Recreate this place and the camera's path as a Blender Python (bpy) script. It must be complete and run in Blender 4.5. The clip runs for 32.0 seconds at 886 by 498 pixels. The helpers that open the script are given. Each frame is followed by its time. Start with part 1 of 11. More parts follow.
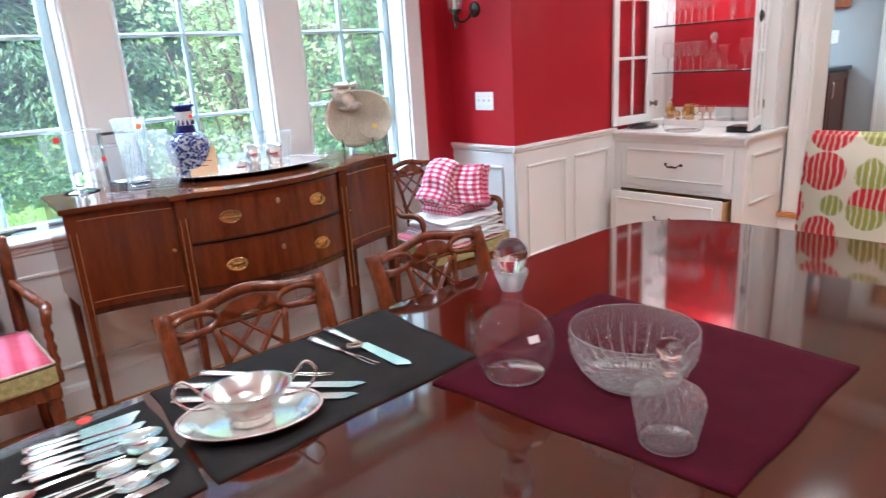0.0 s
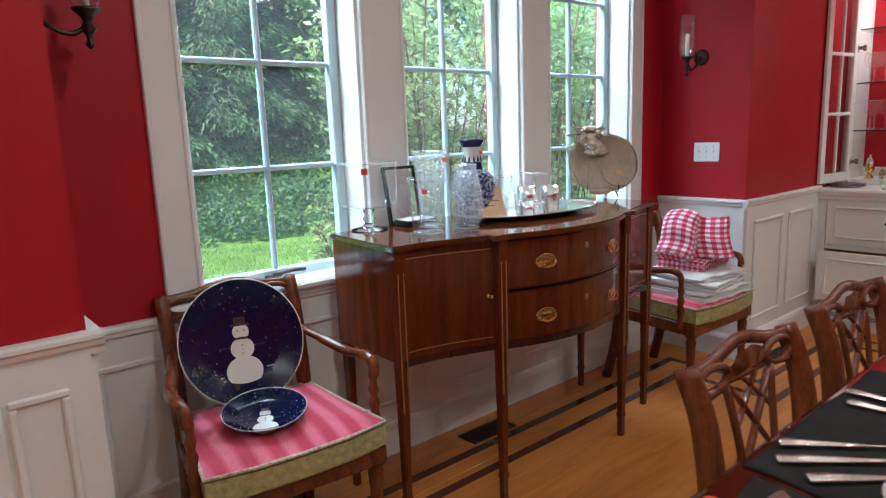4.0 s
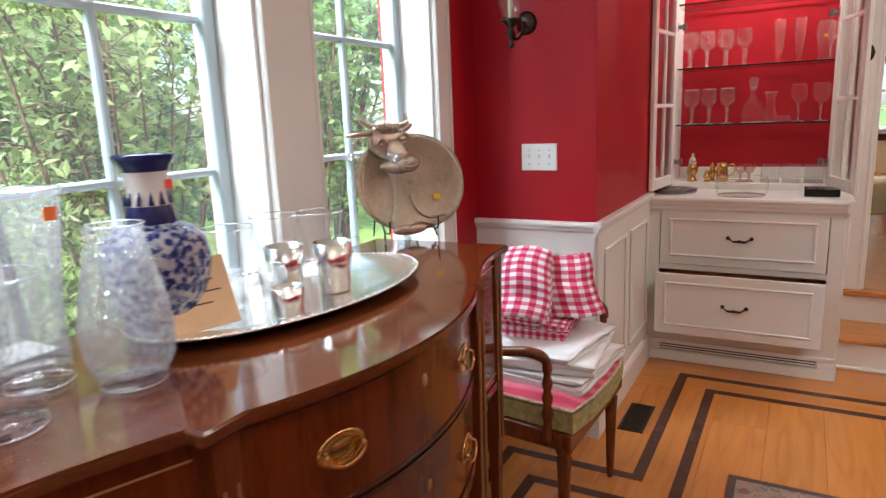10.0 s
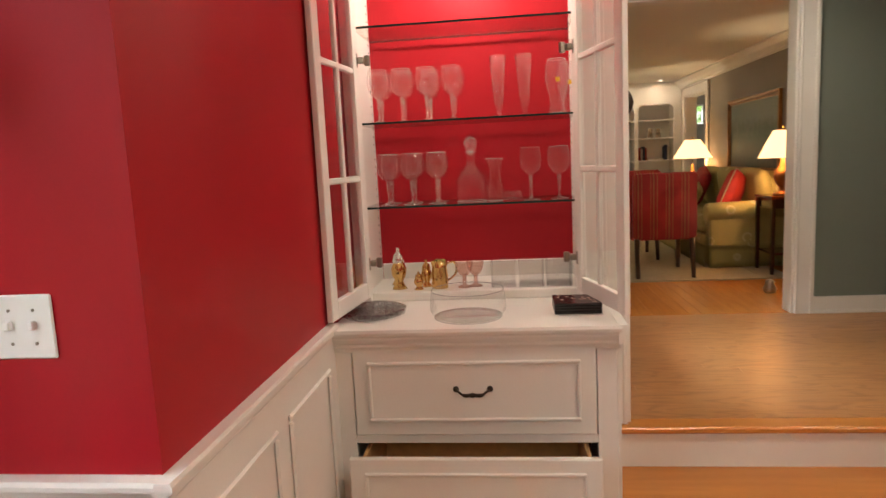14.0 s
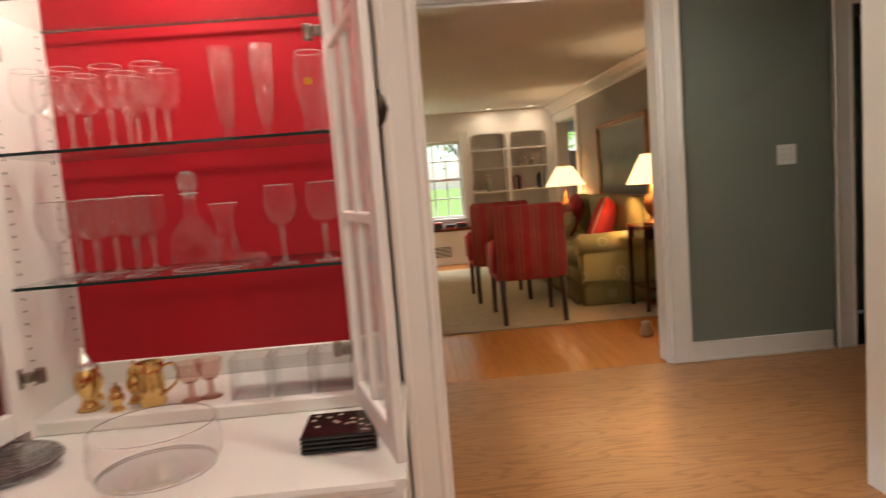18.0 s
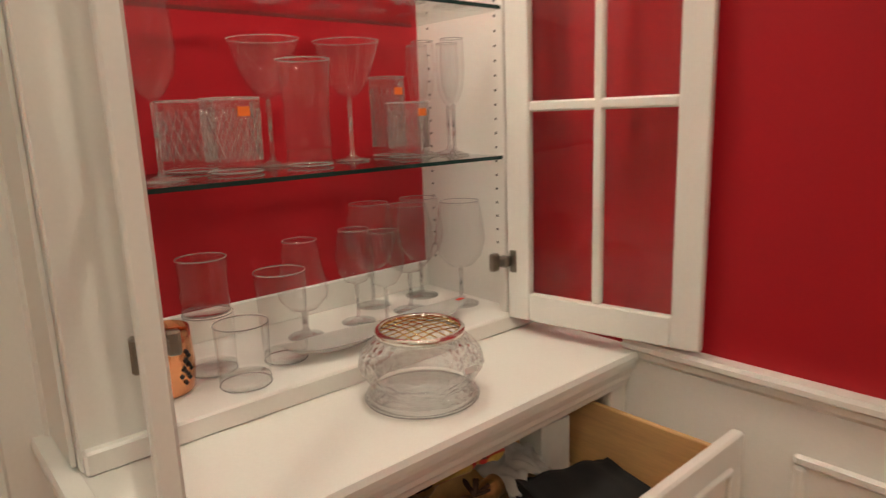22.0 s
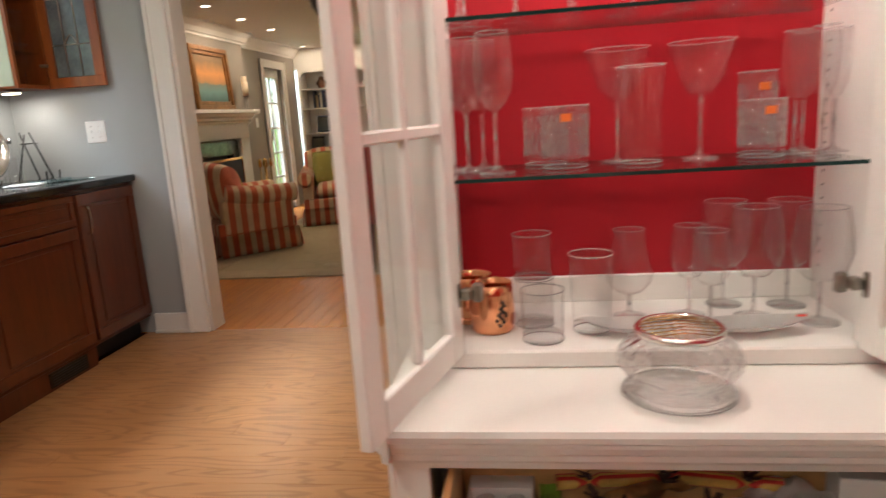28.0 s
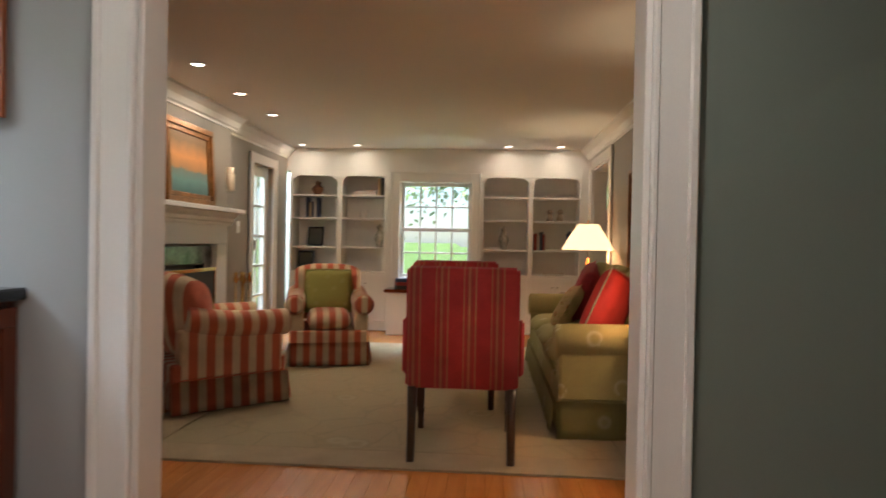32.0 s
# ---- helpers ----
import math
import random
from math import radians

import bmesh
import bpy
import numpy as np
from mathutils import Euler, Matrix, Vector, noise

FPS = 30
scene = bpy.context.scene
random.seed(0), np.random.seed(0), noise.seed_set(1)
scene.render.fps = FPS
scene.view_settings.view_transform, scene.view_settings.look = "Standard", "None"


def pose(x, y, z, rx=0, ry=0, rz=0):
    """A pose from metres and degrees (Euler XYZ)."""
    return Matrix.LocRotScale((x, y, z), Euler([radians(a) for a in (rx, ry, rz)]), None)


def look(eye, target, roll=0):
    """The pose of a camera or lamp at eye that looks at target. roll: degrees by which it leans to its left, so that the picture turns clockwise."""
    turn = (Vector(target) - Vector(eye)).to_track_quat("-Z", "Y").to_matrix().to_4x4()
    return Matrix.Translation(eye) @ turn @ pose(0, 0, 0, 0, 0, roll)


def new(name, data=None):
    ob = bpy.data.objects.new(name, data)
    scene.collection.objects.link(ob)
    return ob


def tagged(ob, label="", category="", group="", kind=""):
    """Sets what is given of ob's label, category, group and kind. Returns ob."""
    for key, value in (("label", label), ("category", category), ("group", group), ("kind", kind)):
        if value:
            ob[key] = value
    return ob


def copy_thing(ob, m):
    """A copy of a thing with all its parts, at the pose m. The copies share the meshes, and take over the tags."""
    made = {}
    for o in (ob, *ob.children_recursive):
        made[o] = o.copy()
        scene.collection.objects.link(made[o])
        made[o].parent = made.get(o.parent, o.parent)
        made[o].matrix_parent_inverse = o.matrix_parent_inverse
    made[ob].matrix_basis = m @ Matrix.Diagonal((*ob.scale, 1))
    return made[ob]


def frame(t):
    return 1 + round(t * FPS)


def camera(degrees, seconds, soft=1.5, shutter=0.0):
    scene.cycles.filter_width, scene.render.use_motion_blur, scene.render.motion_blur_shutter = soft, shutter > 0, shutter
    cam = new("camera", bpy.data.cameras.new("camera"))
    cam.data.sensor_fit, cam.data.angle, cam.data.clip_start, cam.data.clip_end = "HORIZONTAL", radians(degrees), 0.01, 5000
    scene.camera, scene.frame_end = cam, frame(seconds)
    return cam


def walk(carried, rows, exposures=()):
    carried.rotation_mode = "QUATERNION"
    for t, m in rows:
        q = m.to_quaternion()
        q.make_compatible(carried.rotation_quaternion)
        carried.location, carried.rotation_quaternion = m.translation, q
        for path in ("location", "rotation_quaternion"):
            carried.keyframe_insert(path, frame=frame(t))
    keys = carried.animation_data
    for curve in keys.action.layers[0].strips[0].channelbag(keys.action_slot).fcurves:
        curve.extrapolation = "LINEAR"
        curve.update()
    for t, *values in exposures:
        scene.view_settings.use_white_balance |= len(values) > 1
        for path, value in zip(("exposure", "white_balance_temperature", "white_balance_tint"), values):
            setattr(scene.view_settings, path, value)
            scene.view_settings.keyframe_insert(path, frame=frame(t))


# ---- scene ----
cam = camera(68.9, 32.0, 1.25, 0.35)
PATH = [
    (0, (0.033, 0.165, 1.509), (1.293, 1.616, 0.955), -3.6),
    (0.5, (-0.074, 0.322, 1.504), (1.115, 1.841, 0.974), -2.1),
    (1, (-0.194, 0.441, 1.493), (0.905, 2.028, 0.969), -1.8),
    (1.5, (-0.224, 0.472, 1.464), (0.592, 2.234, 0.985), -1.6),
    (2, (-0.335, 0.507, 1.456), (0.321, 2.342, 1.005), -0.5),
    (2.5, (-0.491, 0.616, 1.420), (0.350, 2.388, 1.026), -1.9),
    (4.5, (-0.734, 1.362, 1.433), (0.564, 2.842, 1.078), -1.6),
    (5, (-0.651, 1.496, 1.420), (0.627, 2.995, 1.078), -0.7),
    (5.5, (-0.582, 1.594, 1.405), (0.852, 2.936, 1.028), -2.1),
    (6, (-0.610, 1.673, 1.365), (0.913, 2.893, 0.923), -3.1),
    (6.5, (-0.630, 1.712, 1.344), (0.932, 2.864, 0.861), -1.8),
    (7, (-0.643, 1.725, 1.336), (0.923, 2.845, 0.796), 1.6),
    (7.5, (-0.618, 1.761, 1.360), (0.929, 2.907, 0.819), 1.2),
    (8, (-0.447, 1.834, 1.392), (0.945, 3.194, 0.929), 0.7),
    (8.5, (-0.235, 1.892, 1.412), (1.088, 3.323, 0.962), -1.7),
    (9, (-0.086, 2.062, 1.456), (1.477, 3.241, 1.045), -1.2),
    (9.5, (0.088, 2.153, 1.453), (1.777, 3.127, 1.007), -1.9),
    (10, (0.386, 2.158, 1.440), (2.097, 3.115, 1.041), -2.3),
    (10.5, (0.646, 2.107, 1.450), (2.402, 2.956, 1.006), -3.7),
    (11, (0.923, 2.204, 1.458), (2.812, 2.716, 1.050), -3.6),
    (11.5, (1.108, 2.212, 1.454), (3.037, 2.447, 0.983), -1.5),
    (12, (1.368, 2.163, 1.457), (3.317, 2.449, 1.111), -2.8),
    (12.5, (1.570, 2.135, 1.458), (3.513, 2.422, 1.081), -4.4),
    (13, (1.764, 2.212, 1.491), (3.724, 2.384, 1.131), -3.2),
    (13.5, (1.895, 2.287, 1.498), (3.870, 2.376, 1.195), -2.0),
    (14, (2.036, 2.276, 1.509), (4.006, 2.490, 1.238), -2.8),
    (14.5, (2.174, 2.196, 1.524), (4.136, 2.513, 1.303), -1.9),
    (16.5, (2.623, 2.312, 1.597), (4.604, 2.508, 1.402), -2.4),
    (17, (2.676, 2.179, 1.577), (4.641, 2.514, 1.413), -2.7),
    (17.5, (2.756, 1.986, 1.540), (4.731, 2.191, 1.299), -3.9),
    (18, (2.916, 1.866, 1.510), (4.904, 1.766, 1.313), -4.5),
    (18.6, (3.112, 1.728, 1.490), (5.034, 1.249, 1.215), -5.6),
    (19, (3.195, 1.582, 1.509), (5.100, 1.016, 1.278), -5.3),
    (19.5, (3.260, 1.539, 1.526), (4.977, 0.558, 1.228), -4.4),
    (20, (3.398, 1.370, 1.521), (4.919, 0.110, 1.206), -7.3),
    (20.5, (3.434, 1.133, 1.507), (4.955, -0.123, 1.178), -4.6),
    (21, (3.433, 0.890, 1.485), (4.937, -0.376, 1.119), -5.0),
    (21.5, (3.528, 0.597, 1.438), (4.866, -0.848, 1.087), -1.5),
    (22, (3.550, 0.397, 1.444), (5.026, -0.890, 1.039), -2.0),
    (22.5, (3.508, 0.181, 1.433), (5.293, -0.638, 1.054), -0.0),
    (23, (3.490, 0.009, 1.427), (5.327, -0.714, 1.102), 0.1),
    (23.5, (3.519, -0.081, 1.408), (5.420, -0.579, 1.038), -0.3),
    (24, (3.430, -0.136, 1.383), (5.383, -0.158, 0.951), -0.6),
    (24.5, (3.325, -0.077, 1.388), (5.280, -0.141, 0.970), -0.2),
    (25, (3.233, -0.060, 1.401), (5.189, -0.084, 0.986), 0.3),
    (25.5, (3.183, -0.154, 1.442), (5.144, -0.154, 1.051), 1.3),
    (27.5, (3.154, -0.172, 1.521), (5.132, -0.089, 1.234), -1.6),
    (28, (3.238, -0.017, 1.483), (5.178, 0.251, 1.079), -3.7),
    (28.5, (3.326, 0.174, 1.458), (5.242, 0.537, 1.014), -3.9),
    (29, (3.480, 0.300, 1.380), (5.346, 0.896, 0.975), -1.9),
    (29.5, (3.759, 0.422, 1.380), (5.600, 1.141, 1.075), -2.0),
    (30, (3.967, 0.532, 1.388), (5.845, 1.159, 1.107), -1.1),
    (30.5, (4.121, 0.658, 1.413), (6.080, 0.949, 1.132), -0.0),
    (31, (4.360, 0.697, 1.423), (6.340, 0.975, 1.364), 2.0),
    (31.5, (4.572, 0.716, 1.415), (6.537, 1.079, 1.323), -0.3),
    (32, (4.803, 0.817, 1.426), (6.798, 0.952, 1.406), 1.1),
]
EXPOSURES = [(0, 1.3, 4950, 3), (1, 1.5, 4850, 2), (2, 1.3, 4500, -2), (2.5, 1.2, 4500, -2), (4.5, 0.12, 5400, 2), (5, 0.0, 5400, 2), (6, 0.1, 5700, 10), (7, 1.05, 5600, 10), (8, 1.35, 5550, 10), (9, 0.15, 5800, 8), (10, 0.6, 5950, 10),
             (11, 0.6, 6700, 10), (12, 0.65, 6900, 10), (13, 0.65, 6900, 10), (14, 0.65, 6900, 10), (17, 1.05, 6600, 8), (18, 0.65, 6600, 10), (20, 0.68, 6300, 0), (21, 0.45, 6600, -2), (23, 0.2, 6900, 8), (24, 0.3, 6800, 9), (25, 0.26, 6600, 10), (28, 0.6, 6300, 10), (29, 0.72, 5900, 6), (30, 1.2, 5300, 4), (31, 1.0, 5300, 6), (32, 0.45, 5900, 9)]
walk(cam, [(t, look(eye, target, roll)) for t, eye, target, roll in PATH], EXPOSURES)

# ---- world, sun, large lights ----
world = bpy.data.worlds.new("sky")
scene.world = world
world.use_nodes = True
wn = world.node_tree
sky = wn.nodes.new("ShaderNodeTexSky")
sky.sky_type, sky.sun_disc = "NISHITA", False
sky.sun_elevation, sky.sun_rotation = radians(48), radians(250)
wn.links.new(sky.outputs[0], wn.nodes["Background"].inputs[0])
wn.nodes["Background"].inputs[1].default_value = 0.15


def lamp(name, kind, at, energy, colour=(1, 1, 1), aim=None, size=0.1, size_y=None, spot=None):
    data = bpy.data.lights.new(name, kind)
    data.energy, data.color = energy, colour
    ob = new(name, data)
    ob.matrix_world = look(at, aim) if aim else pose(*at)
    if kind == "AREA":
        data.shape, data.size, data.size_y = "RECTANGLE", size, size_y or size
    elif kind == "SUN":
        data.angle = radians(0.6)
    else:
        data.shadow_soft_size = size
    if spot:
        data.spot_size, data.spot_blend = radians(spot), 0.6
    return ob


# the sun stands in the west, behind the house's corner
lamp("sun", "SUN", (-20, 1, 24), 5.0, (1.0, 0.94, 0.85), aim=(0, 11, 0))
WIN_Z = (0.878, 2.60)
# unseen area lamps add to the open sky's light, on each side that has windows
lamp("north_sky", "AREA", (1.2, 5.0, 4.6), 620, (0.84, 0.93, 1.0), aim=(1.2, 2.2, 0.8), size=5.0, size_y=1.6)
lamp("north_west_sky", "AREA", (-1.8, 4.6, 4.4), 400, (0.88, 0.96, 1.0), aim=(-1.0, 1.6, 0.4), size=2.4, size_y=1.6)
lamp("east_sky", "AREA", (15.0, 1.4, 4.8), 1000, (0.84, 0.93, 1.0), aim=(11.0, 1.4, 0.4), size=3.0, size_y=1.6)
lamp("garden_sky", "AREA", (11.5, 5.2, 4.4), 500, (0.84, 0.93, 1.0), aim=(11.0, 2.0, 0.4), size=1.8, size_y=1.6)
lamp("kitchen_sky", "AREA", (5.5, 4.8, 4.6), 520, (0.80, 0.91, 1.0), aim=(5.6, 1.6, 0.6), size=1.8, size_y=1.4)

WARM = (1.0, 0.90, 0.78)
AMBER = (1.0, 0.80, 0.58)
# dining room and hall lights are unseen, added to brighten walls, cabinets and floor
DOWNLIGHTS = [(x, y, CEILING, w, WARM if x < 7 else AMBER) for x, y, CEILING, w in (
    (0.2, 0.3, 2.70, 9), (0.2, 1.9, 2.70, 9), (2.1, 0.3, 2.70, 8), (2.1, 1.9, 2.70, 2.5), (3.5, 1.1, 2.70, 10), (3.75, -0.1, 2.70, 4), (-1.5, 1.1, 2.70, 9),
    (5.8, 0.9, 2.70, 7.5), (5.45, 2.50, 2.70, 3.5),
    (8.82, 2.68, 2.535, 5), (9.63, 2.72, 2.535, 5), (10.45, 2.74, 2.535, 4), (12.2, 2.985, 2.535, 1.5), (12.2, 2.335, 2.535, 1.5), (12.2, 0.588, 2.535, 1.5), (12.2, 0.0, 2.535, 1.5))]
# unseen lights added at the cabinet tops to brighten the insides
CABINET_LIGHTS = [(4.605, 2.436, 2.455), (4.605, -0.2565, 2.455)]
for (x, y, z), w in zip(CABINET_LIGHTS, (6.0, 8.0)):
    lamp("cabinet_bulb", "AREA", (x, y, z - 0.02), w, WARM, aim=(x + 0.24, y, 1.0), size=0.08)
for x, y, z, w, c in DOWNLIGHTS:
    lamp("downlight_bulb", "AREA", (x, y, z - 0.012), w, c, aim=(x, y, 0), size=0.11 if x < 7 else 0.07)

# ---- materials ----
MATS = {}


def mat(name, colour, rough=0.5, metal=0.0, vary=0.12, scale=6.0, bump=0.0, fine=60.0, spec=0.5, stretch=(1, 1, 1), coat=0.0, rand=0.0, dark=None, rand_kind="Random"):
    """A painted, stained or cast surface: two scales of tone, and a fine relief."""
    m = bpy.data.materials.new(name)
    m.use_nodes = True
    n, l = m.node_tree.nodes, m.node_tree.links
    b = n["Principled BSDF"]
    b.inputs["Roughness"].default_value, b.inputs["Metallic"].default_value = rough, metal
    b.inputs["Specular IOR Level"].default_value = spec
    b.inputs["Coat Weight"].default_value, b.inputs["Coat Roughness"].default_value = coat, 0.06 if coat != 0.12 else 0.30
    co = n.new("ShaderNodeTexCoord")
    mp = n.new("ShaderNodeMapping")
    mp.inputs["Scale"].default_value = stretch
    l.new(co.outputs["Object"], mp.inputs[0])
    t1 = n.new("ShaderNodeTexNoise")
    t1.inputs["Scale"].default_value, t1.inputs["Detail"].default_value = scale, 4
    t2 = n.new("ShaderNodeTexNoise")
    t2.inputs["Scale"].default_value, t2.inputs["Detail"].default_value = fine, 3
    l.new(mp.outputs[0], t1.inputs[0]), l.new(mp.outputs[0], t2.inputs[0])
    mix = n.new("ShaderNodeMix")
    mix.data_type = "RGBA"
    dk = dark or tuple(c * (1 - 2.2 * vary) for c in colour)
    mix.inputs[6].default_value, mix.inputs[7].default_value = (*dk, 1), (*[min(1, c * (1 + vary)) for c in colour], 1)
    add = n.new("ShaderNodeMath")
    add.operation = "MULTIPLY_ADD"
    add.inputs[1].default_value, add.inputs[2].default_value = 0.65, 0.0
    l.new(t1.outputs[0], add.inputs[0])
    add2 = n.new("ShaderNodeMath")
    add2.operation = "MULTIPLY_ADD"
    add2.inputs[1].default_value = 0.35
    l.new(t2.outputs[0], add2.inputs[0]), l.new(add.outputs[0], add2.inputs[2])
    top = add2.outputs[0]
    if rand:
        info = n.new("ShaderNodeObjectInfo") if rand_kind == "Random" else n.new("ShaderNodeNewGeometry")
        r = n.new("ShaderNodeMath")
        r.operation = "MULTIPLY_ADD"
        r.inputs[1].default_value = rand
        l.new(info.outputs["Random" if rand_kind == "Random" else "Random Per Island"], r.inputs[0])
        s = n.new("ShaderNodeMath")
        s.operation = "SUBTRACT"
        s.inputs[1].default_value = rand / 2
        l.new(add2.outputs[0], r.inputs[2]), l.new(r.outputs[0], s.inputs[0])
        top = s.outputs[0]
    ramp = n.new("ShaderNodeMapRange")
    ramp.inputs[1].default_value, ramp.inputs[2].default_value = 0.25, 0.75
    l.new(top, ramp.inputs[0]), l.new(ramp.outputs[0], mix.inputs[0])
    l.new(mix.outputs[2], b.inputs["Base Color"])
    if bump:
        bp = n.new("ShaderNodeBump")
        bp.inputs["Strength"].default_value, bp.inputs["Distance"].default_value = bump, 0.002
        l.new(t2.outputs[0], bp.inputs["Height"]), l.new(bp.outputs[0], b.inputs["Normal"])
    MATS[name] = m
    return m


def glow(name, colour, strength):
    m = bpy.data.materials.new(name)
    m.use_nodes = True
    b = m.node_tree.nodes["Principled BSDF"]
    b.inputs["Base Color"].default_value = (*colour, 1)
    b.inputs["Emission Color"].default_value, b.inputs["Emission Strength"].default_value = (*colour, 1), strength
    return m


def thin_glass(name, tint=(0.97, 0.99, 0.98), floor=0.04, power=5.0, facets=0.0, glint_frost=0.0):
    """A thin sheet or wall of glass: clear, with more gloss towards grazing. A white share paints in glints and haze,
    and frosts ground glass.
    """
    m = bpy.data.materials.new(name)
    m.use_nodes = True
    n, l = m.node_tree.nodes, m.node_tree.links
    n.remove(n["Principled BSDF"])
    tr, gl, lw, pw, ad, mx = [n.new(k) for k in ("ShaderNodeBsdfTransparent", "ShaderNodeBsdfGlossy", "ShaderNodeLayerWeight", "ShaderNodeMath", "ShaderNodeMath", "ShaderNodeMixShader")]
    tr.inputs[0].default_value = (*tint, 1)
    gl.inputs["Roughness"].default_value = 0.02
    lw.inputs[0].default_value = 0.5
    pw.operation, ad.operation = "POWER", "MULTIPLY_ADD"
    pw.inputs[1].default_value = power
    ad.inputs[1].default_value, ad.inputs[2].default_value = 1 - floor, floor
    l.new(lw.outputs["Facing"], pw.inputs[0]), l.new(pw.outputs[0], ad.inputs[0]), l.new(ad.outputs[0], mx.inputs[0])
    l.new(tr.outputs[0], mx.inputs[1]), l.new(gl.outputs[0], mx.inputs[2])
    l.new(mx.outputs[0], n["Material Output"].inputs[0])
    # white share: painted glints on glassware, haze on panes, real frosting on the collar
    if glint_frost:
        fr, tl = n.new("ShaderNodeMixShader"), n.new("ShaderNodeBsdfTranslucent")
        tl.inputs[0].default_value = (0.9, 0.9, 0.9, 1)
        fr.inputs[0].default_value = glint_frost
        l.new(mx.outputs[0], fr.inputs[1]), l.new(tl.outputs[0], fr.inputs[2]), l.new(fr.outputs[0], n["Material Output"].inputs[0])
    if facets:
        co, v, bp = n.new("ShaderNodeTexCoord"), n.new("ShaderNodeTexVoronoi"), n.new("ShaderNodeBump")
        v.inputs["Scale"].default_value = 75
        bp.inputs["Strength"].default_value, bp.inputs["Distance"].default_value = facets, 0.011
        l.new(co.outputs["Object"], v.inputs[0]), l.new(v.outputs[0], bp.inputs["Height"])
        l.new(bp.outputs[0], gl.inputs["Normal"]), l.new(bp.outputs[0], lw.inputs["Normal"])
    return m


def solid_glass(name, tint=(1, 1, 1), rough=0.0, bump=0.0):
    m = bpy.data.materials.new(name)
    m.use_nodes = True
    n, l = m.node_tree.nodes, m.node_tree.links
    b = n["Principled BSDF"]
    b.inputs["Base Color"].default_value = (*tint, 1)
    b.inputs["Transmission Weight"].default_value, b.inputs["Roughness"].default_value, b.inputs["IOR"].default_value = 1, rough, 1.5
    if bump:
        v = n.new("ShaderNodeTexVoronoi")
        v.inputs["Scale"].default_value = 70
        bp = n.new("ShaderNodeBump")
        bp.inputs["Strength"].default_value, bp.inputs["Distance"].default_value = bump, 0.004
        l.new(v.outputs[0], bp.inputs["Height"]), l.new(bp.outputs[0], b.inputs["Normal"])
    return m


RED = mat("red_wall_paint", (0.40, 0.009, 0.018), 0.45, vary=0.04, scale=1.5, bump=0.06, fine=240, spec=0.28)
TRIM = mat("white_trim_paint", (0.80, 0.775, 0.73), 0.34, vary=0.03, scale=2.0, bump=0.03, fine=160)
# blue-grey tone puts the backlit shade of the sashes into their colour
CASEMENT = mat("window_paint", (0.46, 0.55, 0.58), 0.36, vary=0.03, scale=3.0)
CEIL = mat("ceiling_paint", (0.80, 0.78, 0.74), 0.75, vary=0.03, scale=1.0, bump=0.05, fine=180)
GREEN = mat("grey_green_wall_paint", (0.20, 0.235, 0.20), 0.55, vary=0.04, scale=1.5, bump=0.06, fine=240)
GREY = mat("grey_wall_paint", (0.40, 0.42, 0.42), 0.55, vary=0.04, scale=1.5, bump=0.06, fine=240)
TAUPE = mat("taupe_wall_paint", (0.30, 0.265, 0.225), 0.6, vary=0.04, scale=1.5, bump=0.06, fine=240)
OAK = mat("honey_oak_floor", (0.58, 0.215, 0.042), 0.27, vary=0.10, scale=2.2, bump=0.03, fine=26, stretch=(0.8, 12, 12), rand=0.16, coat=0.15)
OAK_Y = mat("honey_maple_floor", (0.60, 0.23, 0.048), 0.27, vary=0.08, scale=2.2, bump=0.03, fine=26, stretch=(12, 0.8, 12), rand=0.16, coat=0.15)
HALLOAK = mat("light_oak_floor", (0.475, 0.220, 0.084), 0.31, vary=0.08, scale=2.0, bump=0.05, fine=14, stretch=(16, 0.6, 16), rand=0.16, coat=0.12)


def cathedral_grain(m, depth=0.45, rings=9.0, stretch=(7.0, 0.75, 7.0), edge=0.45):
    """Looping growth rings, different on every board."""
    n, l = m.node_tree.nodes, m.node_tree.links
    b = n["Principled BSDF"]
    base = b.inputs["Base Color"].links[0].from_socket
    co, info, sc, of, mp, nz, mul, sn, pr, mx = [n.new(k) for k in ("ShaderNodeTexCoord", "ShaderNodeObjectInfo", "ShaderNodeMath", "ShaderNodeVectorMath", "ShaderNodeMapping", "ShaderNodeTexNoise", "ShaderNodeMath", "ShaderNodeMath", "ShaderNodeMapRange", "ShaderNodeMix")]
    sc.operation, sc.inputs[1].default_value = "MULTIPLY", 60.0
    mp.inputs["Scale"].default_value = stretch
    nz.inputs["Scale"].default_value, nz.inputs["Detail"].default_value = 1.0, 1.5
    mul.operation, mul.inputs[1].default_value = "MULTIPLY", rings * 6.28
    sn.operation = "SINE"
    pr.inputs[1].default_value, pr.inputs[2].default_value, pr.inputs[3].default_value, pr.inputs[4].default_value = edge, 1.0, 0.0, depth
    mx.data_type, mx.blend_type = "RGBA", "MULTIPLY"
    mx.inputs[7].default_value = (0.52, 0.40, 0.30, 1)
    l.new(info.outputs["Random"], sc.inputs[0]), l.new(co.outputs["Object"], of.inputs[0]), l.new(sc.outputs[0], of.inputs[1])
    l.new(of.outputs[0], mp.inputs[0]), l.new(mp.outputs[0], nz.inputs[0]), l.new(nz.outputs[0], mul.inputs[0]), l.new(mul.outputs[0], sn.inputs[0])
    l.new(sn.outputs[0], pr.inputs[0]), l.new(pr.outputs[0], mx.inputs[0]), l.new(base, mx.inputs[6]), l.new(mx.outputs[2], b.inputs["Base Color"])


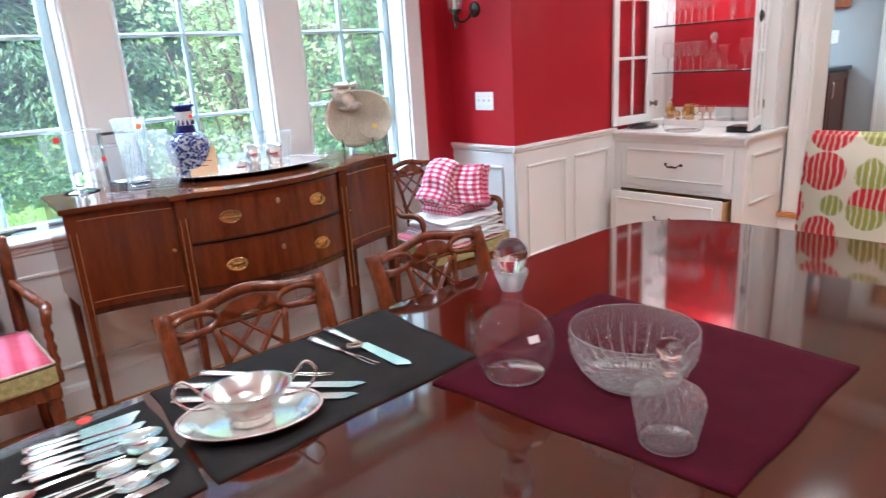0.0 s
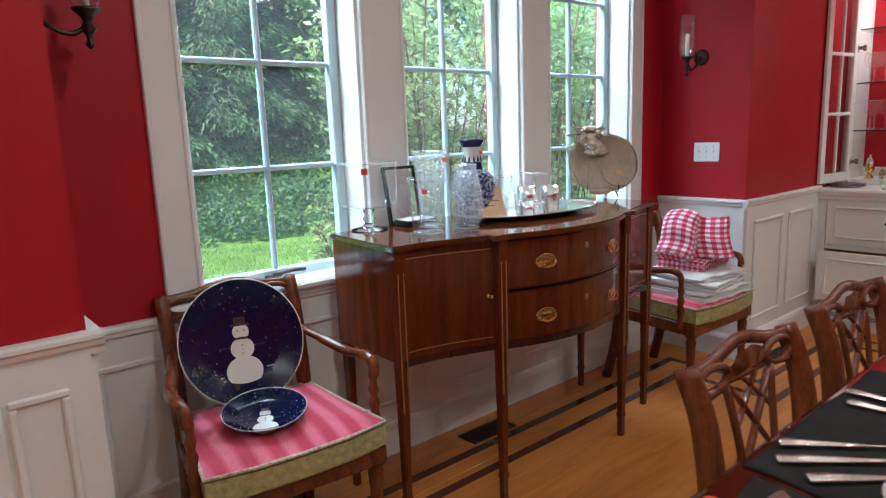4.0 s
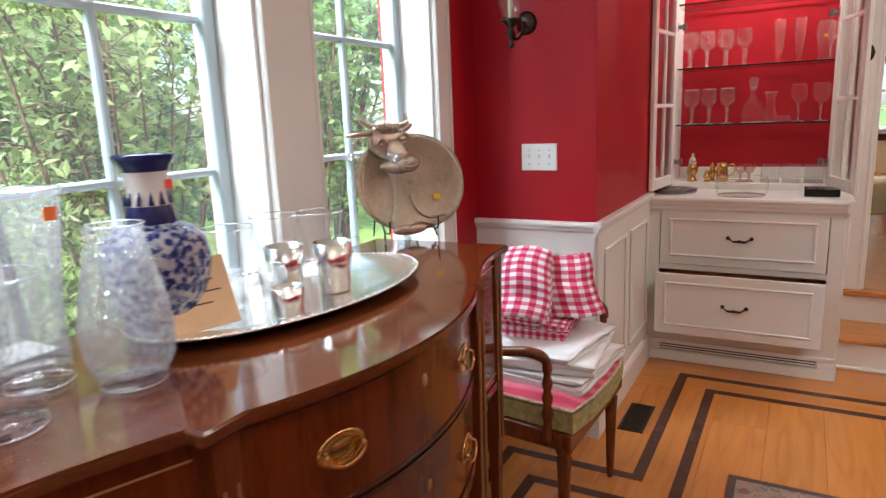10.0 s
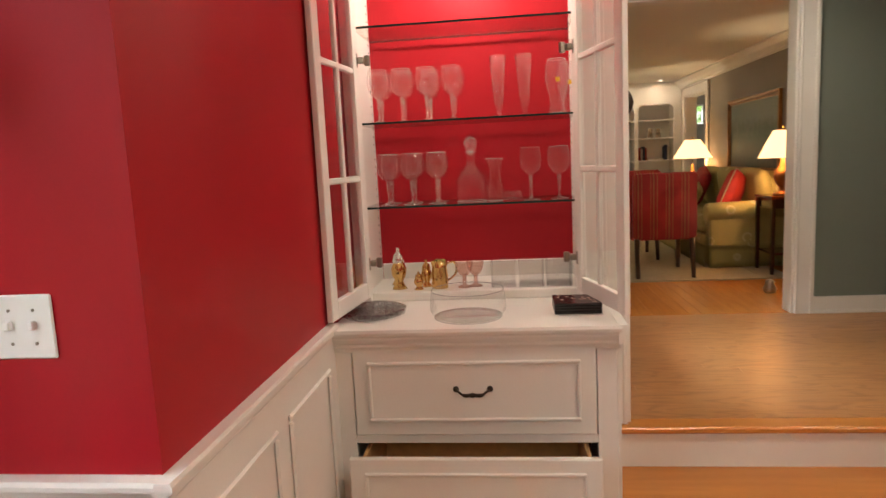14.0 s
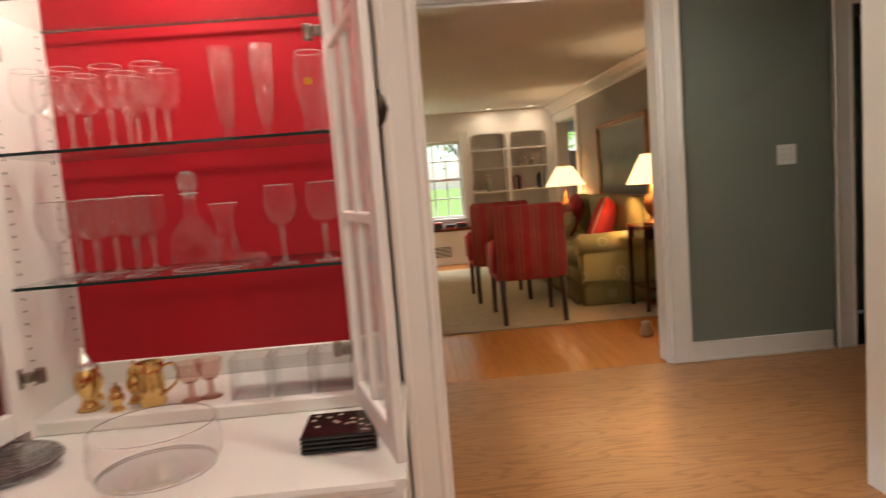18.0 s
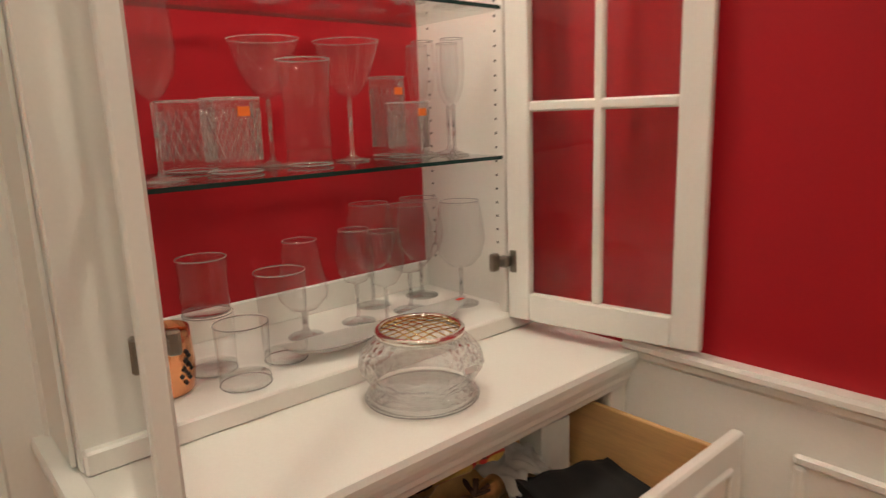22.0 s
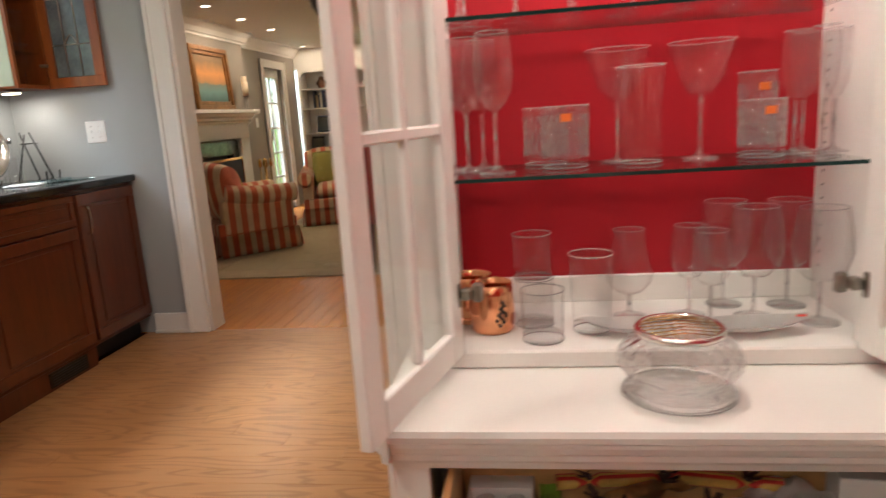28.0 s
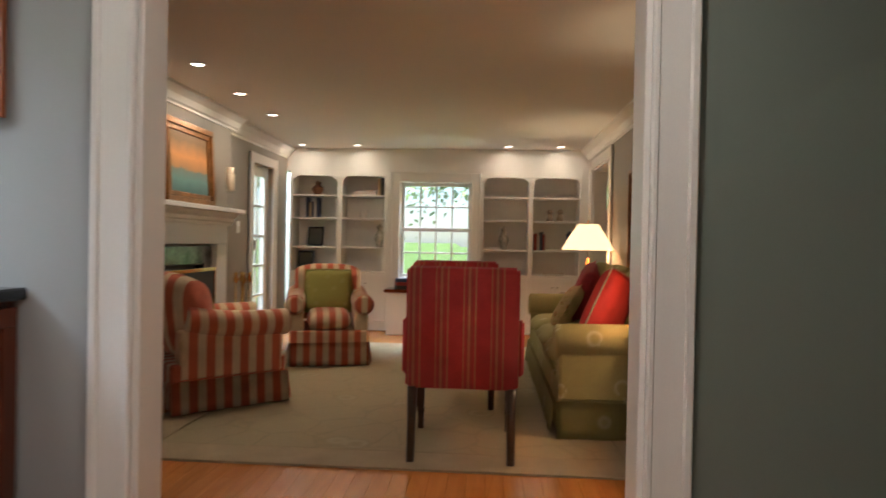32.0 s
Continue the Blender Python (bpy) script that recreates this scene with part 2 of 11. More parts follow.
cathedral_grain(HALLOAK, 0.50, 11.0, (9.0, 1.2, 9.0), 0.25)
cathedral_grain(OAK, 0.16, 7.0, (0.75, 7.0, 7.0))
INLAY = mat("dark_walnut_inlay", (0.085, 0.03, 0.018), 0.25, vary=0.15, scale=4, stretch=(6, 6, 1))
MAHOG = mat("mahogany", (0.140, 0.026, 0.006), 0.17, vary=0.30, scale=3.0, fine=30, bump=0.02, stretch=(9, 9, 0.9), coat=0.30, spec=0.32)
SIDETOP = mat("polished_sideboard_top", (0.115, 0.027, 0.007), 0.10, vary=0.22, scale=2.5, fine=30, bump=0.01, stretch=(0.8, 9, 9), coat=0.45)
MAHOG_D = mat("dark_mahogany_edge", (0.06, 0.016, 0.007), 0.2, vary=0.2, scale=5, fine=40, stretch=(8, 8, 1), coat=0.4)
TABLETOP = mat("polished_mahogany_top", (0.060, 0.011, 0.004), 0.07, vary=0.3, scale=2.2, fine=24, stretch=(0.6, 9, 1), coat=0.8)
CHAIRWOOD = mat("carved_mahogany", (0.185, 0.046, 0.012), 0.26, vary=0.35, scale=12, fine=60, bump=0.05, stretch=(3, 3, 1), coat=0.15, spec=0.35)
INSET = mat("satinwood_stringing", (0.36, 0.17, 0.06), 0.3)
BRASS = mat("polished_brass", (0.80, 0.53, 0.20), 0.18, 1.0, vary=0.12, scale=20)
BRONZE = mat("dark_bronze", (0.06, 0.045, 0.032), 0.36, 0.8, vary=0.2, scale=30)
STEEL = mat("steel_hinge", (0.34, 0.31, 0.27), 0.3, 1.0, vary=0.1, scale=20)
SILVER = mat("polished_silver", (0.94, 0.92, 0.88), 0.21, 1.0, vary=0.06, scale=14)
PEWTER = mat("hammered_pewter", (0.56, 0.46, 0.36), 0.38, 1.0, vary=0.15, scale=10, bump=0.15, fine=70)
COPPER = mat("polished_copper", (0.90, 0.42, 0.22), 0.16, 1.0, vary=0.1, scale=14)
BLACKM = mat("black_iron", (0.02, 0.02, 0.02), 0.45, 0.3)
BLACK = mat("black_gloss", (0.012, 0.012, 0.013), 0.2)
PLATEW = mat("white_switch_plastic", (0.84, 0.84, 0.82), 0.3, vary=0.01)
# last number: white share that paints haze on panes and glints on glassware
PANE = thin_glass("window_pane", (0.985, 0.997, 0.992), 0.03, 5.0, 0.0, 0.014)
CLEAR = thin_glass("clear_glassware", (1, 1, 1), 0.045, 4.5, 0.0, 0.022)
SHELFGLASS = thin_glass("shelf_glass", (0.92, 0.97, 0.95), 0.04)
SHELFEDGE = mat("green_glass_edge", (0.012, 0.04, 0.035), 0.08, vary=0.05)
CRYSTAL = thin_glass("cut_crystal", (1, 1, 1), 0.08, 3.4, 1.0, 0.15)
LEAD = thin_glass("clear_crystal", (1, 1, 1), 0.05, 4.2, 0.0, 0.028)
STEMGLASS = solid_glass("stem_glass")
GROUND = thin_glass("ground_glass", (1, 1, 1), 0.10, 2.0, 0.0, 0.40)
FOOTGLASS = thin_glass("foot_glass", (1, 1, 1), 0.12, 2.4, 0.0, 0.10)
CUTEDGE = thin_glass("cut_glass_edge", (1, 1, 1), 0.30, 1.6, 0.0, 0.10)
GLINT = thin_glass("painted_glint_edge", (1, 1, 1), 0.25, 1.6, 0.0, 0.25)
PINE = mat("drawer_birch", (0.62, 0.36, 0.15), 0.45, vary=0.12, scale=3, fine=22, bump=0.04, stretch=(1, 10, 10))

# ---- shapes ----


def box(bm, x0, x1, y0, y1, z0, z1, b=0.0):
    """A block with edges chamfered by b."""
    lo, hi = (min(x0, x1), min(y0, y1), min(z0, z1)), (max(x0, x1), max(y0, y1), max(z0, z1))
    if b <= 0:
        v = [bm.verts.new((hi[0] if i & 1 else lo[0], hi[1] if i & 2 else lo[1], hi[2] if i & 4 else lo[2])) for i in range(8)]
        for f in ((0, 2, 3, 1), (4, 5, 7, 6), (0, 1, 5, 4), (2, 6, 7, 3), (0, 4, 6, 2), (1, 3, 7, 5)):
            bm.faces.new([v[i] for i in f])
        return
    b = min(b, *[0.49 * (h - l) for l, h in zip(lo, hi)])
    V = {}
    for i in range(8):
        c = [hi[k] if i >> k & 1 else lo[k] for k in range(3)]
        for ax in range(3):
            p = [c[k] if k == ax else c[k] + (-b if i >> k & 1 else b) for k in range(3)]
            V[i, ax] = bm.verts.new(p)
    made = []
    for ax in range(3):
        u, w = (ax + 1) % 3, (ax + 2) % 3
        for s in (0, 1):
            o = s << ax
            made.append(bm.faces.new([V[o | (a << u) | (c << w), ax] for a, c in ((0, 0), (1, 0), (1, 1), (0, 1))]))
        for a in (0, 1):
            for c in (0, 1):
                o = (a << u) | (c << w)
                made.append(bm.faces.new([V[o, u], V[o | (1 << ax), u], V[o | (1 << ax), w], V[o, w]]))
    for i in range(8):
        made.append(bm.faces.new([V[i, 0], V[i, 1], V[i, 2]]))
    bmesh.ops.recalc_face_normals(bm, faces=made)


def prism(bm, pts, z0, z1, axis="z"):
    """A flat outline, drawn out along an axis."""
    def at(p, h):
        return {"z": (p[0], p[1], h), "y": (p[0], h, p[1]), "x": (h, p[0], p[1])}[axis]
    a, b = [bm.verts.new(at(p, z0)) for p in pts], [bm.verts.new(at(p, z1)) for p in pts]
    n = len(pts)
    f = [bm.faces.new(a[::-1]), bm.faces.new(b)] + [bm.faces.new((a[i], a[(i + 1) % n], b[(i + 1) % n], b[i])) for i in range(n)]
    bmesh.ops.recalc_face_normals(bm, faces=f)


def lathe(bm, prof, seg=24, at=(0, 0, 0), sx=1.0, sy=1.0, flute=0.0, flutes=0):
    """A turned form; prof is (radius, height) from one end to the other."""
    rings = []
    for r, z in prof:
        if r < 1e-5:
            rings.append([bm.verts.new((at[0], at[1], at[2] + z))])
        else:
            rings.append([bm.verts.new((at[0] + sx * r * (1 + flute * math.cos(flutes * 2 * math.pi * k / seg)) * math.cos(2 * math.pi * k / seg),
                                        at[1] + sy * r * (1 + flute * math.cos(flutes * 2 * math.pi * k / seg)) * math.sin(2 * math.pi * k / seg), at[2] + z)) for k in range(seg)])
    for a, b in zip(rings, rings[1:]):
        for k in range(seg):
            q = [a[k % len(a)], a[(k + 1) % len(a)], b[(k + 1) % len(b)], b[k % len(b)]]
            q = list(dict.fromkeys(q))
            if len(q) > 2:
                f = bm.faces.new(q)
                f.smooth = True


def tube(bm, pts, r, seg=8, flat=1.0, close=False, cap=True):
    """A bar bent along pts; r is one radius or one for each point; flat squeezes its second axis."""
    P = [Vector(p) for p in pts]
    R = list(r) if hasattr(r, "__len__") else [r] * len(P)
    rings, side = [], None
    for i, p in enumerate(P):
        d = (P[(i + 1) % len(P)] - P[i - 1]) if close else P[min(i + 1, len(P) - 1)] - P[max(i - 1, 0)]
        d.normalize()
        if side is None:
            side = d.cross(Vector((0, 0, 1)) if abs(d.z) < 0.9 else Vector((0, 1, 0))).normalized()
        side = (side - d * side.dot(d)).normalized()
        up = side.cross(d)
        rings.append([bm.verts.new(p + R[i] * (side * math.cos(2 * math.pi * k / seg) + up * flat * math.sin(2 * math.pi * k / seg))) for k in range(seg)])
    pairs = list(zip(rings, rings[1:])) + ([(rings[-1], rings[0])] if close else [])
    for a, b in pairs:
        for k in range(seg):
            f = bm.faces.new((a[k], a[(k + 1) % seg], b[(k + 1) % seg], b[k]))
            f.smooth = True
    if cap and not close:
        bm.faces.new(rings[0][::-1]), bm.faces.new(rings[-1])


def curve(pts, n=8):
    """A smooth line through pts."""
    P = [Vector(p) for p in pts]
    out = []
    for i in range(len(P) - 1):
        a, b, c, d = P[max(i - 1, 0)], P[i], P[i + 1], P[min(i + 2, len(P) - 1)]
        for k in range(n):
            t = k / n
            out.append(0.5 * ((2 * b) + (c - a) * t + (2 * a - 5 * b + 4 * c - d) * t * t + (3 * b - a - 3 * c + d) * t ** 3))
    return out + [P[-1]]


def grid(bm, fn, nu, nv, close_u=False):
    V = [[bm.verts.new(fn(u / nu, v / nv)) for v in range(nv + 1)] for u in range(nu + (0 if close_u else 1))]
    for u in range(nu):
        for v in range(nv):
            a, b = V[u], V[(u + 1) % len(V)]
            f = bm.faces.new((a[v], b[v], b[v + 1], a[v + 1]))
            f.smooth = True


def cushion(bm, x0, x1, y0, y1, z0, z1, puff=0.6, n=10):
    """A soft block: full in the middle, rounded to its seam."""
    cx, cy, cz, hx, hy, hz = (x0 + x1) / 2, (y0 + y1) / 2, (z0 + z1) / 2, (x1 - x0) / 2, (y1 - y0) / 2, (z1 - z0) / 2
    for s in (1, -1):
        def fn(u, v):
            a, b = 2 * u - 1, 2 * v - 1
            e = (max(0.0, 1 - abs(a) ** 4) * max(0.0, 1 - abs(b) ** 4)) ** 0.4
            r = 1 - 0.05 * (a * a * b * b)
            return (cx + hx * a * r, cy + hy * b * r, cz + s * hz * ((1 - puff) * (0 if abs(a) == 1 or abs(b) == 1 else 1) * e + puff * e))
        grid(bm, fn, n, n)
    bmesh.ops.remove_doubles(bm, verts=bm.verts[:], dist=0.0005)
    bmesh.ops.recalc_face_normals(bm, faces=bm.faces[:])


def mesh_of(name, bm, material):
    me = bpy.data.meshes.new(name)
    bm.to_mesh(me)
    bm.free()
    me.materials.append(material)
    return me


def part(name, bm, material, parent, label=""):
    ob = new(name, mesh_of(name, bm, material))
    ob.parent = parent
    return tagged(ob, label)


def B(*boxes, b=0.0):
    bm = bmesh.new()
    for q in boxes:
        box(bm, *q, b=b)
    return bm


def thing(name, at, label, category, group="", kind="", turn=0.0, m=None):
    ob = new(name)
    ob.empty_display_size = 0.05
    ob.matrix_world = m if m is not None else pose(*at, 0, 0, turn)
    return tagged(ob, label, category, group, kind)


def solo(name, bm, material, label, category, at=(0, 0, 0), turn=0.0, group="", kind="", m=None):
    ob = new(name, mesh_of(name, bm, material))
    ob.matrix_world = m if m is not None else pose(*at, 0, 0, turn)
    return tagged(ob, label, category, group, kind)


def smooth(bm):
    for f in bm.faces:
        f.smooth = True
    return bm

# ---- plan ----
H = 0.36                      # the hall, kitchen and living room lie two steps up
CZ = 2.70                     # ceilings
NY, SY, WX = 2.91, -0.75, -3.2   # dining room: north, south and west walls
NW = 2.955                    # the north wall's western stretch, beside the tall window
AX0, AX1, AY = -0.405, 3.065, 3.465  # window alcove
EX = 4.74                     # east wall of the dining room, hall side at 4.96
LX, RX = 6.57, 6.70           # wall between hall and living room
LY0, LY1, FX = -0.37, 3.24, 12.47  # living room
LZ = 2.535                    # its ceiling
KY = 2.80                     # kitchen's back wall
OA, OB = 0.33, 1.815          # passage from the steps to the hall
LO0, LO1, LOZ = 0.385, 1.81, 2.495  # cased opening to the living room


def structure(name, bm, material, label):
    return solo(name, bm, material, label, "wall", kind="structure")


# ---- walls of the dining room ----
T = 0.16
structure("wall_north_west", B((WX, -2.45, NW, NW + T, 0, CZ), (-2.45, -0.70, NW, NW + T, 0, 0.34), (-2.45, -0.70, NW, NW + T, 2.38, CZ), (-0.70, AX0, NW, NW + T, 0, CZ)), RED, "deep red painted wall beside the tall window")
structure("wall_alcove_west", B((AX0 - T, AX0, NW + T, AY + 0.3, 0, CZ)), RED, "deep red painted return of the window alcove")
WINX = [(0.065, 0.79), (1.005, 1.74), (1.955, 2.69)]
bm = B((AX0, WINX[0][0], AY, AY + 0.24, 0, CZ), (WINX[2][1], AX1, AY, AY + 0.24, 0, CZ), (WINX[0][0], WINX[2][1], AY, AY + 0.24, 0, WIN_Z[0] - 0.035), (WINX[0][0], WINX[2][1], AY, AY + 0.24, WIN_Z[1], CZ),
       (WINX[0][1], WINX[1][0], AY, AY + 0.24, WIN_Z[0] - 0.035, WIN_Z[1]), (WINX[1][1], WINX[2][0], AY, AY + 0.24, WIN_Z[0] - 0.035, WIN_Z[1]))
structure("wall_window_alcove", bm, RED, "deep red painted wall round three tall casement windows")
structure("wall_alcove_east", B((AX1, AX1 + T, NY, AY + 0.24, 0, CZ)), RED, "deep red painted return with a light switch")
structure("wall_north_east", B((AX1 + T, 4.96, NY, NY + T, 0, CZ)), RED, "deep red painted wall beside the china cabinet")
structure("wall_south", B((WX, 4.96, SY - T, SY, 0, CZ)), RED, "deep red painted long wall of the dining room")
structure("wall_west", B((WX - T, WX, SY - T, NW + T, 0, CZ)), RED, "deep red painted end wall of the dining room")
structure("wall_east", B((4.895, 4.96, OB, NY, 0, CZ), (4.895, 4.96, SY, OA, 0, CZ), (EX, 4.96, OA, OB, 2.52, CZ), (EX, 4.895, OB, 1.90, 0, CZ), (EX, 4.895, 0.16, OA, 0, CZ), (4.60, 4.895, 1.95, NY, 2.5, CZ), (4.60, 4.895, SY, 0.25, 2.5, CZ)), TRIM,
          "white panelled wall between dining room and hall")
solo("ceiling", B((WX - T, 4.96, SY - T, AY + 0.24, CZ, CZ + 0.1)), CEIL, "white painted plaster ceiling", "ceiling", kind="structure")
solo("floor", B((WX - T, 4.70, SY - T, AY + 0.24, -0.12, -0.012)), INLAY, "dark subfloor below the dining room's boards", "floor", kind="structure")
solo("hall_floor", B((4.74, FX + 0.1, -2.6, 4.2, H - 0.14, H - 0.012)), INLAY, "dark subfloor below the hall's oak boards", "floor", kind="structure")

# ---- walls of the hall, kitchen and living room ----
# kitchen end of the green wall; paler grey paints the window light on it
structure("wall_hall_kitchen", B((LX, RX, LO1, 3.36, H, CZ)), GREY, "wall between kitchen and living room, its window light painted in as grey")
structure("wall_hall_living", B((LX, RX, -0.62, LO0, H, CZ), (LX, RX, LO0, LO1, LOZ, CZ), (LX, RX, -2.6, -1.4, H, CZ), (LX, RX, -1.4, -0.62, 2.45, CZ)), GREEN, "grey-green painted wall with a wide cased opening")
structure("wall_closet", B((7.40, 7.50, -1.50, -0.56, H, CZ), (RX, 7.40, -1.50, -1.40, H, CZ), (RX, 7.40, -0.62, -0.56, H, CZ), (RX, 7.40, -1.40, -0.62, 2.46, 2.56)), GREEN, "plain grey-green walls of a closet off the hall")
structure("wall_hall_south", B((4.96, RX, -2.7, -2.6, H, CZ)), GREEN, "grey-green painted end wall of the hall")
structure("wall_hall_west", B((4.96, 4.99, OB + 0.02, KY, H, CZ), (4.96, 4.99, -2.6, OA - 0.02, H, CZ), (4.96, 4.99, OA - 0.02, OB + 0.02, 2.54, CZ)), GREY, "grey painted hall wall backing the china cabinets")
KW = (4.99, 6.05, 1.42, 2.5)
structure("wall_kitchen_back", B((4.96, 4.99, KY, KY + 0.14, H, CZ), (KW[1], LX, KY, KY + 0.14, H, CZ), (KW[0], KW[1], KY, KY + 0.14, H, KW[2]), (KW[0], KW[1], KY, KY + 0.14, KW[3], CZ)), GREY, "grey painted kitchen wall round a window")
solo("hall_ceiling", B((4.96, RX, -2.7, KY + 0.14, CZ, CZ + 0.1)), CEIL, "white painted hall ceiling", "ceiling", kind="structure")
GD = (11.31, 11.94, 2.22)
structure("wall_living_north", B((RX, GD[0], LY1, LY1 + 0.15, H, CZ), (GD[1], FX, LY1, LY1 + 0.15, H, CZ), (GD[0], GD[1], LY1, LY1 + 0.15, GD[2], CZ)), TAUPE, "taupe painted wall with fireplace and garden door")
SD = (11.15, 12.2, 2.28)
structure("wall_living_south", B((RX, SD[0], LY0 - 0.15, LY0, H, CZ), (SD[1], FX, LY0 - 0.15, LY0, H, CZ), (SD[0], SD[1], LY0 - 0.15, LY0, SD[2], CZ)), TAUPE, "taupe painted wall behind the sofa")
LW = (1.01, 1.86, 1.0, 2.14)
structure("wall_living_east", B((FX, FX + 0.2, 0.90, LW[0], H, CZ), (FX, FX + 0.2, LW[1], 2.05, H, CZ), (FX, FX + 0.2, LW[0], LW[1], H, LW[2]), (FX, FX + 0.2, LW[0], LW[1], LW[3], CZ), (FX, FX + 0.2, LY0 - 0.15, 0.90, 2.262, CZ), (FX, FX + 0.2, 2.05, LY1 + 0.15, 2.262, CZ), (FX, FX + 0.2, LY0 - 0.15, -0.26, H, 2.262), (FX + 0.3, FX + 0.4, LY0 - 0.15, 0.90, H, 2.262), (FX + 0.3, FX + 0.4, 2.05, LY1 + 0.15, H, 2.262), (FX + 0.2, FX + 0.4, 0.95, 0.90, H, CZ), (FX + 0.2, FX + 0.4, 2.05, 2.16, H, CZ)), TRIM, "white end wall of the living room")
solo("living_ceiling", B((RX, FX + 0.2, LY0 - 0.15, LY1 + 0.15, LZ, CZ + 0.1)), CEIL, "white painted living room ceiling", "ceiling", kind="structure")
structure("wall_beyond_south_door", B((SD[0] - 0.3, 13.6, -2.6, -2.5, H, CZ), (SD[0] - 0.3, SD[0] - 0.2, -2.5, LY0 - 0.15, H, CZ), (13.5, 13.6, -2.5, -1.0, H, CZ), (13.5, 13.6, -0.62, LY0 - 0.15, H, CZ), (13.5, 13.6, -1.0, -0.62, H, 1.9), (13.5, 13.6, -1.0, -0.62, 2.23, 2.42), (13.05, 13.5, LY0 - 0.15, LY0 - 0.05, H, CZ), (SD[0] - 0.3, 13.6, -2.6, LY0 - 0.15, CZ, CZ + 0.1), (SD[0] - 0.3, 13.6, -2.6, LY0 - 0.15, H - 0.1, H - 0.01)), TAUPE, "taupe painted walls of the room past the living room")

# ---- wainscot, caps and baseboards ----
CAP = [(0, 0), (0.030, 0), (0.034, -0.008), (0.034, -0.018), (0.024, -0.024), (0.024, -0.036), (0.014, -0.046), (0.012, -0.062), (0, -0.066)]


def wainscot(name, p, q, panels, label, top=0.978, base=0.15, skin=0.014, ext=(0.0, 0.0)):
    """White panelling along a wall's foot, from p to q, with the room on its left-hand side."""
    d = Vector((q[0] - p[0], q[1] - p[1], 0))
    L = d.length
    root = thing(name, (p[0], p[1], 0), label, "panelling", kind="structure", turn=math.degrees(math.atan2(d.y, d.x)))
    part("board", B((0, L, 0, skin, 0, top - 0.03)), TRIM, root)
    bm = bmesh.new()
    prism(bm, [(y, top + z) for y, z in CAP], -ext[0], L + ext[1], "x")
    part("cap_rail", bm, TRIM, root)
    bm = bmesh.new()
    prism(bm, [(0, 0), (skin + 0.018, 0), (skin + 0.018, base - 0.03), (skin + 0.012, base - 0.012), (skin + 0.004, base), (0, base)], -ext[0], L + ext[1], "x")
    part("baseboard", bm, TRIM, root)
    for a, b in panels:
        bm = bmesh.new()
        z0, z1 = base + 0.08, top - 0.13
        w = 0.022
        for x0, x1, y0, y1 in ((a, b, z0, z0 + w), (a, b, z1 - w, z1), (a, a + w, z0 + w, z1 - w), (b - w, b, z0 + w, z1 - w)):
            box(bm, x0, x1, skin, skin + 0.012, y0, y1, b=0.006)
        part("panel_moulding", bm, TRIM, root)
    return root


def even(L, n, gap=0.09):
    w = (L - gap * (n + 1)) / n
    return [(gap + i * (w + gap), gap + i * (w + gap) + w) for i in range(n)]


wainscot("wainscot_north_east", (4.14, NY), (AX1, NY), even(4.14 - AX1, 2, 0.09), "white panelled wainscot beside the china cabinet", ext=(0, 0.0339))
wainscot("wainscot_alcove_east", (AX1, NY), (AX1, AY), even(AY - NY, 1, 0.09), "white panelled wainscot below the light switch")
wainscot("wainscot_window", (AX1, AY), (AX0, AY), even(AX1 - AX0, 5, 0.10), "white panelled wainscot below the casement windows", top=0.845)
wainscot("wainscot_alcove_west", (AX0, AY), (AX0, NW), even(AY - NW, 1, 0.09), "white panelled wainscot in the alcove's corner")
wainscot("wainscot_pier", (AX0, NW), (-0.70, NW), [(0.055, 0.19)], "white panelled pier between alcove and tall window", base=0.20, ext=(0.0339, 0))
wainscot("wainscot_under_tall_window", (-0.70, NW), (-2.45, NW), [], "white boarding below the tall window", top=0.30, base=0.20)
wainscot("wainscot_north_west", (-2.45, NW), (WX, NW), even(0.75, 1), "white panelled wainscot in the room's far corner")
wainscot("wainscot_south", (WX, SY), (4.27, SY), even(7.22, 12), "white panelled wainscot along the long wall")
wainscot("wainscot_west", (WX, NW), (WX, SY), even(NW - SY, 5), "white panelled wainscot along the end wall")
for nm, x0, x1, y0, y1 in (("baseboard_hall_south", LX - 0.018, LX, -0.60, 0.265), ("baseboard_hall_north", LX - 0.018, LX, 1.885, 2.14)):
    bm = B((x0, x1, y0, y1, H, H + 0.115), b=0.004)
    box(bm, x0 - 0.012, x0, y0, y1, H, H + 0.02, b=0.004)
    solo(nm, bm, TRIM, "white painted baseboard along the hall wall", "baseboard", kind="structure")


def casing(name, axis, wall, a, b, z0, z1, out, w=0.115, label="white moulded door casing"):
    """A moulded frame round an opening from a to b along a wall; out is the side that it stands proud of."""
    root = thing(name, (0, 0, 0), label, "casing", kind="structure")
    t = 0.022 * out

    def slab(pn, a0, a1, s0, s1, th=1.0):
        q = (wall, wall + t * th, a0, a1, s0, s1) if axis == "x" else (a0, a1, wall, wall + t * th, s0, s1)
        part(pn, B(q, b=0.005), TRIM, root)
    for s, e in ((a - w, a), (b, b + w)):
        slab("side_casing", s, e, z0, z1 + w)
        o = (s, s + 0.025) if s < a else (e - 0.025, e)
        slab("back_band", *o, z0, z1 + w + 0.002, 1.5)
        i = (e - 0.018, e + 0.001) if s < a else (s - 0.001, s + 0.018)
        slab("bead", *i, z0, z1, 1.25)
    slab("head_casing", a, b, z1, z1 + w)
    return root


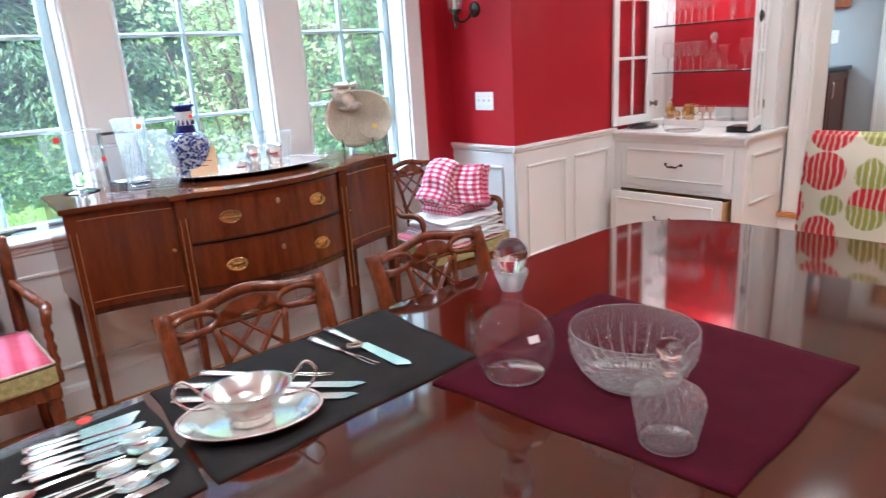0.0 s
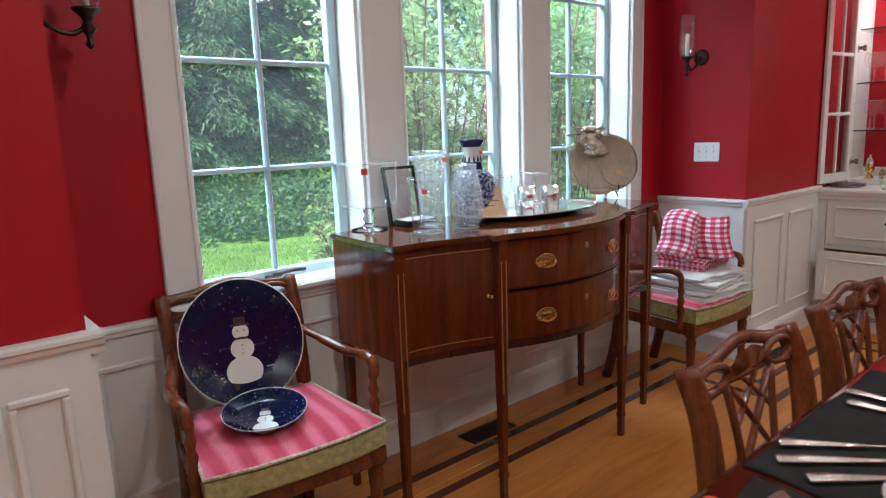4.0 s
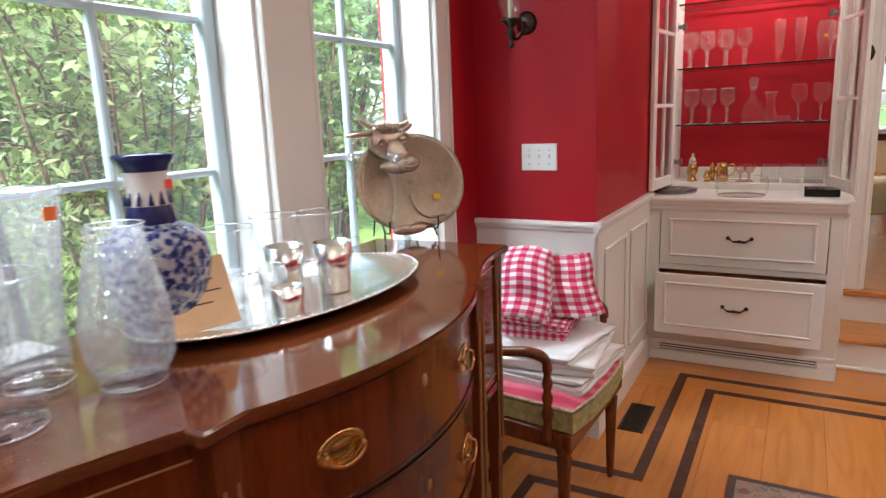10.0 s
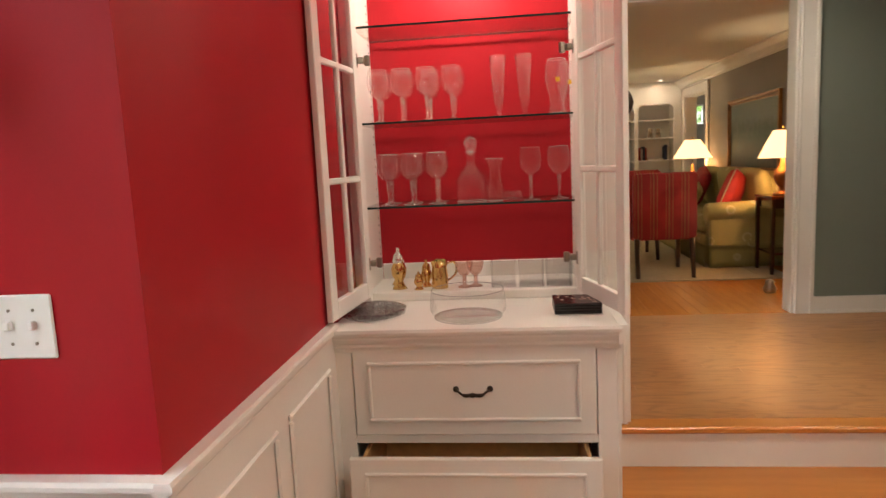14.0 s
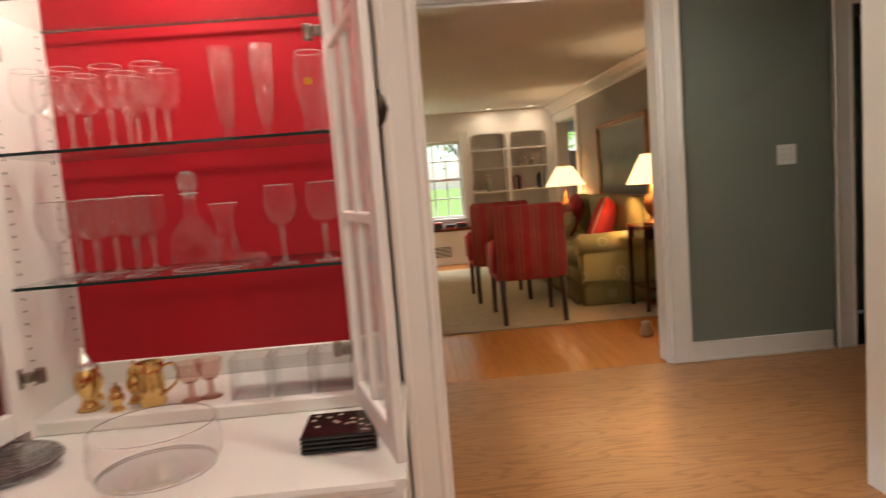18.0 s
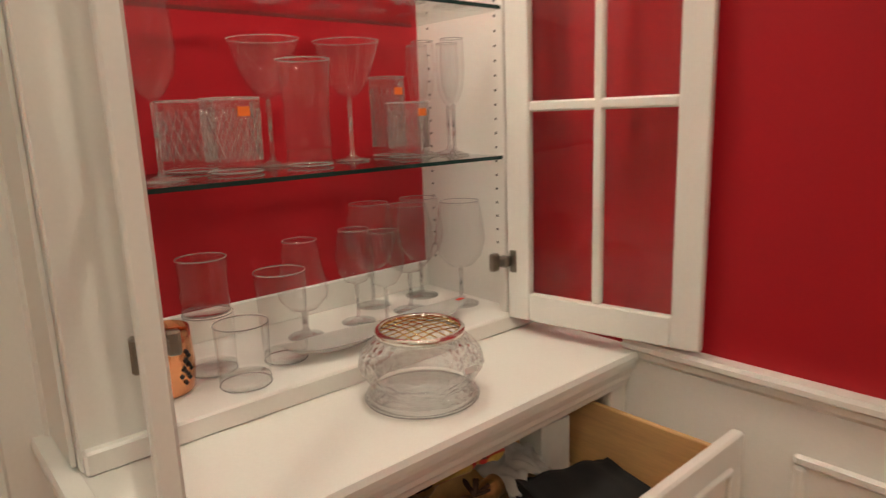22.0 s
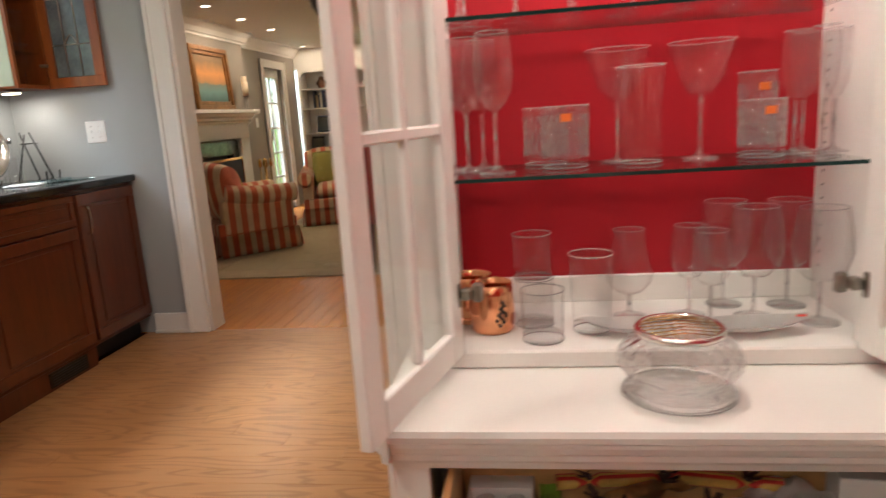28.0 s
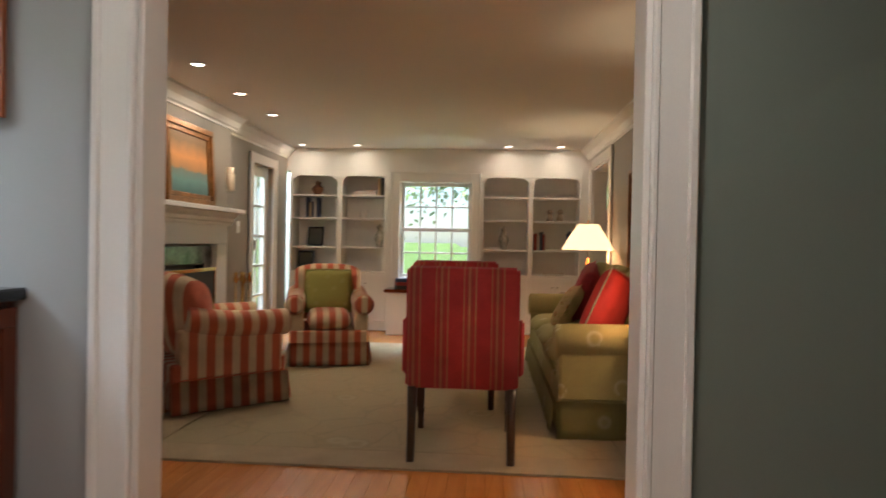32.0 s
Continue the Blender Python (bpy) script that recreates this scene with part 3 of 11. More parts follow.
def jamb(name, axis, w0, w1, a, b, z0, z1, th=0.018):
    root = thing(name, (0, 0, 0), "white painted jamb lining the opening", "jamb", kind="structure")
    for q in ((a - 0.002, a + th, z0, z1), (b - th, b + 0.002, z0, z1), (a, b, z1 - th, z1 + 0.002)):
        c = (w0, w1, *q) if axis == "x" else (q[0], q[1], w0, w1, q[2], q[3])
        part("lining", B(c, b=0.003), TRIM, root)


casing("casing_passage_dining", "x", EX, OA, OB, H, 2.52, -1, 0.10, "white moulded casing at the top of the steps")
casing("casing_passage_hall", "x", 4.99, OA, OB, H, 2.52, 1, 0.10, "white moulded casing on the passage's hall side")
jamb("jamb_passage", "x", EX - 0.003, 4.993, OA, OB, H, 2.52)
casing("casing_living_hall", "x", LX, LO0, LO1, H, LOZ, -1, 0.12, "white moulded casing of the living room opening")
casing("casing_living_inner", "x", RX, LO0, LO1, H, LOZ, 1, 0.12, "white moulded casing on the living room side")
jamb("jamb_living", "x", LX - 0.003, RX + 0.003, LO0, LO1, H, LOZ)
casing("casing_hall_door", "x", LX, -1.28, -0.74, H, 2.35, -1, 0.12, "white moulded casing of a doorway in the hall")
casing("casing_south_door", "y", LY0, SD[0], SD[1], H, SD[2], 1, 0.11, "white moulded casing behind the sofa table")
jamb("jamb_south_door", "y", LY0 - 0.153, LY0 + 0.003, SD[0], SD[1], H, SD[2])

# ---- steps ----
root = thing("steps", (4.33, 0.24, 0), "two oak-treaded steps with white risers up to the hall", "steps", kind="structure")
part("riser", B((0.025, 0.05, 0, 1.70, 0, 0.155)), TRIM, root)
part("riser", B((0.37, 0.40, 0, 1.70, 0.18, 0.335)), TRIM, root)
part("riser_foot", B((0.013, 0.025, 0, 1.70, 0, 0.022), b=0.005), TRIM, root)
part("tread", B((0.0, 0.385, 0, 1.70, 0.153, 0.18), b=0.008), OAK_Y, root)
part("landing_nosing", B((0.345, 0.45, 0, 1.70, 0.333, 0.362), b=0.008), OAK_Y, root)

# ---- windows ----


def sash(root, x0, x1, y, z0, z1, cols, rows, fr=0.05, bar=0.022, th=0.045, material=None, axis="y"):
    """A glazed frame with bars, in the plane y (or x) of its thing."""
    material = material or CASEMENT

    def bx(a0, a1, c0, c1, t0, t1):
        return (a0, a1, y + t0, y + t1, c0, c1) if axis == "y" else (y + t0, y + t1, a0, a1, c0, c1)
    f = part("sash", B(bx(x0, x1, z0, z0 + fr, -th / 2, th / 2), bx(x0, x1, z1 - fr, z1, -th / 2, th / 2), bx(x0, x0 + fr, z0 + fr, z1 - fr, -th / 2, th / 2), bx(x1 - fr, x1, z0 + fr, z1 - fr, -th / 2, th / 2), b=0.004), material, root)
    w, h = (x1 - x0 - 2 * fr) / cols, (z1 - z0 - 2 * fr) / rows
    for i in range(1, cols):
        c = x0 + fr + i * w
        part("muntin", B(bx(c - bar / 2, c + bar / 2, z0 + fr, z1 - fr, -0.014, 0.014), b=0.006), material, f)
    for j in range(1, rows):
        c = z0 + fr + j * h
        part("muntin", B(bx(x0 + fr, x1 - fr, c - bar / 2, c + bar / 2, -0.0135, 0.0135), b=0.006), material, f)
    for i in range(cols):
        for j in range(rows):
            a, c = x0 + fr + i * w, z0 + fr + j * h
            pn = part("pane", B(bx(a + 0.002, a + w - 0.002, c + 0.002, c + h - 0.002, -0.002, 0.002)), PANE, f)
            pn.visible_shadow = False
    return f


def lining(root, x0, x1, y0, y1, z0, z1, th=0.02):
    for q in ((x0, x0 + th, z0, z1), (x1 - th, x1, z0, z1), (x0 + th, x1 - th, z1 - th, z1), (x0 + th, x1 - th, z0, z0 + th)):
        part("lining", B((q[0], q[1], y0, y1, q[2], q[3]), b=0.002), TRIM, root)


for i, (a, b) in enumerate(WINX):
    root = thing("window_%d" % (i + 1), (0, 0, 0), "tall pale-painted casement window with divided panes", "window", kind="structure")
    lining(root, a - 0.001, b + 0.001, AY - 0.004, AY + 0.22, WIN_Z[0] - 0.03, WIN_Z[1], 0.014)
    sash(root, a + 0.014, b - 0.014, AY + 0.155, WIN_Z[0] - 0.014, WIN_Z[1] - 0.014, 2, 4, fr=0.042)
    bm = B((a + 0.30, a + 0.37, AY + 0.105, AY + 0.13, WIN_Z[0] + 0.0, WIN_Z[0] + 0.012), b=0.003)
    tube(bm, [(a + 0.33, AY + 0.115, WIN_Z[0] + 0.012), (a + 0.42, AY + 0.1, WIN_Z[0] + 0.02), (a + 0.47, AY + 0.1, WIN_Z[0] + 0.016)], 0.007)
    part("crank_handle", bm, BRONZE, root)
root = thing("window_trim", (0, 0, 0), "white moulded casings and stool round the alcove windows", "trim", kind="structure")
for a, b in ((-0.06, WINX[0][0]), (WINX[0][1], WINX[1][0]), (WINX[1][1], WINX[2][0]), (WINX[2][1], 2.805)):
    part("casing", B((a, b, AY - 0.022, AY, WIN_Z[0], WIN_Z[1]), b=0.004), TRIM, root)
    for c, d in ((a, a + 0.016), (b - 0.016, b)):
        part("edge_bead", B((c, d, AY - 0.028, AY - 0.021, WIN_Z[0], WIN_Z[1]), b=0.003), TRIM, root)
part("head", B((-0.06, 2.805, AY - 0.024, AY, WIN_Z[1], WIN_Z[1] + 0.097), b=0.004), TRIM, root)
part("stool", B((-0.09, 2.84, AY - 0.055, AY + 0.10, WIN_Z[0] - 0.033, WIN_Z[0]), b=0.010), TRIM, root)
root = thing("window_4", (0, 0, 0), "tall white window with small panes down to knee height", "window", kind="structure")
lining(root, -2.45, -0.70, NW + 0.002, NW + 0.14, 0.34, 2.38)
for a, b in ((-1.55, -0.73), (-2.42, -1.60)):
    sash(root, a, b, NW + 0.08, 0.37, 1.215, 2, 3, fr=0.045, material=TRIM)
    sash(root, a, b, NW + 0.10, 1.185, 2.35, 2, 4, fr=0.045, material=TRIM)
part("mullion", B((-1.60, -1.55, NW + 0.01, NW + 0.14, 0.36, 2.36), b=0.003), TRIM, root)
root = thing("window_trim_west", (0, 0, 0), "white moulded casing of the tall window", "trim", kind="structure")
part("casing", B((-0.705, -0.605, NW - 0.022, NW, 0.30, 2.5), b=0.004), TRIM, root)
part("casing", B((-2.55, -2.45, NW - 0.022, NW, 0.30, 2.5), b=0.004), TRIM, root)
part("head", B((-2.45, -0.705, NW - 0.022, NW, 2.38, 2.5), b=0.004), TRIM, root)
part("sill", B((-2.56, -0.59, NW - 0.05, NW + 0.03, 0.30, 0.345), b=0.006), TRIM, root)
root = thing("window_5", (0, 0, 0), "white double-hung living room window with small panes", "window", kind="structure")
sash(root, LW[0], LW[1], FX + 0.12, LW[2], 1.595, 4, 2, fr=0.04, bar=0.02, material=TRIM, axis="x")
sash(root, LW[0], LW[1], FX + 0.15, 1.565, LW[3], 4, 2, fr=0.04, bar=0.02, material=TRIM, axis="x")
casing("window_trim_living", "x", FX, LW[0], LW[1], LW[2] - 0.02, LW[3], -1, 0.11, "white moulded casing of the living room window")
root = thing("window_6", (0, 0, 0), "kitchen window with dark wooden bars above the sink", "window", kind="structure")
sash(root, KW[0], KW[1], KY + 0.06, KW[2], KW[3], 2, 2, fr=0.05, bar=0.03, material=MAHOG_D)
root = thing("garden_door", (GD[0], LY1 + 0.07, H), "white glazed garden door with many small panes", "door", kind="structure")
sash(root, 0.0, GD[1] - GD[0], 0.0, 0.02, GD[2] - H, 2, 5, fr=0.11, bar=0.025, material=TRIM)
part("door_handle", B((0.05, 0.075, -0.09, -0.03, 0.95, 1.06), b=0.006), BRASS, root)
casing("casing_garden_door", "y", LY1, GD[0], GD[1], H, GD[2], -1, 0.10, "white moulded casing of the garden door")

# ---- china cabinets ----


def bail_pull(parent, at, w=0.10, material=None, axis="y", out=-1):
    """A bail handle on two rosettes, standing out of a front."""
    bm = bmesh.new()
    x, y, z = at

    def P(u, o, h):
        return (x + out * o, y + u, z + h) if axis == "y" else (x + u, y + out * o, z + h)
    tube(bm, curve([P(-w / 2, 0.006, 0), P(-w / 2 + 0.012, 0.022, -0.004), P(-w / 4, 0.026, -0.014), P(0, 0.028, -0.012), P(w / 4, 0.026, -0.014), P(w / 2 - 0.012, 0.022, -0.004), P(w / 2, 0.006, 0)], 4),
         [0.004] * 8 + [0.0065] * 9 + [0.004] * 8, 8)
    for s in (-1, 1):
        tube(bm, [P(s * w / 2, 0.0, 0), P(s * w / 2, 0.004, 0), P(s * w / 2, 0.010, 0), P(s * w / 2, 0.012, 0)], [0.011, 0.011, 0.007, 0.003], 10)
    tube(bm, [P(-0.012, 0.028, -0.012), P(0, 0.029, -0.012), P(0.012, 0.028, -0.012)], [0.006, 0.0095, 0.006], 8)
    return part("handle", bm, material or BRONZE, parent, "dark bronze bail handle")


def glazed_door(parent, hinge, angle, hand, W=0.405):
    """One leaf of the upper cabinet. hand: +1 when it swings from its low-y edge."""
    z0, z1 = 0.988, 2.38
    d = part("door", B((-0.011, 0.011, 0, 0.056, z0, z1), (-0.011, 0.011, W - 0.056, W, z0, z1), (-0.0108, 0.0108, 0.056, W - 0.056, z0, z0 + 0.062), (-0.0108, 0.0108, 0.056, W - 0.056, z1 - 0.06, z1), b=0.003), TRIM, parent)
    d.matrix_basis = pose(hinge[0], hinge[1], 0, 0, 0, angle) @ Matrix.Diagonal((1, hand, 1, 1))
    # mirrored leaves keep their faces outward
    if hand < 0:
        d.data.flip_normals()
    zb = [z0 + 0.062, 1.456, 1.855, z1 - 0.06]
    c = W / 2
    part("muntin", B((-0.009, 0.009, c - 0.010, c + 0.010, zb[0], zb[3]), b=0.004), TRIM, d)
    for z in zb[1:3]:
        part("muntin", B((-0.0085, 0.0085, 0.056, W - 0.056, z - 0.011, z + 0.011), b=0.004), TRIM, d)
    for a, e in ((0.056, c - 0.010), (c + 0.010, W - 0.056)):
        for lo, hi in zip(zb, zb[1:]):
            pn = part("pane", B((-0.0015, 0.0015, a, e, lo, hi)), PANE, d)
            pn.visible_shadow = False
    bm = bmesh.new()
    tube(bm, [(-0.011, W - 0.028, 1.66), (-0.016, W - 0.028, 1.66)], [0.010, 0.007], 10)
    tube(bm, [(-0.020, W - 0.028, 1.625), (-0.022, W - 0.028, 1.64), (-0.025, W - 0.028, 1.66), (-0.022, W - 0.028, 1.68), (-0.020, W - 0.028, 1.695)], [0.004, 0.011, 0.014, 0.011, 0.004], 10)
    tube(bm, [(-0.014, W - 0.028, 1.66), (-0.026, W - 0.028, 1.66)], 0.005, 8)
    part("knob", bm, BRONZE, d, "dark bronze oval knob")
    for z in (1.12, 1.90):
        bm = B((-0.020, 0.012, 0.004, 0.026, z - 0.028, z + 0.028), (0.010, 0.034, -0.014, 0.012, z - 0.012, z + 0.012), (0.03, 0.052, -0.024, -0.006, z - 0.02, z + 0.02), b=0.004)
        part("hinge", bm, STEEL, d, "steel cup hinge")
    return d


def drawer(parent, x, y0, y1, z0, z1, pull, depth=0.42):
    """A drawer on a parent at front plane x, pulled out by pull metres."""
    f = x - pull
    d = part("drawer_front", B((f - 0.006, f + 0.016, y0, y1, z0, z1), b=0.004), TRIM, parent)
    w = 0.014
    a, c, e, g = y0 + 0.05, y1 - 0.05, z0 + 0.05, z1 - 0.045
    part("front_moulding", B((f - 0.015, f - 0.006, a, c, e, e + w), (f - 0.015, f - 0.006, a, c, g - w, g), (f - 0.0148, f - 0.006, a, a + w, e + w, g - w), (f - 0.0148, f - 0.006, c - w, c, e + w, g - w), b=0.005), TRIM, d)
    bail_pull(d, (f - 0.006, (y0 + y1) / 2, (z0 + z1) / 2 + 0.01), 0.115)
    if pull > 0.02:
        s, t = z0 + 0.03, z1 - 0.03
        part("drawer_side", B((f + 0.016, f + depth, y0 + 0.025, y0 + 0.038, s, t), b=0.002), PINE, d)
        part("drawer_side", B((f + 0.016, f + depth, y1 - 0.038, y1 - 0.025, s, t), b=0.002), PINE, d)
        part("drawer_back", B((f + depth - 0.013, f + depth, y0 + 0.038, y1 - 0.038, s, t)), PINE, d)
        lift = 0.085 if pull > 0.2 else 0.0
        part("drawer_bottom", B((f + 0.016, f + depth - 0.013, y0 + 0.038, y1 - 0.038, s + lift, s + lift + 0.008)), PINE, d)
    return d


def china_cabinet(y0, y1, h0, h1, front, shelves, pulls, angles, label, floor_x=4.555, wide=(0.012, 0.012), leaf=0.405):
    """A built-in cabinet from y0 to y1, glazed above between h0 and h1."""
    ym = (y0 + y1) / 2
    root = thing("china_cabinet", (front, ym, 0), label, "cabinet", "pair of china cabinets flanking the steps")

    def loc(x0, x1, a, b, c, d):
        return (x0 - front, x1 - front, a - ym, b - ym, c, d)
    X = 4.885
    g = 0.003
    part("carcass", B(loc(front + 0.02, X, y0, y0 + 0.02, 0, 0.905), loc(front + 0.02, X, y1 - 0.02, y1, 0, 0.905), loc(X - 0.02, X, y0 + 0.02, y1 - 0.02, 0, 0.905), loc(front + 0.02, X - 0.02, y0 + 0.02, y1 - 0.02, 0.10, 0.12), loc(front + 0.02, X - 0.02, y0 + 0.02, y1 - 0.02, 0.552, 0.57)), TRIM, root)
    s = 0.065
    part("face_frame", B(loc(front, front + 0.02, y0, y0 + s, 0.12, 0.905), loc(front, front + 0.02, y1 - s, y1, 0.12, 0.905), loc(front, front + 0.0195, y0 + s, y1 - s, 0.885, 0.905), loc(front, front + 0.0195, y0 + s, y1 - s, 0.543, 0.573), loc(front, front + 0.0195, y0 + s, y1 - s, 0.12, 0.19), b=0.002), TRIM, root)
    p = part("plinth", B(loc(front - 0.014, front + 0.02, y0 - 0.004, y1, 0, 0.062), loc(front - 0.014, front + 0.02, y0 - 0.004, y1, 0.100, 0.125), loc(front - 0.0138, front + 0.02, y0 - 0.004, y0 + 0.08, 0.062, 0.10), loc(front - 0.0138, front + 0.02, y1 - 0.08, y1, 0.062, 0.10), b=0.004), TRIM, root)
    # black sheet stands in for the shade inside the grille
    part("grille_slot", B(loc(front + 0.005, front + 0.012, y0 + 0.08, y1 - 0.08, 0.062, 0.10)), BLACKM, p, "dark sheet painted as the shade in a floor-level grille")
    for c0, c1 in ((0.0695, 0.078), (0.0855, 0.0925)):
        part("grille_bar", B(loc(front - 0.010, front - 0.004, y0 + 0.08, y1 - 0.08, c0, c1), b=0.001), TRIM, p)
    bm = bmesh.new()
    lip = [(front + 0.02, 0.872), (front - 0.004, 0.872), (front - 0.008, 0.884), (front - 0.014, 0.892), (front - 0.014, 0.902), (front - 0.020, 0.908), (front - 0.024, 0.920), (front - 0.024, 0.928), (front - 0.032, 0.934), (front - 0.034, 0.945), (front - 0.030, 0.955), (4.60, 0.955), (4.60, 0.905), (front + 0.02, 0.905)]
    prism(bm, [(x - front, z) for x, z in lip], y0 - 0.012 - ym, y1 - ym, "y")
    part("counter", bm, TRIM, root, "white painted counter with a moulded edge")
    part("upper_floor", B(loc(floor_x, X - 0.01, y0 + g, y1 - g, 0.955, 0.993), b=0.004), TRIM, root)
    part("backsplash", B(loc(4.862, 4.874, h0 - wide[0], h1 + wide[1], 0.993, 1.062), b=0.003), TRIM, root)
    part("back_panel", B(loc(4.872, X, y0 + g, y1 - g, 0.993, 2.46)), RED, root, "red painted back inside the cabinet")
    for q, a, b in (("low", y0, h0 - wide[0]), ("high", h1 + wide[1], y1)):
        part("side_panel", B(loc(4.56, 4.872, a + g, b, 0.993, 2.46)), TRIM, root)
        part("stile", B(loc(4.535, 4.56, y0, h0, 0.957, 2.50) if q == "low" else loc(4.535, 4.56, h1, y1, 0.957, 2.50), b=0.003), TRIM, root)
        e = b if q == "low" else a
        bm = bmesh.new()
        for z in np.arange(1.08, 2.35, 0.032):
            for x in (4.60, 4.83):
                n = 0.0012 if q == "low" else -0.0012
                tube(bm, [(x - front, e - ym - n, z), (x - front, e - ym + n, z)], 0.0032, 6)
        tagged(part("peg_holes", bm, BLACKM, root, "rows of small shelf-peg holes"), kind="stuff")
    part("top_rail", B(loc(4.536, 4.56, h0, h1, 2.375, 2.50), b=0.003), TRIM, root)
    part("cabinet_top", B(loc(4.56, X, y0 + g, y1 - g, 2.46, 2.50)), TRIM, root)
    for z in shelves:
        sh = part("glass_shelf", B(loc(4.545, 4.85, h0 - 0.008, h1 + 0.008, z - 0.009, z - 0.001)), SHELFGLASS, root, "clear glass shelf")
        sh.visible_shadow = False
        part("shelf_edge", B(loc(4.541, 4.5448, h0 - 0.008, h1 + 0.008, z - 0.009, z - 0.001)), SHELFEDGE, sh)
        part("shelf_back_edge", B(loc(4.8502, 4.8535, h0 - 0.008, h1 + 0.008, z - 0.009, z - 0.001)), SHELFEDGE, sh)
    glazed_door(root, (4.523 - front, h0 - ym), angles[0], 1, leaf)
    glazed_door(root, (4.523 - front, h1 - ym), angles[1], -1, leaf)
    for (a, b), pl in zip(((0.205, 0.550), (0.574, 0.884)), pulls):
        drawer(root, 0.0, y0 + s + 0.004 - ym, y1 - s - 0.004 - ym, a, b, pl)
    return root


# leaves turn about their hinge edge: 0 is shut
AY0, AY1, BY0, BY1 = 1.945, 2.905, -0.745, 0.24
china_cabinet(AY0, AY1, 2.026, 2.846, 4.14, (1.340, 1.668, 2.03), (0.13, 0.0), (104.8, -96), "white built-in cabinet, glass doors open, lower drawer ajar", leaf=0.43)
china_cabinet(BY0, BY1, -0.651, 0.138, 4.272, (1.354, 1.668, 2.01), (0.0, 0.272), (100, -104), "white built-in cabinet, glass doors and top drawer open", 4.518, (0.042, 0.09), 0.425)
# panelled ends beside the steps
for nm, y, s, f in (("cabinet_end_north", AY0, -1, 4.14), ("cabinet_end_south", BY1, 1, 4.272)):
    root = thing(nm, (0, 0, 0), "white panelled end of a china cabinet beside the steps", "panelling", kind="structure")
    L0, L1 = f + 0.004, EX
    part("board", B((L0, L1, y + s * 0.001, y + s * 0.012, 0, 0.90)), TRIM, root)
    bm = bmesh.new()
    prism(bm, [(y + s * (0.001 + a), 0.957 + z) for a, z in CAP], f - 0.03, L1, "x")
    part("cap_rail", bm, TRIM, root)
    w = 0.02
    z0, z1 = 0.50, 0.83
    for q in ((L0 + 0.07, L1 - 0.06, z0, z0 + w), (L0 + 0.07, L1 - 0.06, z1 - w, z1), (L0 + 0.07, L0 + 0.07 + w, z0 + w, z1 - w), (L1 - 0.06 - w, L1 - 0.06, z0 + w, z1 - w)):
        part("panel_moulding", B((q[0], q[1], y + s * 0.012, y + s * 0.024, q[2], q[3]), b=0.005), TRIM, root)
    part("upper_side", B((4.56, 4.735, y + s * 0.001, y + s * 0.008, 0.96, 2.5)), TRIM, root)

# ---- switches and wall sconces ----


def switch_plate(m, gangs, label):
    w = 0.07 + 0.046 * (gangs - 1)
    root = thing("light_switch", (0, 0, 0), label, "switch", m=m)
    part("plate", B((-w / 2, w / 2, 0, 0.006, -0.058, 0.058), b=0.003), PLATEW, root)
    for i in range(gangs):
        c = (i - (gangs - 1) / 2) * 0.046
        bm = B((c - 0.005, c + 0.005, 0.006, 0.018, -0.004, 0.012), b=0.002)
        part("toggle", bm, PLATEW, root)
        for z in (-0.03, 0.03):
            bm = bmesh.new()
            tube(bm, [(c, 0.006, z), (c, 0.0075, z)], 0.003, 8)
            part("screw", bm, STEEL, root)
    return root


switch_plate(pose(AX1, 3.158, 1.255, 0, 0, 90), 3, "white three-gang switch plate on the red wall")
switch_plate(pose(LX, -0.345, 1.53, 0, 0, 90), 2, "white two-gang switch plate on the green wall")
switch_plate(pose(LX, 2.315, 1.515, 0, 0, 90), 2, "white two-gang switch plate above the kitchen counter")
switch_plate(pose(10.95, LY1, 1.54, 0, 0, 180), 1, "white switch plate beside the garden door")
CANDLE = mat("ivory_wax", (0.82, 0.76, 0.62), 0.5, vary=0.05)


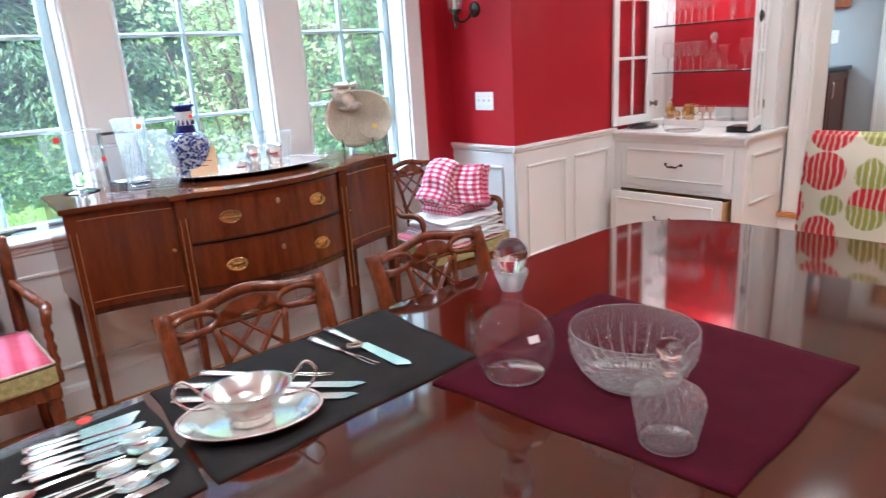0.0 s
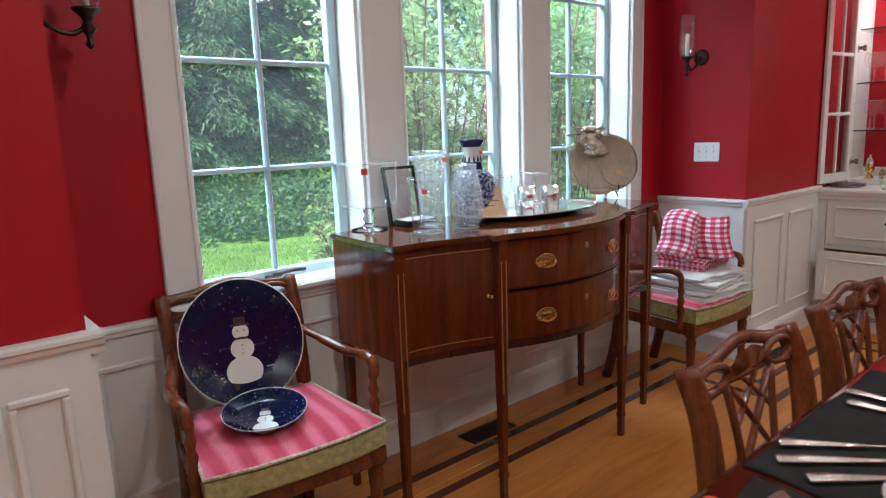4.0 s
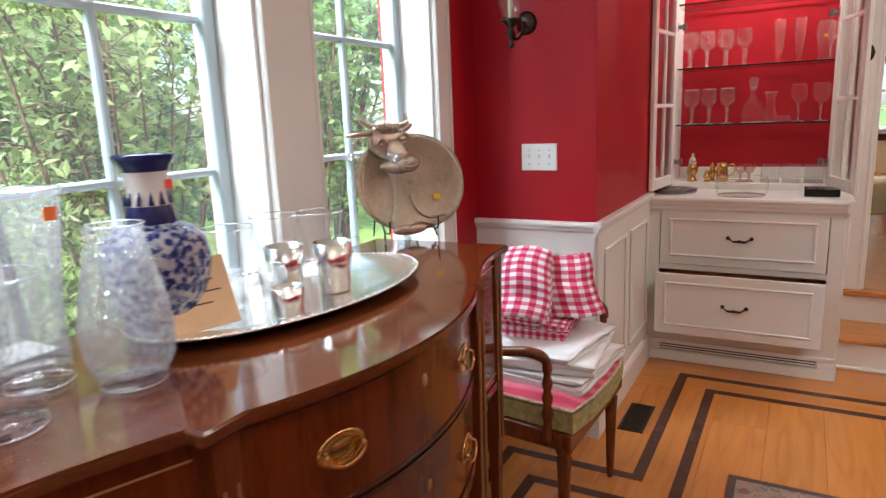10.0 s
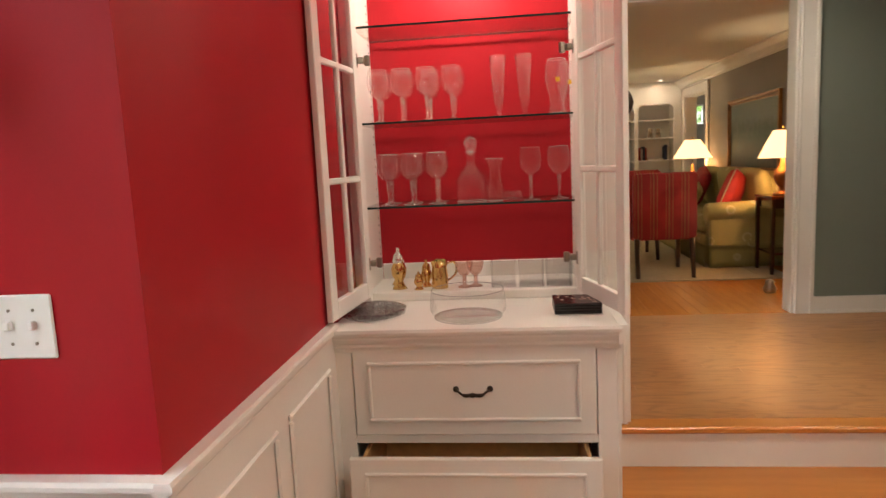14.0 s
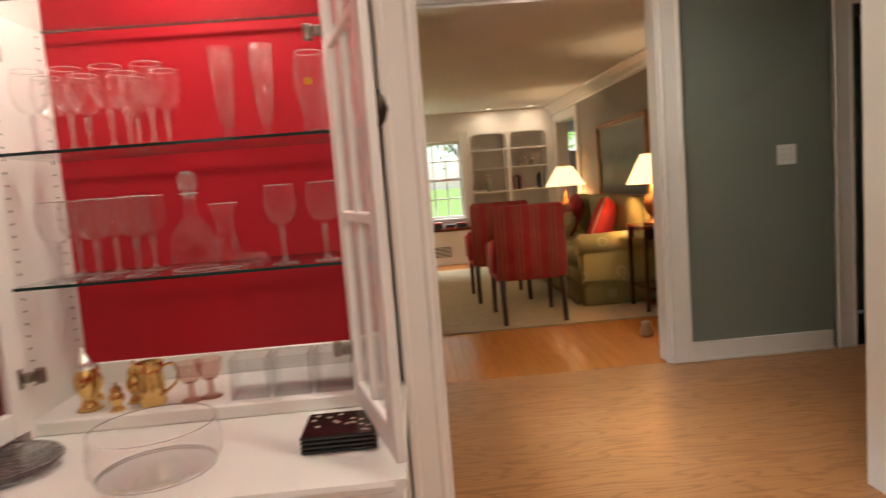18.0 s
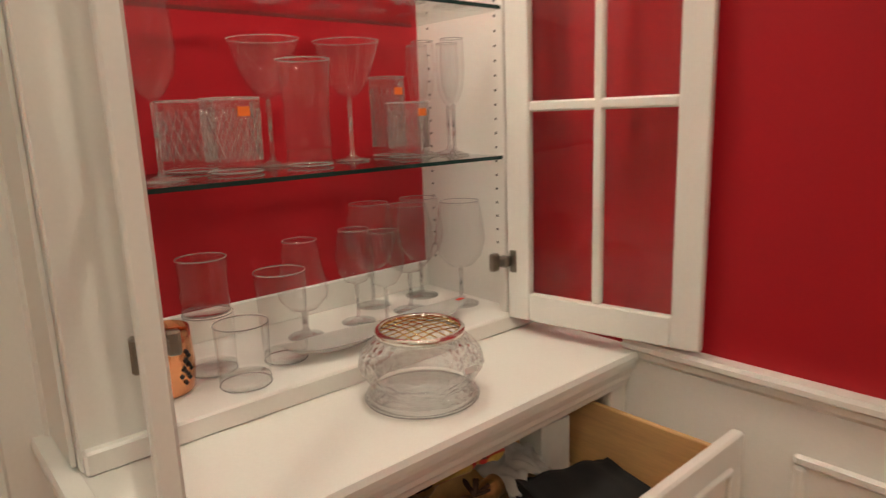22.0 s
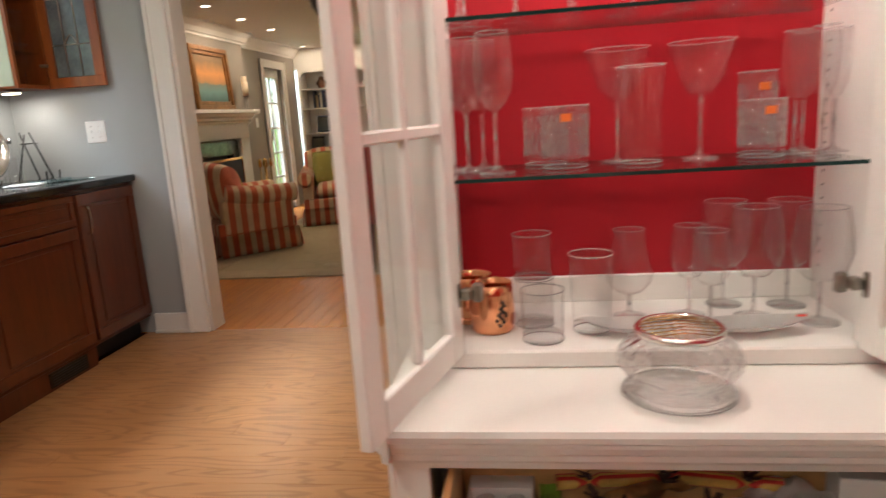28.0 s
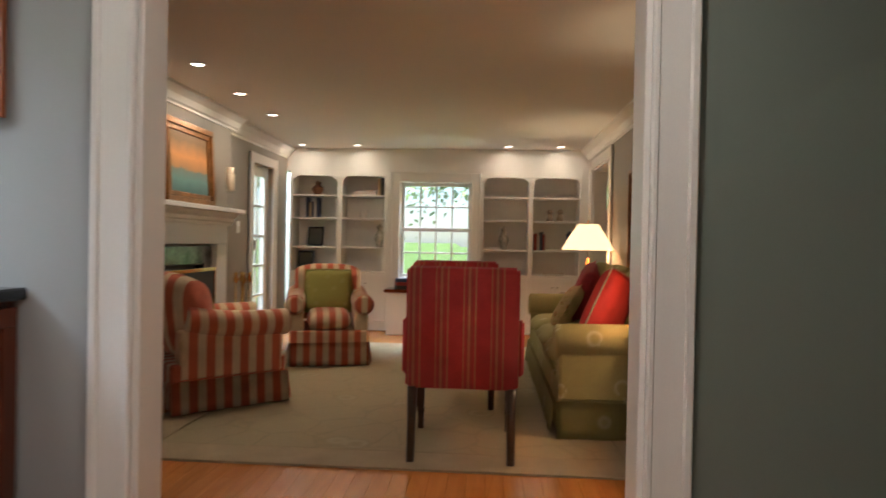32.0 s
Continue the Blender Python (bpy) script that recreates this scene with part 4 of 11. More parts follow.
def wall_sconce(m):
    """A bronze arm with a glass hurricane and a candle; the wall is at y = 0, the room at +y."""
    root = thing("wall_sconce", (0, 0, 0), "bronze wall sconce with a candle in a glass hurricane", "sconce", "pair of wall sconces", m=m)
    bm = bmesh.new()
    lathe(bm, [(0, 0), (0.045, 0), (0.048, 0.006), (0.036, 0.014), (0.018, 0.022), (0, 0.024)], 20)
    bm.transform(Matrix.Rotation(radians(-90), 4, "X"))
    part("wall_plate", bm, BRONZE, root)
    bm = bmesh.new()
    tube(bm, curve([(0, 0.02, 0), (0, 0.06, -0.05), (0, 0.12, -0.075), (0, 0.165, -0.05), (0, 0.17, -0.02)], 5), 0.007)
    part("arm", bm, BRONZE, root)
    bm = bmesh.new()
    lathe(bm, [(0, -0.135), (0.008, -0.13), (0.014, -0.12), (0.006, -0.11), (0.010, -0.095), (0.022, -0.08), (0.012, -0.06), (0.018, -0.045), (0.036, -0.03), (0.038, -0.022), (0, -0.022)], 20, (0, 0.17, 0.02))
    part("cup", bm, BRONZE, root)
    bm = bmesh.new()
    lathe(bm, [(0.030, 0.0), (0.040, 0.02), (0.050, 0.06), (0.046, 0.11), (0.042, 0.16), (0.048, 0.215), (0.052, 0.225), (0.0505, 0.225), (0.0405, 0.16), (0.0445, 0.11), (0.0485, 0.06), (0.0385, 0.02), (0.0285, 0.0)], 24, (0, 0.17, 0))
    part("hurricane", bm, CLEAR, root, "clear glass hurricane shade").visible_shadow = False
    bm = bmesh.new()
    lathe(bm, [(0, 0.0), (0.011, 0.0), (0.011, 0.12), (0.004, 0.125), (0, 0.126)], 12, (0, 0.17, 0))
    part("candle", bm, CANDLE, root, "ivory candle")
    return root


wall_sconce(pose(AX1, 3.21, 1.815, 0, 0, 90))
wall_sconce(pose(AX0, 3.285, 1.815, 0, 0, -90))

# ---- sideboard ----
SBX, SBY, SBT = 1.325, 3.365, 1.06


def front_line(x):
    """Depth of the serpentine front at x: hollow towards the ends, bowed in the middle."""
    a = abs(x)
    if a <= 0.385:
        return -0.535 - 0.095 * (1 - (a / 0.385) ** 2)
    t = (a - 0.385) / 0.40
    return -0.535 + 0.105 * math.sin(min(t, 1.0) * math.pi / 2)


def front_slab(bm, x0, x1, z0, z1, out0, out1, n=14):
    pts = [(x0 + (x1 - x0) * i / n, front_line(x0 + (x1 - x0) * i / n) + out0) for i in range(n + 1)]
    pts += [(x, y - out0 + out1) for x, y in pts[::-1]]
    prism(bm, pts, z0, z1)


root = thing("sideboard", (SBX, SBY, 0), "mahogany serpentine sideboard with brass oval pulls under the windows", "sideboard")
xs = [-0.81 + 1.62 * i / 40 for i in range(41)]
bm = bmesh.new()
prism(bm, [(x, front_line(x) - 0.022) for x in xs] + [(0.78, 0.0), (-0.78, 0.0)], SBT - 0.022, SBT)
bmesh.ops.bevel(bm, geom=[e for e in bm.edges if abs(e.verts[0].co.z - e.verts[1].co.z) < 1e-4], offset=0.004, segments=2, affect="EDGES")
part("top", bm, SIDETOP, root, "polished mahogany top")
for x in (-0.395, 0.395):
    part("top_break", B((x - 0.04, x + 0.04, front_line(0.39) - 0.036, front_line(0.39) + 0.03, SBT - 0.0225, SBT + 0.0008), b=0.004), SIDETOP, root)
part("side", B((-0.775, -0.755, -0.425, -0.01, 0.63, SBT - 0.022)), MAHOG, root)
part("side", B((0.755, 0.775, -0.425, -0.01, 0.63, SBT - 0.022)), MAHOG, root)
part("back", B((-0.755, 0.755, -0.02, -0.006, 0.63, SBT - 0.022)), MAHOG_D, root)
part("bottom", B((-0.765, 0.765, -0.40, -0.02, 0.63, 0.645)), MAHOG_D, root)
for x0, x1 in ((-0.765, -0.40), (0.40, 0.765)):
    bm = bmesh.new()
    front_slab(bm, x0, x1, 0.645, SBT - 0.024, 0.0, 0.02)
    d = part("door", bm, MAHOG, root)
    for z in (SBT - 0.055, 0.670):
        bm = bmesh.new()
        front_slab(bm, x0 + 0.02, x1 - 0.02, z, z + 0.003, -0.0012, 0.003)
        part("stringing", bm, INSET, d, "thin satinwood stringing")
    bm = bmesh.new()
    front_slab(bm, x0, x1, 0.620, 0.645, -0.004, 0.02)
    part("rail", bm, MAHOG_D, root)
    kx = -0.43 if x0 < 0 else 0.43
    bm = bmesh.new()
    y = front_line(kx)
    lathe(bm, [(0, 0), (0.012, 0.0), (0.012, 0.003), (0.006, 0.006), (0.005, 0.012), (0.009, 0.016), (0.009, 0.022), (0, 0.025)], 14)
    bm.transform(Matrix.Translation((kx, y, 0.83)) @ Matrix.Rotation(radians(90), 4, "X"))
    part("knob", bm, BRASS, d, "small brass knob")


def oval_pull(parent, x, z):
    y = front_line(x)
    tilt = math.atan2(front_line(x + 0.01) - front_line(x - 0.01), 0.02)
    m = Matrix.Translation((x, y, z)) @ Matrix.Rotation(tilt, 4, "Z") @ Matrix.Rotation(radians(90), 4, "X")
    bm = bmesh.new()
    lathe(bm, [(0, 0.0), (1, 0.0), (1.0, 0.003), (0.9, 0.005), (0.86, 0.003), (0.5, 0.005), (0, 0.008)], 32, sx=0.046, sy=0.029)
    bm.transform(m)
    pl = part("back_plate", bm, BRASS, parent, "oval brass back plate")
    bm = bmesh.new()
    tube(bm, curve([(-0.034, 0.004, 0.004), (-0.036, 0.0, 0.014), (-0.03, -0.014, 0.017), (0, -0.024, 0.018), (0.03, -0.014, 0.017), (0.036, 0.0, 0.014), (0.034, 0.004, 0.004)], 4), 0.0032, 6)
    bm.transform(m)
    part("bail", bm, BRASS, pl, "brass bail")


for z0, z1, pz in ((0.846, SBT - 0.026, 0.940), (0.645, 0.839, 0.730)):
    bm = bmesh.new()
    front_slab(bm, -0.385, 0.385, z0, z1, -0.002, 0.02, 24)
    d = part("drawer", bm, MAHOG, root)
    bm = bmesh.new()
    front_slab(bm, -0.38, 0.38, z0, z0 + 0.006, -0.006, 0.0, 24)
    front_slab(bm, -0.38, 0.38, z1 - 0.006, z1, -0.006, 0.0, 24)
    part("cock_bead", bm, MAHOG_D, d)
    for x in (-0.21, 0.21):
        oval_pull(d, x, pz)
    bm = bmesh.new()
    lathe(bm, [(0, 0), (1, 0), (1, 0.002), (0, 0.0025)], 16, sx=0.009, sy=0.013)
    bm.transform(Matrix.Translation((0, front_line(0) - 0.002, pz + 0.035)) @ Matrix.Rotation(radians(90), 4, "X"))
    part("escutcheon", bm, INSET, d, "pale inlaid keyhole")
bm = bmesh.new()
front_slab(bm, -0.385, 0.385, 0.618, 0.643, -0.004, 0.02, 24)
part("rail", bm, MAHOG_D, root)


def square_leg(parent, x, y, z1, w0, w1, material=None):
    bm = bmesh.new()
    pts = [(-1, -1), (1, -1), (1, 1), (-1, 1)]
    rows = [(0.0, w1), (0.09, w1 * 1.02), (0.10, w1 * 1.25), (0.115, w1 * 1.25), (0.12, w1 * 1.06), (z1 * 0.55, (w0 + w1) / 2), (z1, w0)]
    rings = [[bm.verts.new((x + a * w / 2, y + b * w / 2, z)) for a, b in pts] for z, w in rows]
    bm.faces.new(rings[0][::-1]), bm.faces.new(rings[-1])
    for p, q in zip(rings, rings[1:]):
        for k in range(4):
            bm.faces.new((p[k], p[(k + 1) % 4], q[(k + 1) % 4], q[k]))
    return part("leg", bm, material or MAHOG, parent)


for x, y in ((-0.77, -0.414), (-0.392, front_line(0.392) - 0.004), (0.392, front_line(0.392) - 0.004), (0.77, -0.414), (-0.748, -0.03), (0.748, -0.03)):
    lg = square_leg(root, x, y, SBT - 0.023, 0.046, 0.024)
    if y < -0.3:
        for s in (-1, 1):
            part("stringing", B((x + s * 0.012 - 0.0012, x + s * 0.012 + 0.0012, y - 0.0245, y - 0.018, 0.45, 0.96)), INSET, lg, "thin satinwood stringing")

# ---- dining table ----
TX0, TX1, TY0, TY1, TZ = -0.205, 2.655, 0.30, 1.695, 0.80


def table_outline(grow=0.0, n=96):
    cx, cy, a, b = (TX0 + TX1) / 2, (TY0 + TY1) / 2, (TX1 - TX0) / 2 + grow, (TY1 - TY0) / 2 + grow
    r = 0.46 + grow
    pts = []
    for qx, qy, a0 in ((1, 1, 0), (-1, 1, 90), (-1, -1, 180), (1, -1, 270)):
        for k in range(n // 4 + 1):
            t = radians(a0 + 90 * k / (n // 4))
            c, s = math.cos(t), math.sin(t)
            e = lambda v: math.copysign(abs(v) ** 0.86, v)
            pts.append((cx + qx * (a - r) + r * e(c), cy + qy * (b - r) + r * e(s)))
    return pts


root = thing("dining_table", ((TX0 + TX1) / 2, (TY0 + TY1) / 2, 0), "long polished mahogany dining table with rounded ends", "table")
c0 = Vector(((TX0 + TX1) / 2, (TY0 + TY1) / 2))
bm = bmesh.new()
rows = [(-0.012, TZ), (-0.003, TZ - 0.003), (0, TZ - 0.008), (0, TZ - 0.016), (-0.004, TZ - 0.019), (-0.001, TZ - 0.022), (-0.004, TZ - 0.026), (-0.02, TZ - 0.028)]
rings = []
for g, z in rows:
    rings.append([bm.verts.new((x - c0.x, y - c0.y, z)) for x, y in table_outline(g)])
bm.faces.new(rings[0]), bm.faces.new(rings[-1][::-1])
for p, q in zip(rings, rings[1:]):
    for k in range(len(p)):
        bm.faces.new((p[k], q[k], q[(k + 1) % len(p)], p[(k + 1) % len(p)]))
bmesh.ops.recalc_face_normals(bm, faces=bm.faces[:])
part("tabletop", bm, TABLETOP, root, "mirror-polished mahogany top")
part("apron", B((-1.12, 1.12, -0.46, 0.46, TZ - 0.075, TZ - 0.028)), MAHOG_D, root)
for px in (-0.80, 0.80):
    bm = bmesh.new()
    lathe(bm, [(0, 0.12), (0.05, 0.12), (0.06, 0.16), (0.075, 0.22), (0.08, 0.28), (0.05, 0.33), (0.045, 0.36), (0.065, 0.40), (0.06, 0.44), (0.045, 0.50), (0.05, 0.66), (0.07, 0.70), (0.11, 0.724), (0, 0.725)], 24, (px, 0, 0))
    ped = part("pedestal", bm, MAHOG, root)
    for k in range(4):
        a = radians(45 + 90 * k)
        bm = bmesh.new()
        tube(bm, curve([(px + math.cos(a) * r, math.sin(a) * r, z) for r, z in ((0.04, 0.22), (0.14, 0.25), (0.26, 0.16), (0.36, 0.05), (0.42, 0.03))], 5), [0.035 - 0.001 * i for i in range(21)], 8)
        part("splayed_leg", bm, MAHOG, ped)
        bm = bmesh.new()
        tube(bm, [(px + math.cos(a) * 0.40, math.sin(a) * 0.40, 0.028), (px + math.cos(a) * 0.45, math.sin(a) * 0.45, 0.024)], [0.022, 0.018], 10)
        part("toe_cap", bm, BRASS, ped, "brass toe cap")

# ---- chairs ----


def striped(name, c1, c2, scale, axis=0, rough=0.85, soft=0.1, c3=None, bump=0.25):
    """Woven cloth with stripes across one axis of the object."""
    m = bpy.data.materials.new(name)
    m.use_nodes = True
    n, l = m.node_tree.nodes, m.node_tree.links
    b = n["Principled BSDF"]
    b.inputs["Roughness"].default_value = rough
    b.inputs["Sheen Weight"].default_value = 0.15
    co, sp, mu, fr = n.new("ShaderNodeTexCoord"), n.new("ShaderNodeSeparateXYZ"), n.new("ShaderNodeMath"), n.new("ShaderNodeMath")
    l.new(co.outputs["Object"], sp.inputs[0])
    mu.operation, fr.operation = "MULTIPLY", "FRACT"
    mu.inputs[1].default_value = scale
    l.new(sp.outputs[axis], mu.inputs[0]), l.new(mu.outputs[0], fr.inputs[0])
    ramp = n.new("ShaderNodeValToRGB")
    e = ramp.color_ramp
    e.elements[0].position, e.elements[0].color = 0.0, (*c1, 1)
    e.elements[1].position, e.elements[1].color = 0.5 - soft, (*c1, 1)
    for p, c in ((0.5, c2), (0.95 - soft, c2), (1.0, c1)):
        x = e.elements.new(min(p, 1.0))
        x.color = (*c, 1)
    if c3:
        for p, c in ((0.60, c3), (0.66, c3), (0.69, c2)):
            e.elements.new(p).color = (*c, 1)
    l.new(fr.outputs[0], ramp.inputs[0])
    t = n.new("ShaderNodeTexNoise")
    t.inputs["Scale"].default_value, t.inputs["Detail"].default_value = 180, 2
    t0 = n.new("ShaderNodeTexNoise")
    t0.inputs["Scale"].default_value = 12
    l.new(co.outputs["Object"], t.inputs[0]), l.new(co.outputs["Object"], t0.inputs[0])
    sh = n.new("ShaderNodeMix")
    sh.data_type, sh.blend_type = "RGBA", "MULTIPLY"
    sh.inputs[0].default_value = 0.55
    av = n.new("ShaderNodeMath")
    av.operation = "ADD"
    l.new(t.outputs[0], av.inputs[0]), l.new(t0.outputs[0], av.inputs[1])
    l.new(ramp.outputs[0], sh.inputs[6]), l.new(av.outputs[0], sh.inputs[7])
    l.new(sh.outputs[2], b.inputs["Base Color"])
    bp = n.new("ShaderNodeBump")
    bp.inputs["Strength"].default_value, bp.inputs["Distance"].default_value = bump, 0.003
    l.new(t.outputs[0], bp.inputs["Height"]), l.new(bp.outputs[0], b.inputs["Normal"])
    return m


SEATCLOTH = striped("red_pink_striped_cloth", (0.46, 0.022, 0.060), (0.62, 0.13, 0.19), 12.0, 0, soft=0.2)
GREENCLOTH = mat("olive_patterned_cloth", (0.42, 0.36, 0.15), 0.9, vary=0.35, scale=45, bump=0.3, fine=200, dark=(0.20, 0.17, 0.06))
CORD = mat("pale_cord", (0.62, 0.50, 0.36), 0.9, vary=0.3, scale=120)


def carved_chair(arms, label, group, turn, at):
    """A lattice-backed mahogany chair; local -y is its front."""
    root = thing("armchair" if arms else "dining_chair", at, label, "chair", group, turn=turn)
    wf, wb, df, db = (0.29, 0.225, -0.28, 0.22)
    for s in (-1, 1):
        bm = bmesh.new()
        pts = curve([(s * (wb + 0.01), db + 0.075, 0.0), (s * wb, db + 0.02, 0.22), (s * wb, db, 0.43), (s * wb, db + 0.012, 0.62), (s * (wb + 0.002), db + 0.04, 0.80), (s * (wb + 0.006), db + 0.085, 0.915)], 4)
        n = len(pts)
        tube(bm, pts, [0.023 + 0.005 * (1 - abs(2 * i / n - 1)) for i in range(n)], 8, 1.25)
        part("back_leg", bm, CHAIRWOOD, root)
        bm = bmesh.new()
        lathe(bm, [(0.011, 0), (0.014, 0.02), (0.017, 0.10), (0.022, 0.28), (0.026, 0.345), (0.019, 0.355), (0.028, 0.365), (0.028, 0.44), (0, 0.44)], 12, (s * (wf - 0.03), df + 0.035, 0))
        part("front_leg", bm, CHAIRWOOD, root)
    bm = bmesh.new()
    y = db + 0.068
    # crest rail: two loops that cross into a carved tablet
    tube(bm, curve([(-wb - 0.004, y + 0.012, 0.90), (-0.13, y + 0.014, 0.906), (0, y + 0.02, 0.930), (0.13, y + 0.014, 0.906), (wb + 0.004, y + 0.012, 0.90)], 6), 0.013, 8, 1.3)
    for q in (-1, 1):
        tube(bm, [(q * (0.152 + 0.064 * math.cos(k * math.pi / 12)), y - 0.002 + 0.004 * math.sin(k * math.pi / 12), 0.874 + 0.027 * math.sin(k * math.pi / 12)) for k in range(24)], 0.0105, 8, close=True)
        tube(bm, curve([(q * wb, y - 0.006, 0.838), (q * 0.17, y - 0.008, 0.846), (q * 0.10, y - 0.002, 0.852)], 5), 0.011, 8)
    part("crest_rail", bm, CHAIRWOOD, root, "carved and pierced crest rail")
    bm = bmesh.new()

    def tablet(u, v):
        a = math.pi * u
        r = 0.095 * (0.35 + 0.65 * v)
        return (-math.cos(a) * r, y - 0.004 - 0.012 * math.sin(a) * (1 - v) - 0.003 * math.cos(9 * a) * v, 0.855 + 0.062 * math.sin(a) * (0.3 + 0.7 * v))
    grid(bm, tablet, 24, 5)
    tube(bm, [(-0.10, y, 0.853), (0.10, y, 0.853)], 0.009, 8)
    part("carved_tablet", bm, CHAIRWOOD, root, "carved fan-shaped tablet")
    zt, zb = 0.85, 0.475
    yy = lambda z: db + 0.004 + 0.064 * ((z - 0.43) / 0.45) ** 1.6

    def bar(x0, z0, x1, z1, bow=0.0, r=0.009):
        bm = bmesh.new()
        pts = [(x0 + (x1 - x0) * t + bow * math.sin(math.pi * t), yy(z0 + (z1 - z0) * t), z0 + (z1 - z0) * t) for t in [i / 10 for i in range(11)]]
        tube(bm, pts, r, 8, 0.8)
        part("lattice_bar", bm, CHAIRWOOD, root)
    for s in (-1, 1):
        bar(s * 0.105, zt, s * 0.075, zb, -s * 0.012, 0.011)
        bar(s * 0.088, zt - 0.01, -s * 0.085, zb + 0.16, 0)
        bar(s * 0.090, zb + 0.20, -s * 0.078, zb + 0.01, 0)
        bar(s * 0.03, zt, -s * 0.09, zb + 0.27, 0, 0.007)
    part("shoe_rail", B((-wb, wb, db - 0.012, db + 0.016, 0.44, 0.485), b=0.006), CHAIRWOOD, root)
    bm = bmesh.new()
    prism(bm, [(-wf, df), (wf, df), (wb + 0.02, db), (-wb - 0.02, db)], 0.375, 0.44)
    bmesh.ops.bevel(bm, geom=bm.edges[:], offset=0.006, segments=1, affect="EDGES")
    part("seat_frame", bm, CHAIRWOOD, root)

    bm = bmesh.new()
    outline = [(-wf + 0.004, df - 0.004), (-0.15, df - 0.026), (0, df - 0.032), (0.15, df - 0.026), (wf - 0.004, df - 0.004), ((wf + wb) / 2, (df + db) / 2), (wb + 0.012, db - 0.02), (0, db - 0.02), (-wb - 0.012, db - 0.02), (-(wf + wb) / 2, (df + db) / 2)]
    prism(bm, outline, 0.435, 0.520)
    bmesh.ops.bevel(bm, geom=[e for e in bm.edges if abs(e.verts[0].co.z - e.verts[1].co.z) < 1e-4], offset=0.010, segments=2, affect="EDGES")
    part("cushion_side", bm, GREENCLOTH, root, "olive patterned cushion border")
    bm = bmesh.new()
    cxm, cym = 0.0, (df + db) / 2 - 0.02
    N = len(outline)

    def top(u, v):
        k = u * N
        i = int(k) % N
        a, b = outline[i], outline[(i + 1) % N]
        t = k - int(k)
        px, py = a[0] + (b[0] - a[0]) * t, a[1] + (b[1] - a[1]) * t
        w = 1 - v
        return (cxm + (px - cxm) * w * 0.985, cym + (py - cym) * w * 0.985, 0.522 + 0.028 * (1 - w ** 3))
    grid(bm, top, 40, 8, True)
    bmesh.ops.recalc_face_normals(bm, faces=bm.faces[:])
    part("seat", bm, SEATCLOTH, root, "red and pink striped woven seat")
    bm = bmesh.new()
    tube(bm, [(x, y, 0.521) for x, y in outline], 0.006, 6, close=True)
    part("piping", bm, CORD, root, "pale twisted cord piping")
    if arms:
        for s in (-1, 1):
            bm = bmesh.new()
            tube(bm, curve([(s * wb, db + 0.015, 0.735), (s * (wb + 0.03), db - 0.10, 0.715), (s * (wf + 0.005), db - 0.24, 0.69), (s * (wf + 0.015), df + 0.14, 0.705), (s * (wf + 0.01), df + 0.085, 0.69), (s * (wf + 0.005), df + 0.075, 0.65)], 5), [0.017] * 6 + [0.021] * 14 + [0.019] * 6, 8, 0.8)
            part("arm", bm, CHAIRWOOD, root)
            bm = bmesh.new()
            lathe(bm, [(0.016, 0.41), (0.018, 0.44), (0.013, 0.47), (0.020, 0.50), (0.013, 0.53), (0.019, 0.555), (0.012, 0.58), (0.018, 0.605), (0.012, 0.63), (0.016, 0.66), (0, 0.665)], 10, (s * (wf + 0.003), df + 0.078, 0))
            part("arm_support", bm, CHAIRWOOD, root, "turned arm support")
    return root


carved_chair(True, "carved mahogany armchair with a striped seat, plates on it", "lattice-backed chairs", -5, (0.118, 3.115, 0))
carved_chair(True, "carved mahogany armchair stacked with folded napkins", "lattice-backed chairs", -2, (2.505, 3.01, 0))
carved_chair(False, "carved mahogany lattice-back chair pushed under the table", "lattice-backed chairs", -2, (0.727, 1.542, 0))
carved_chair(False, "carved mahogany lattice-back chair tucked at the table's side", "lattice-backed chairs", -1, (1.412, 1.542, 0))

# ---- floors ----


def planks(parent, x0, x1, y0, y1, z, along, width, lengths, material, seed, th=0.012, gap=0.0004):
    """Boards side by side, each an object, end joints staggered."""
    rnd = random.Random(seed)
    stock = {}
    w = (y1 - y0) / max(1, round((y1 - y0) / width)) if along == "x" else (x1 - x0) / max(1, round((x1 - x0) / width))
    rows = round((y1 - y0) / w) if along == "x" else round((x1 - x0) / w)
    a0, a1 = (x0, x1) if along == "x" else (y0, y1)
    for i in range(rows):
        p = a0
        while p < a1 - 0.02:
            L = rnd.choice(lengths)
            L = min(L if p > a0 else L * rnd.uniform(0.35, 1.0), a1 - p)
            if a1 - (p + L) < 0.3:
                L = a1 - p
            L = round(L, 2) if p + L < a1 - 0.02 else a1 - p
            key = round(L, 3)
            if key not in stock:
                q = (gap, L - gap, gap, w - gap, -th, 0) if along == "x" else (gap, w - gap, gap, L - gap, -th, 0)
                stock[key] = mesh_of("floorboard", B(q, b=0.0006), material)
            ob = new("floorboard", stock[key])
            ob.parent = parent
            ob.location = (p, y0 + i * w, z) if along == "x" else (x0 + i * w, p, z)
            p += L


def floor_field(name, label):
    return thing(name, (0, 0, 0), label, "floor", kind="structure")


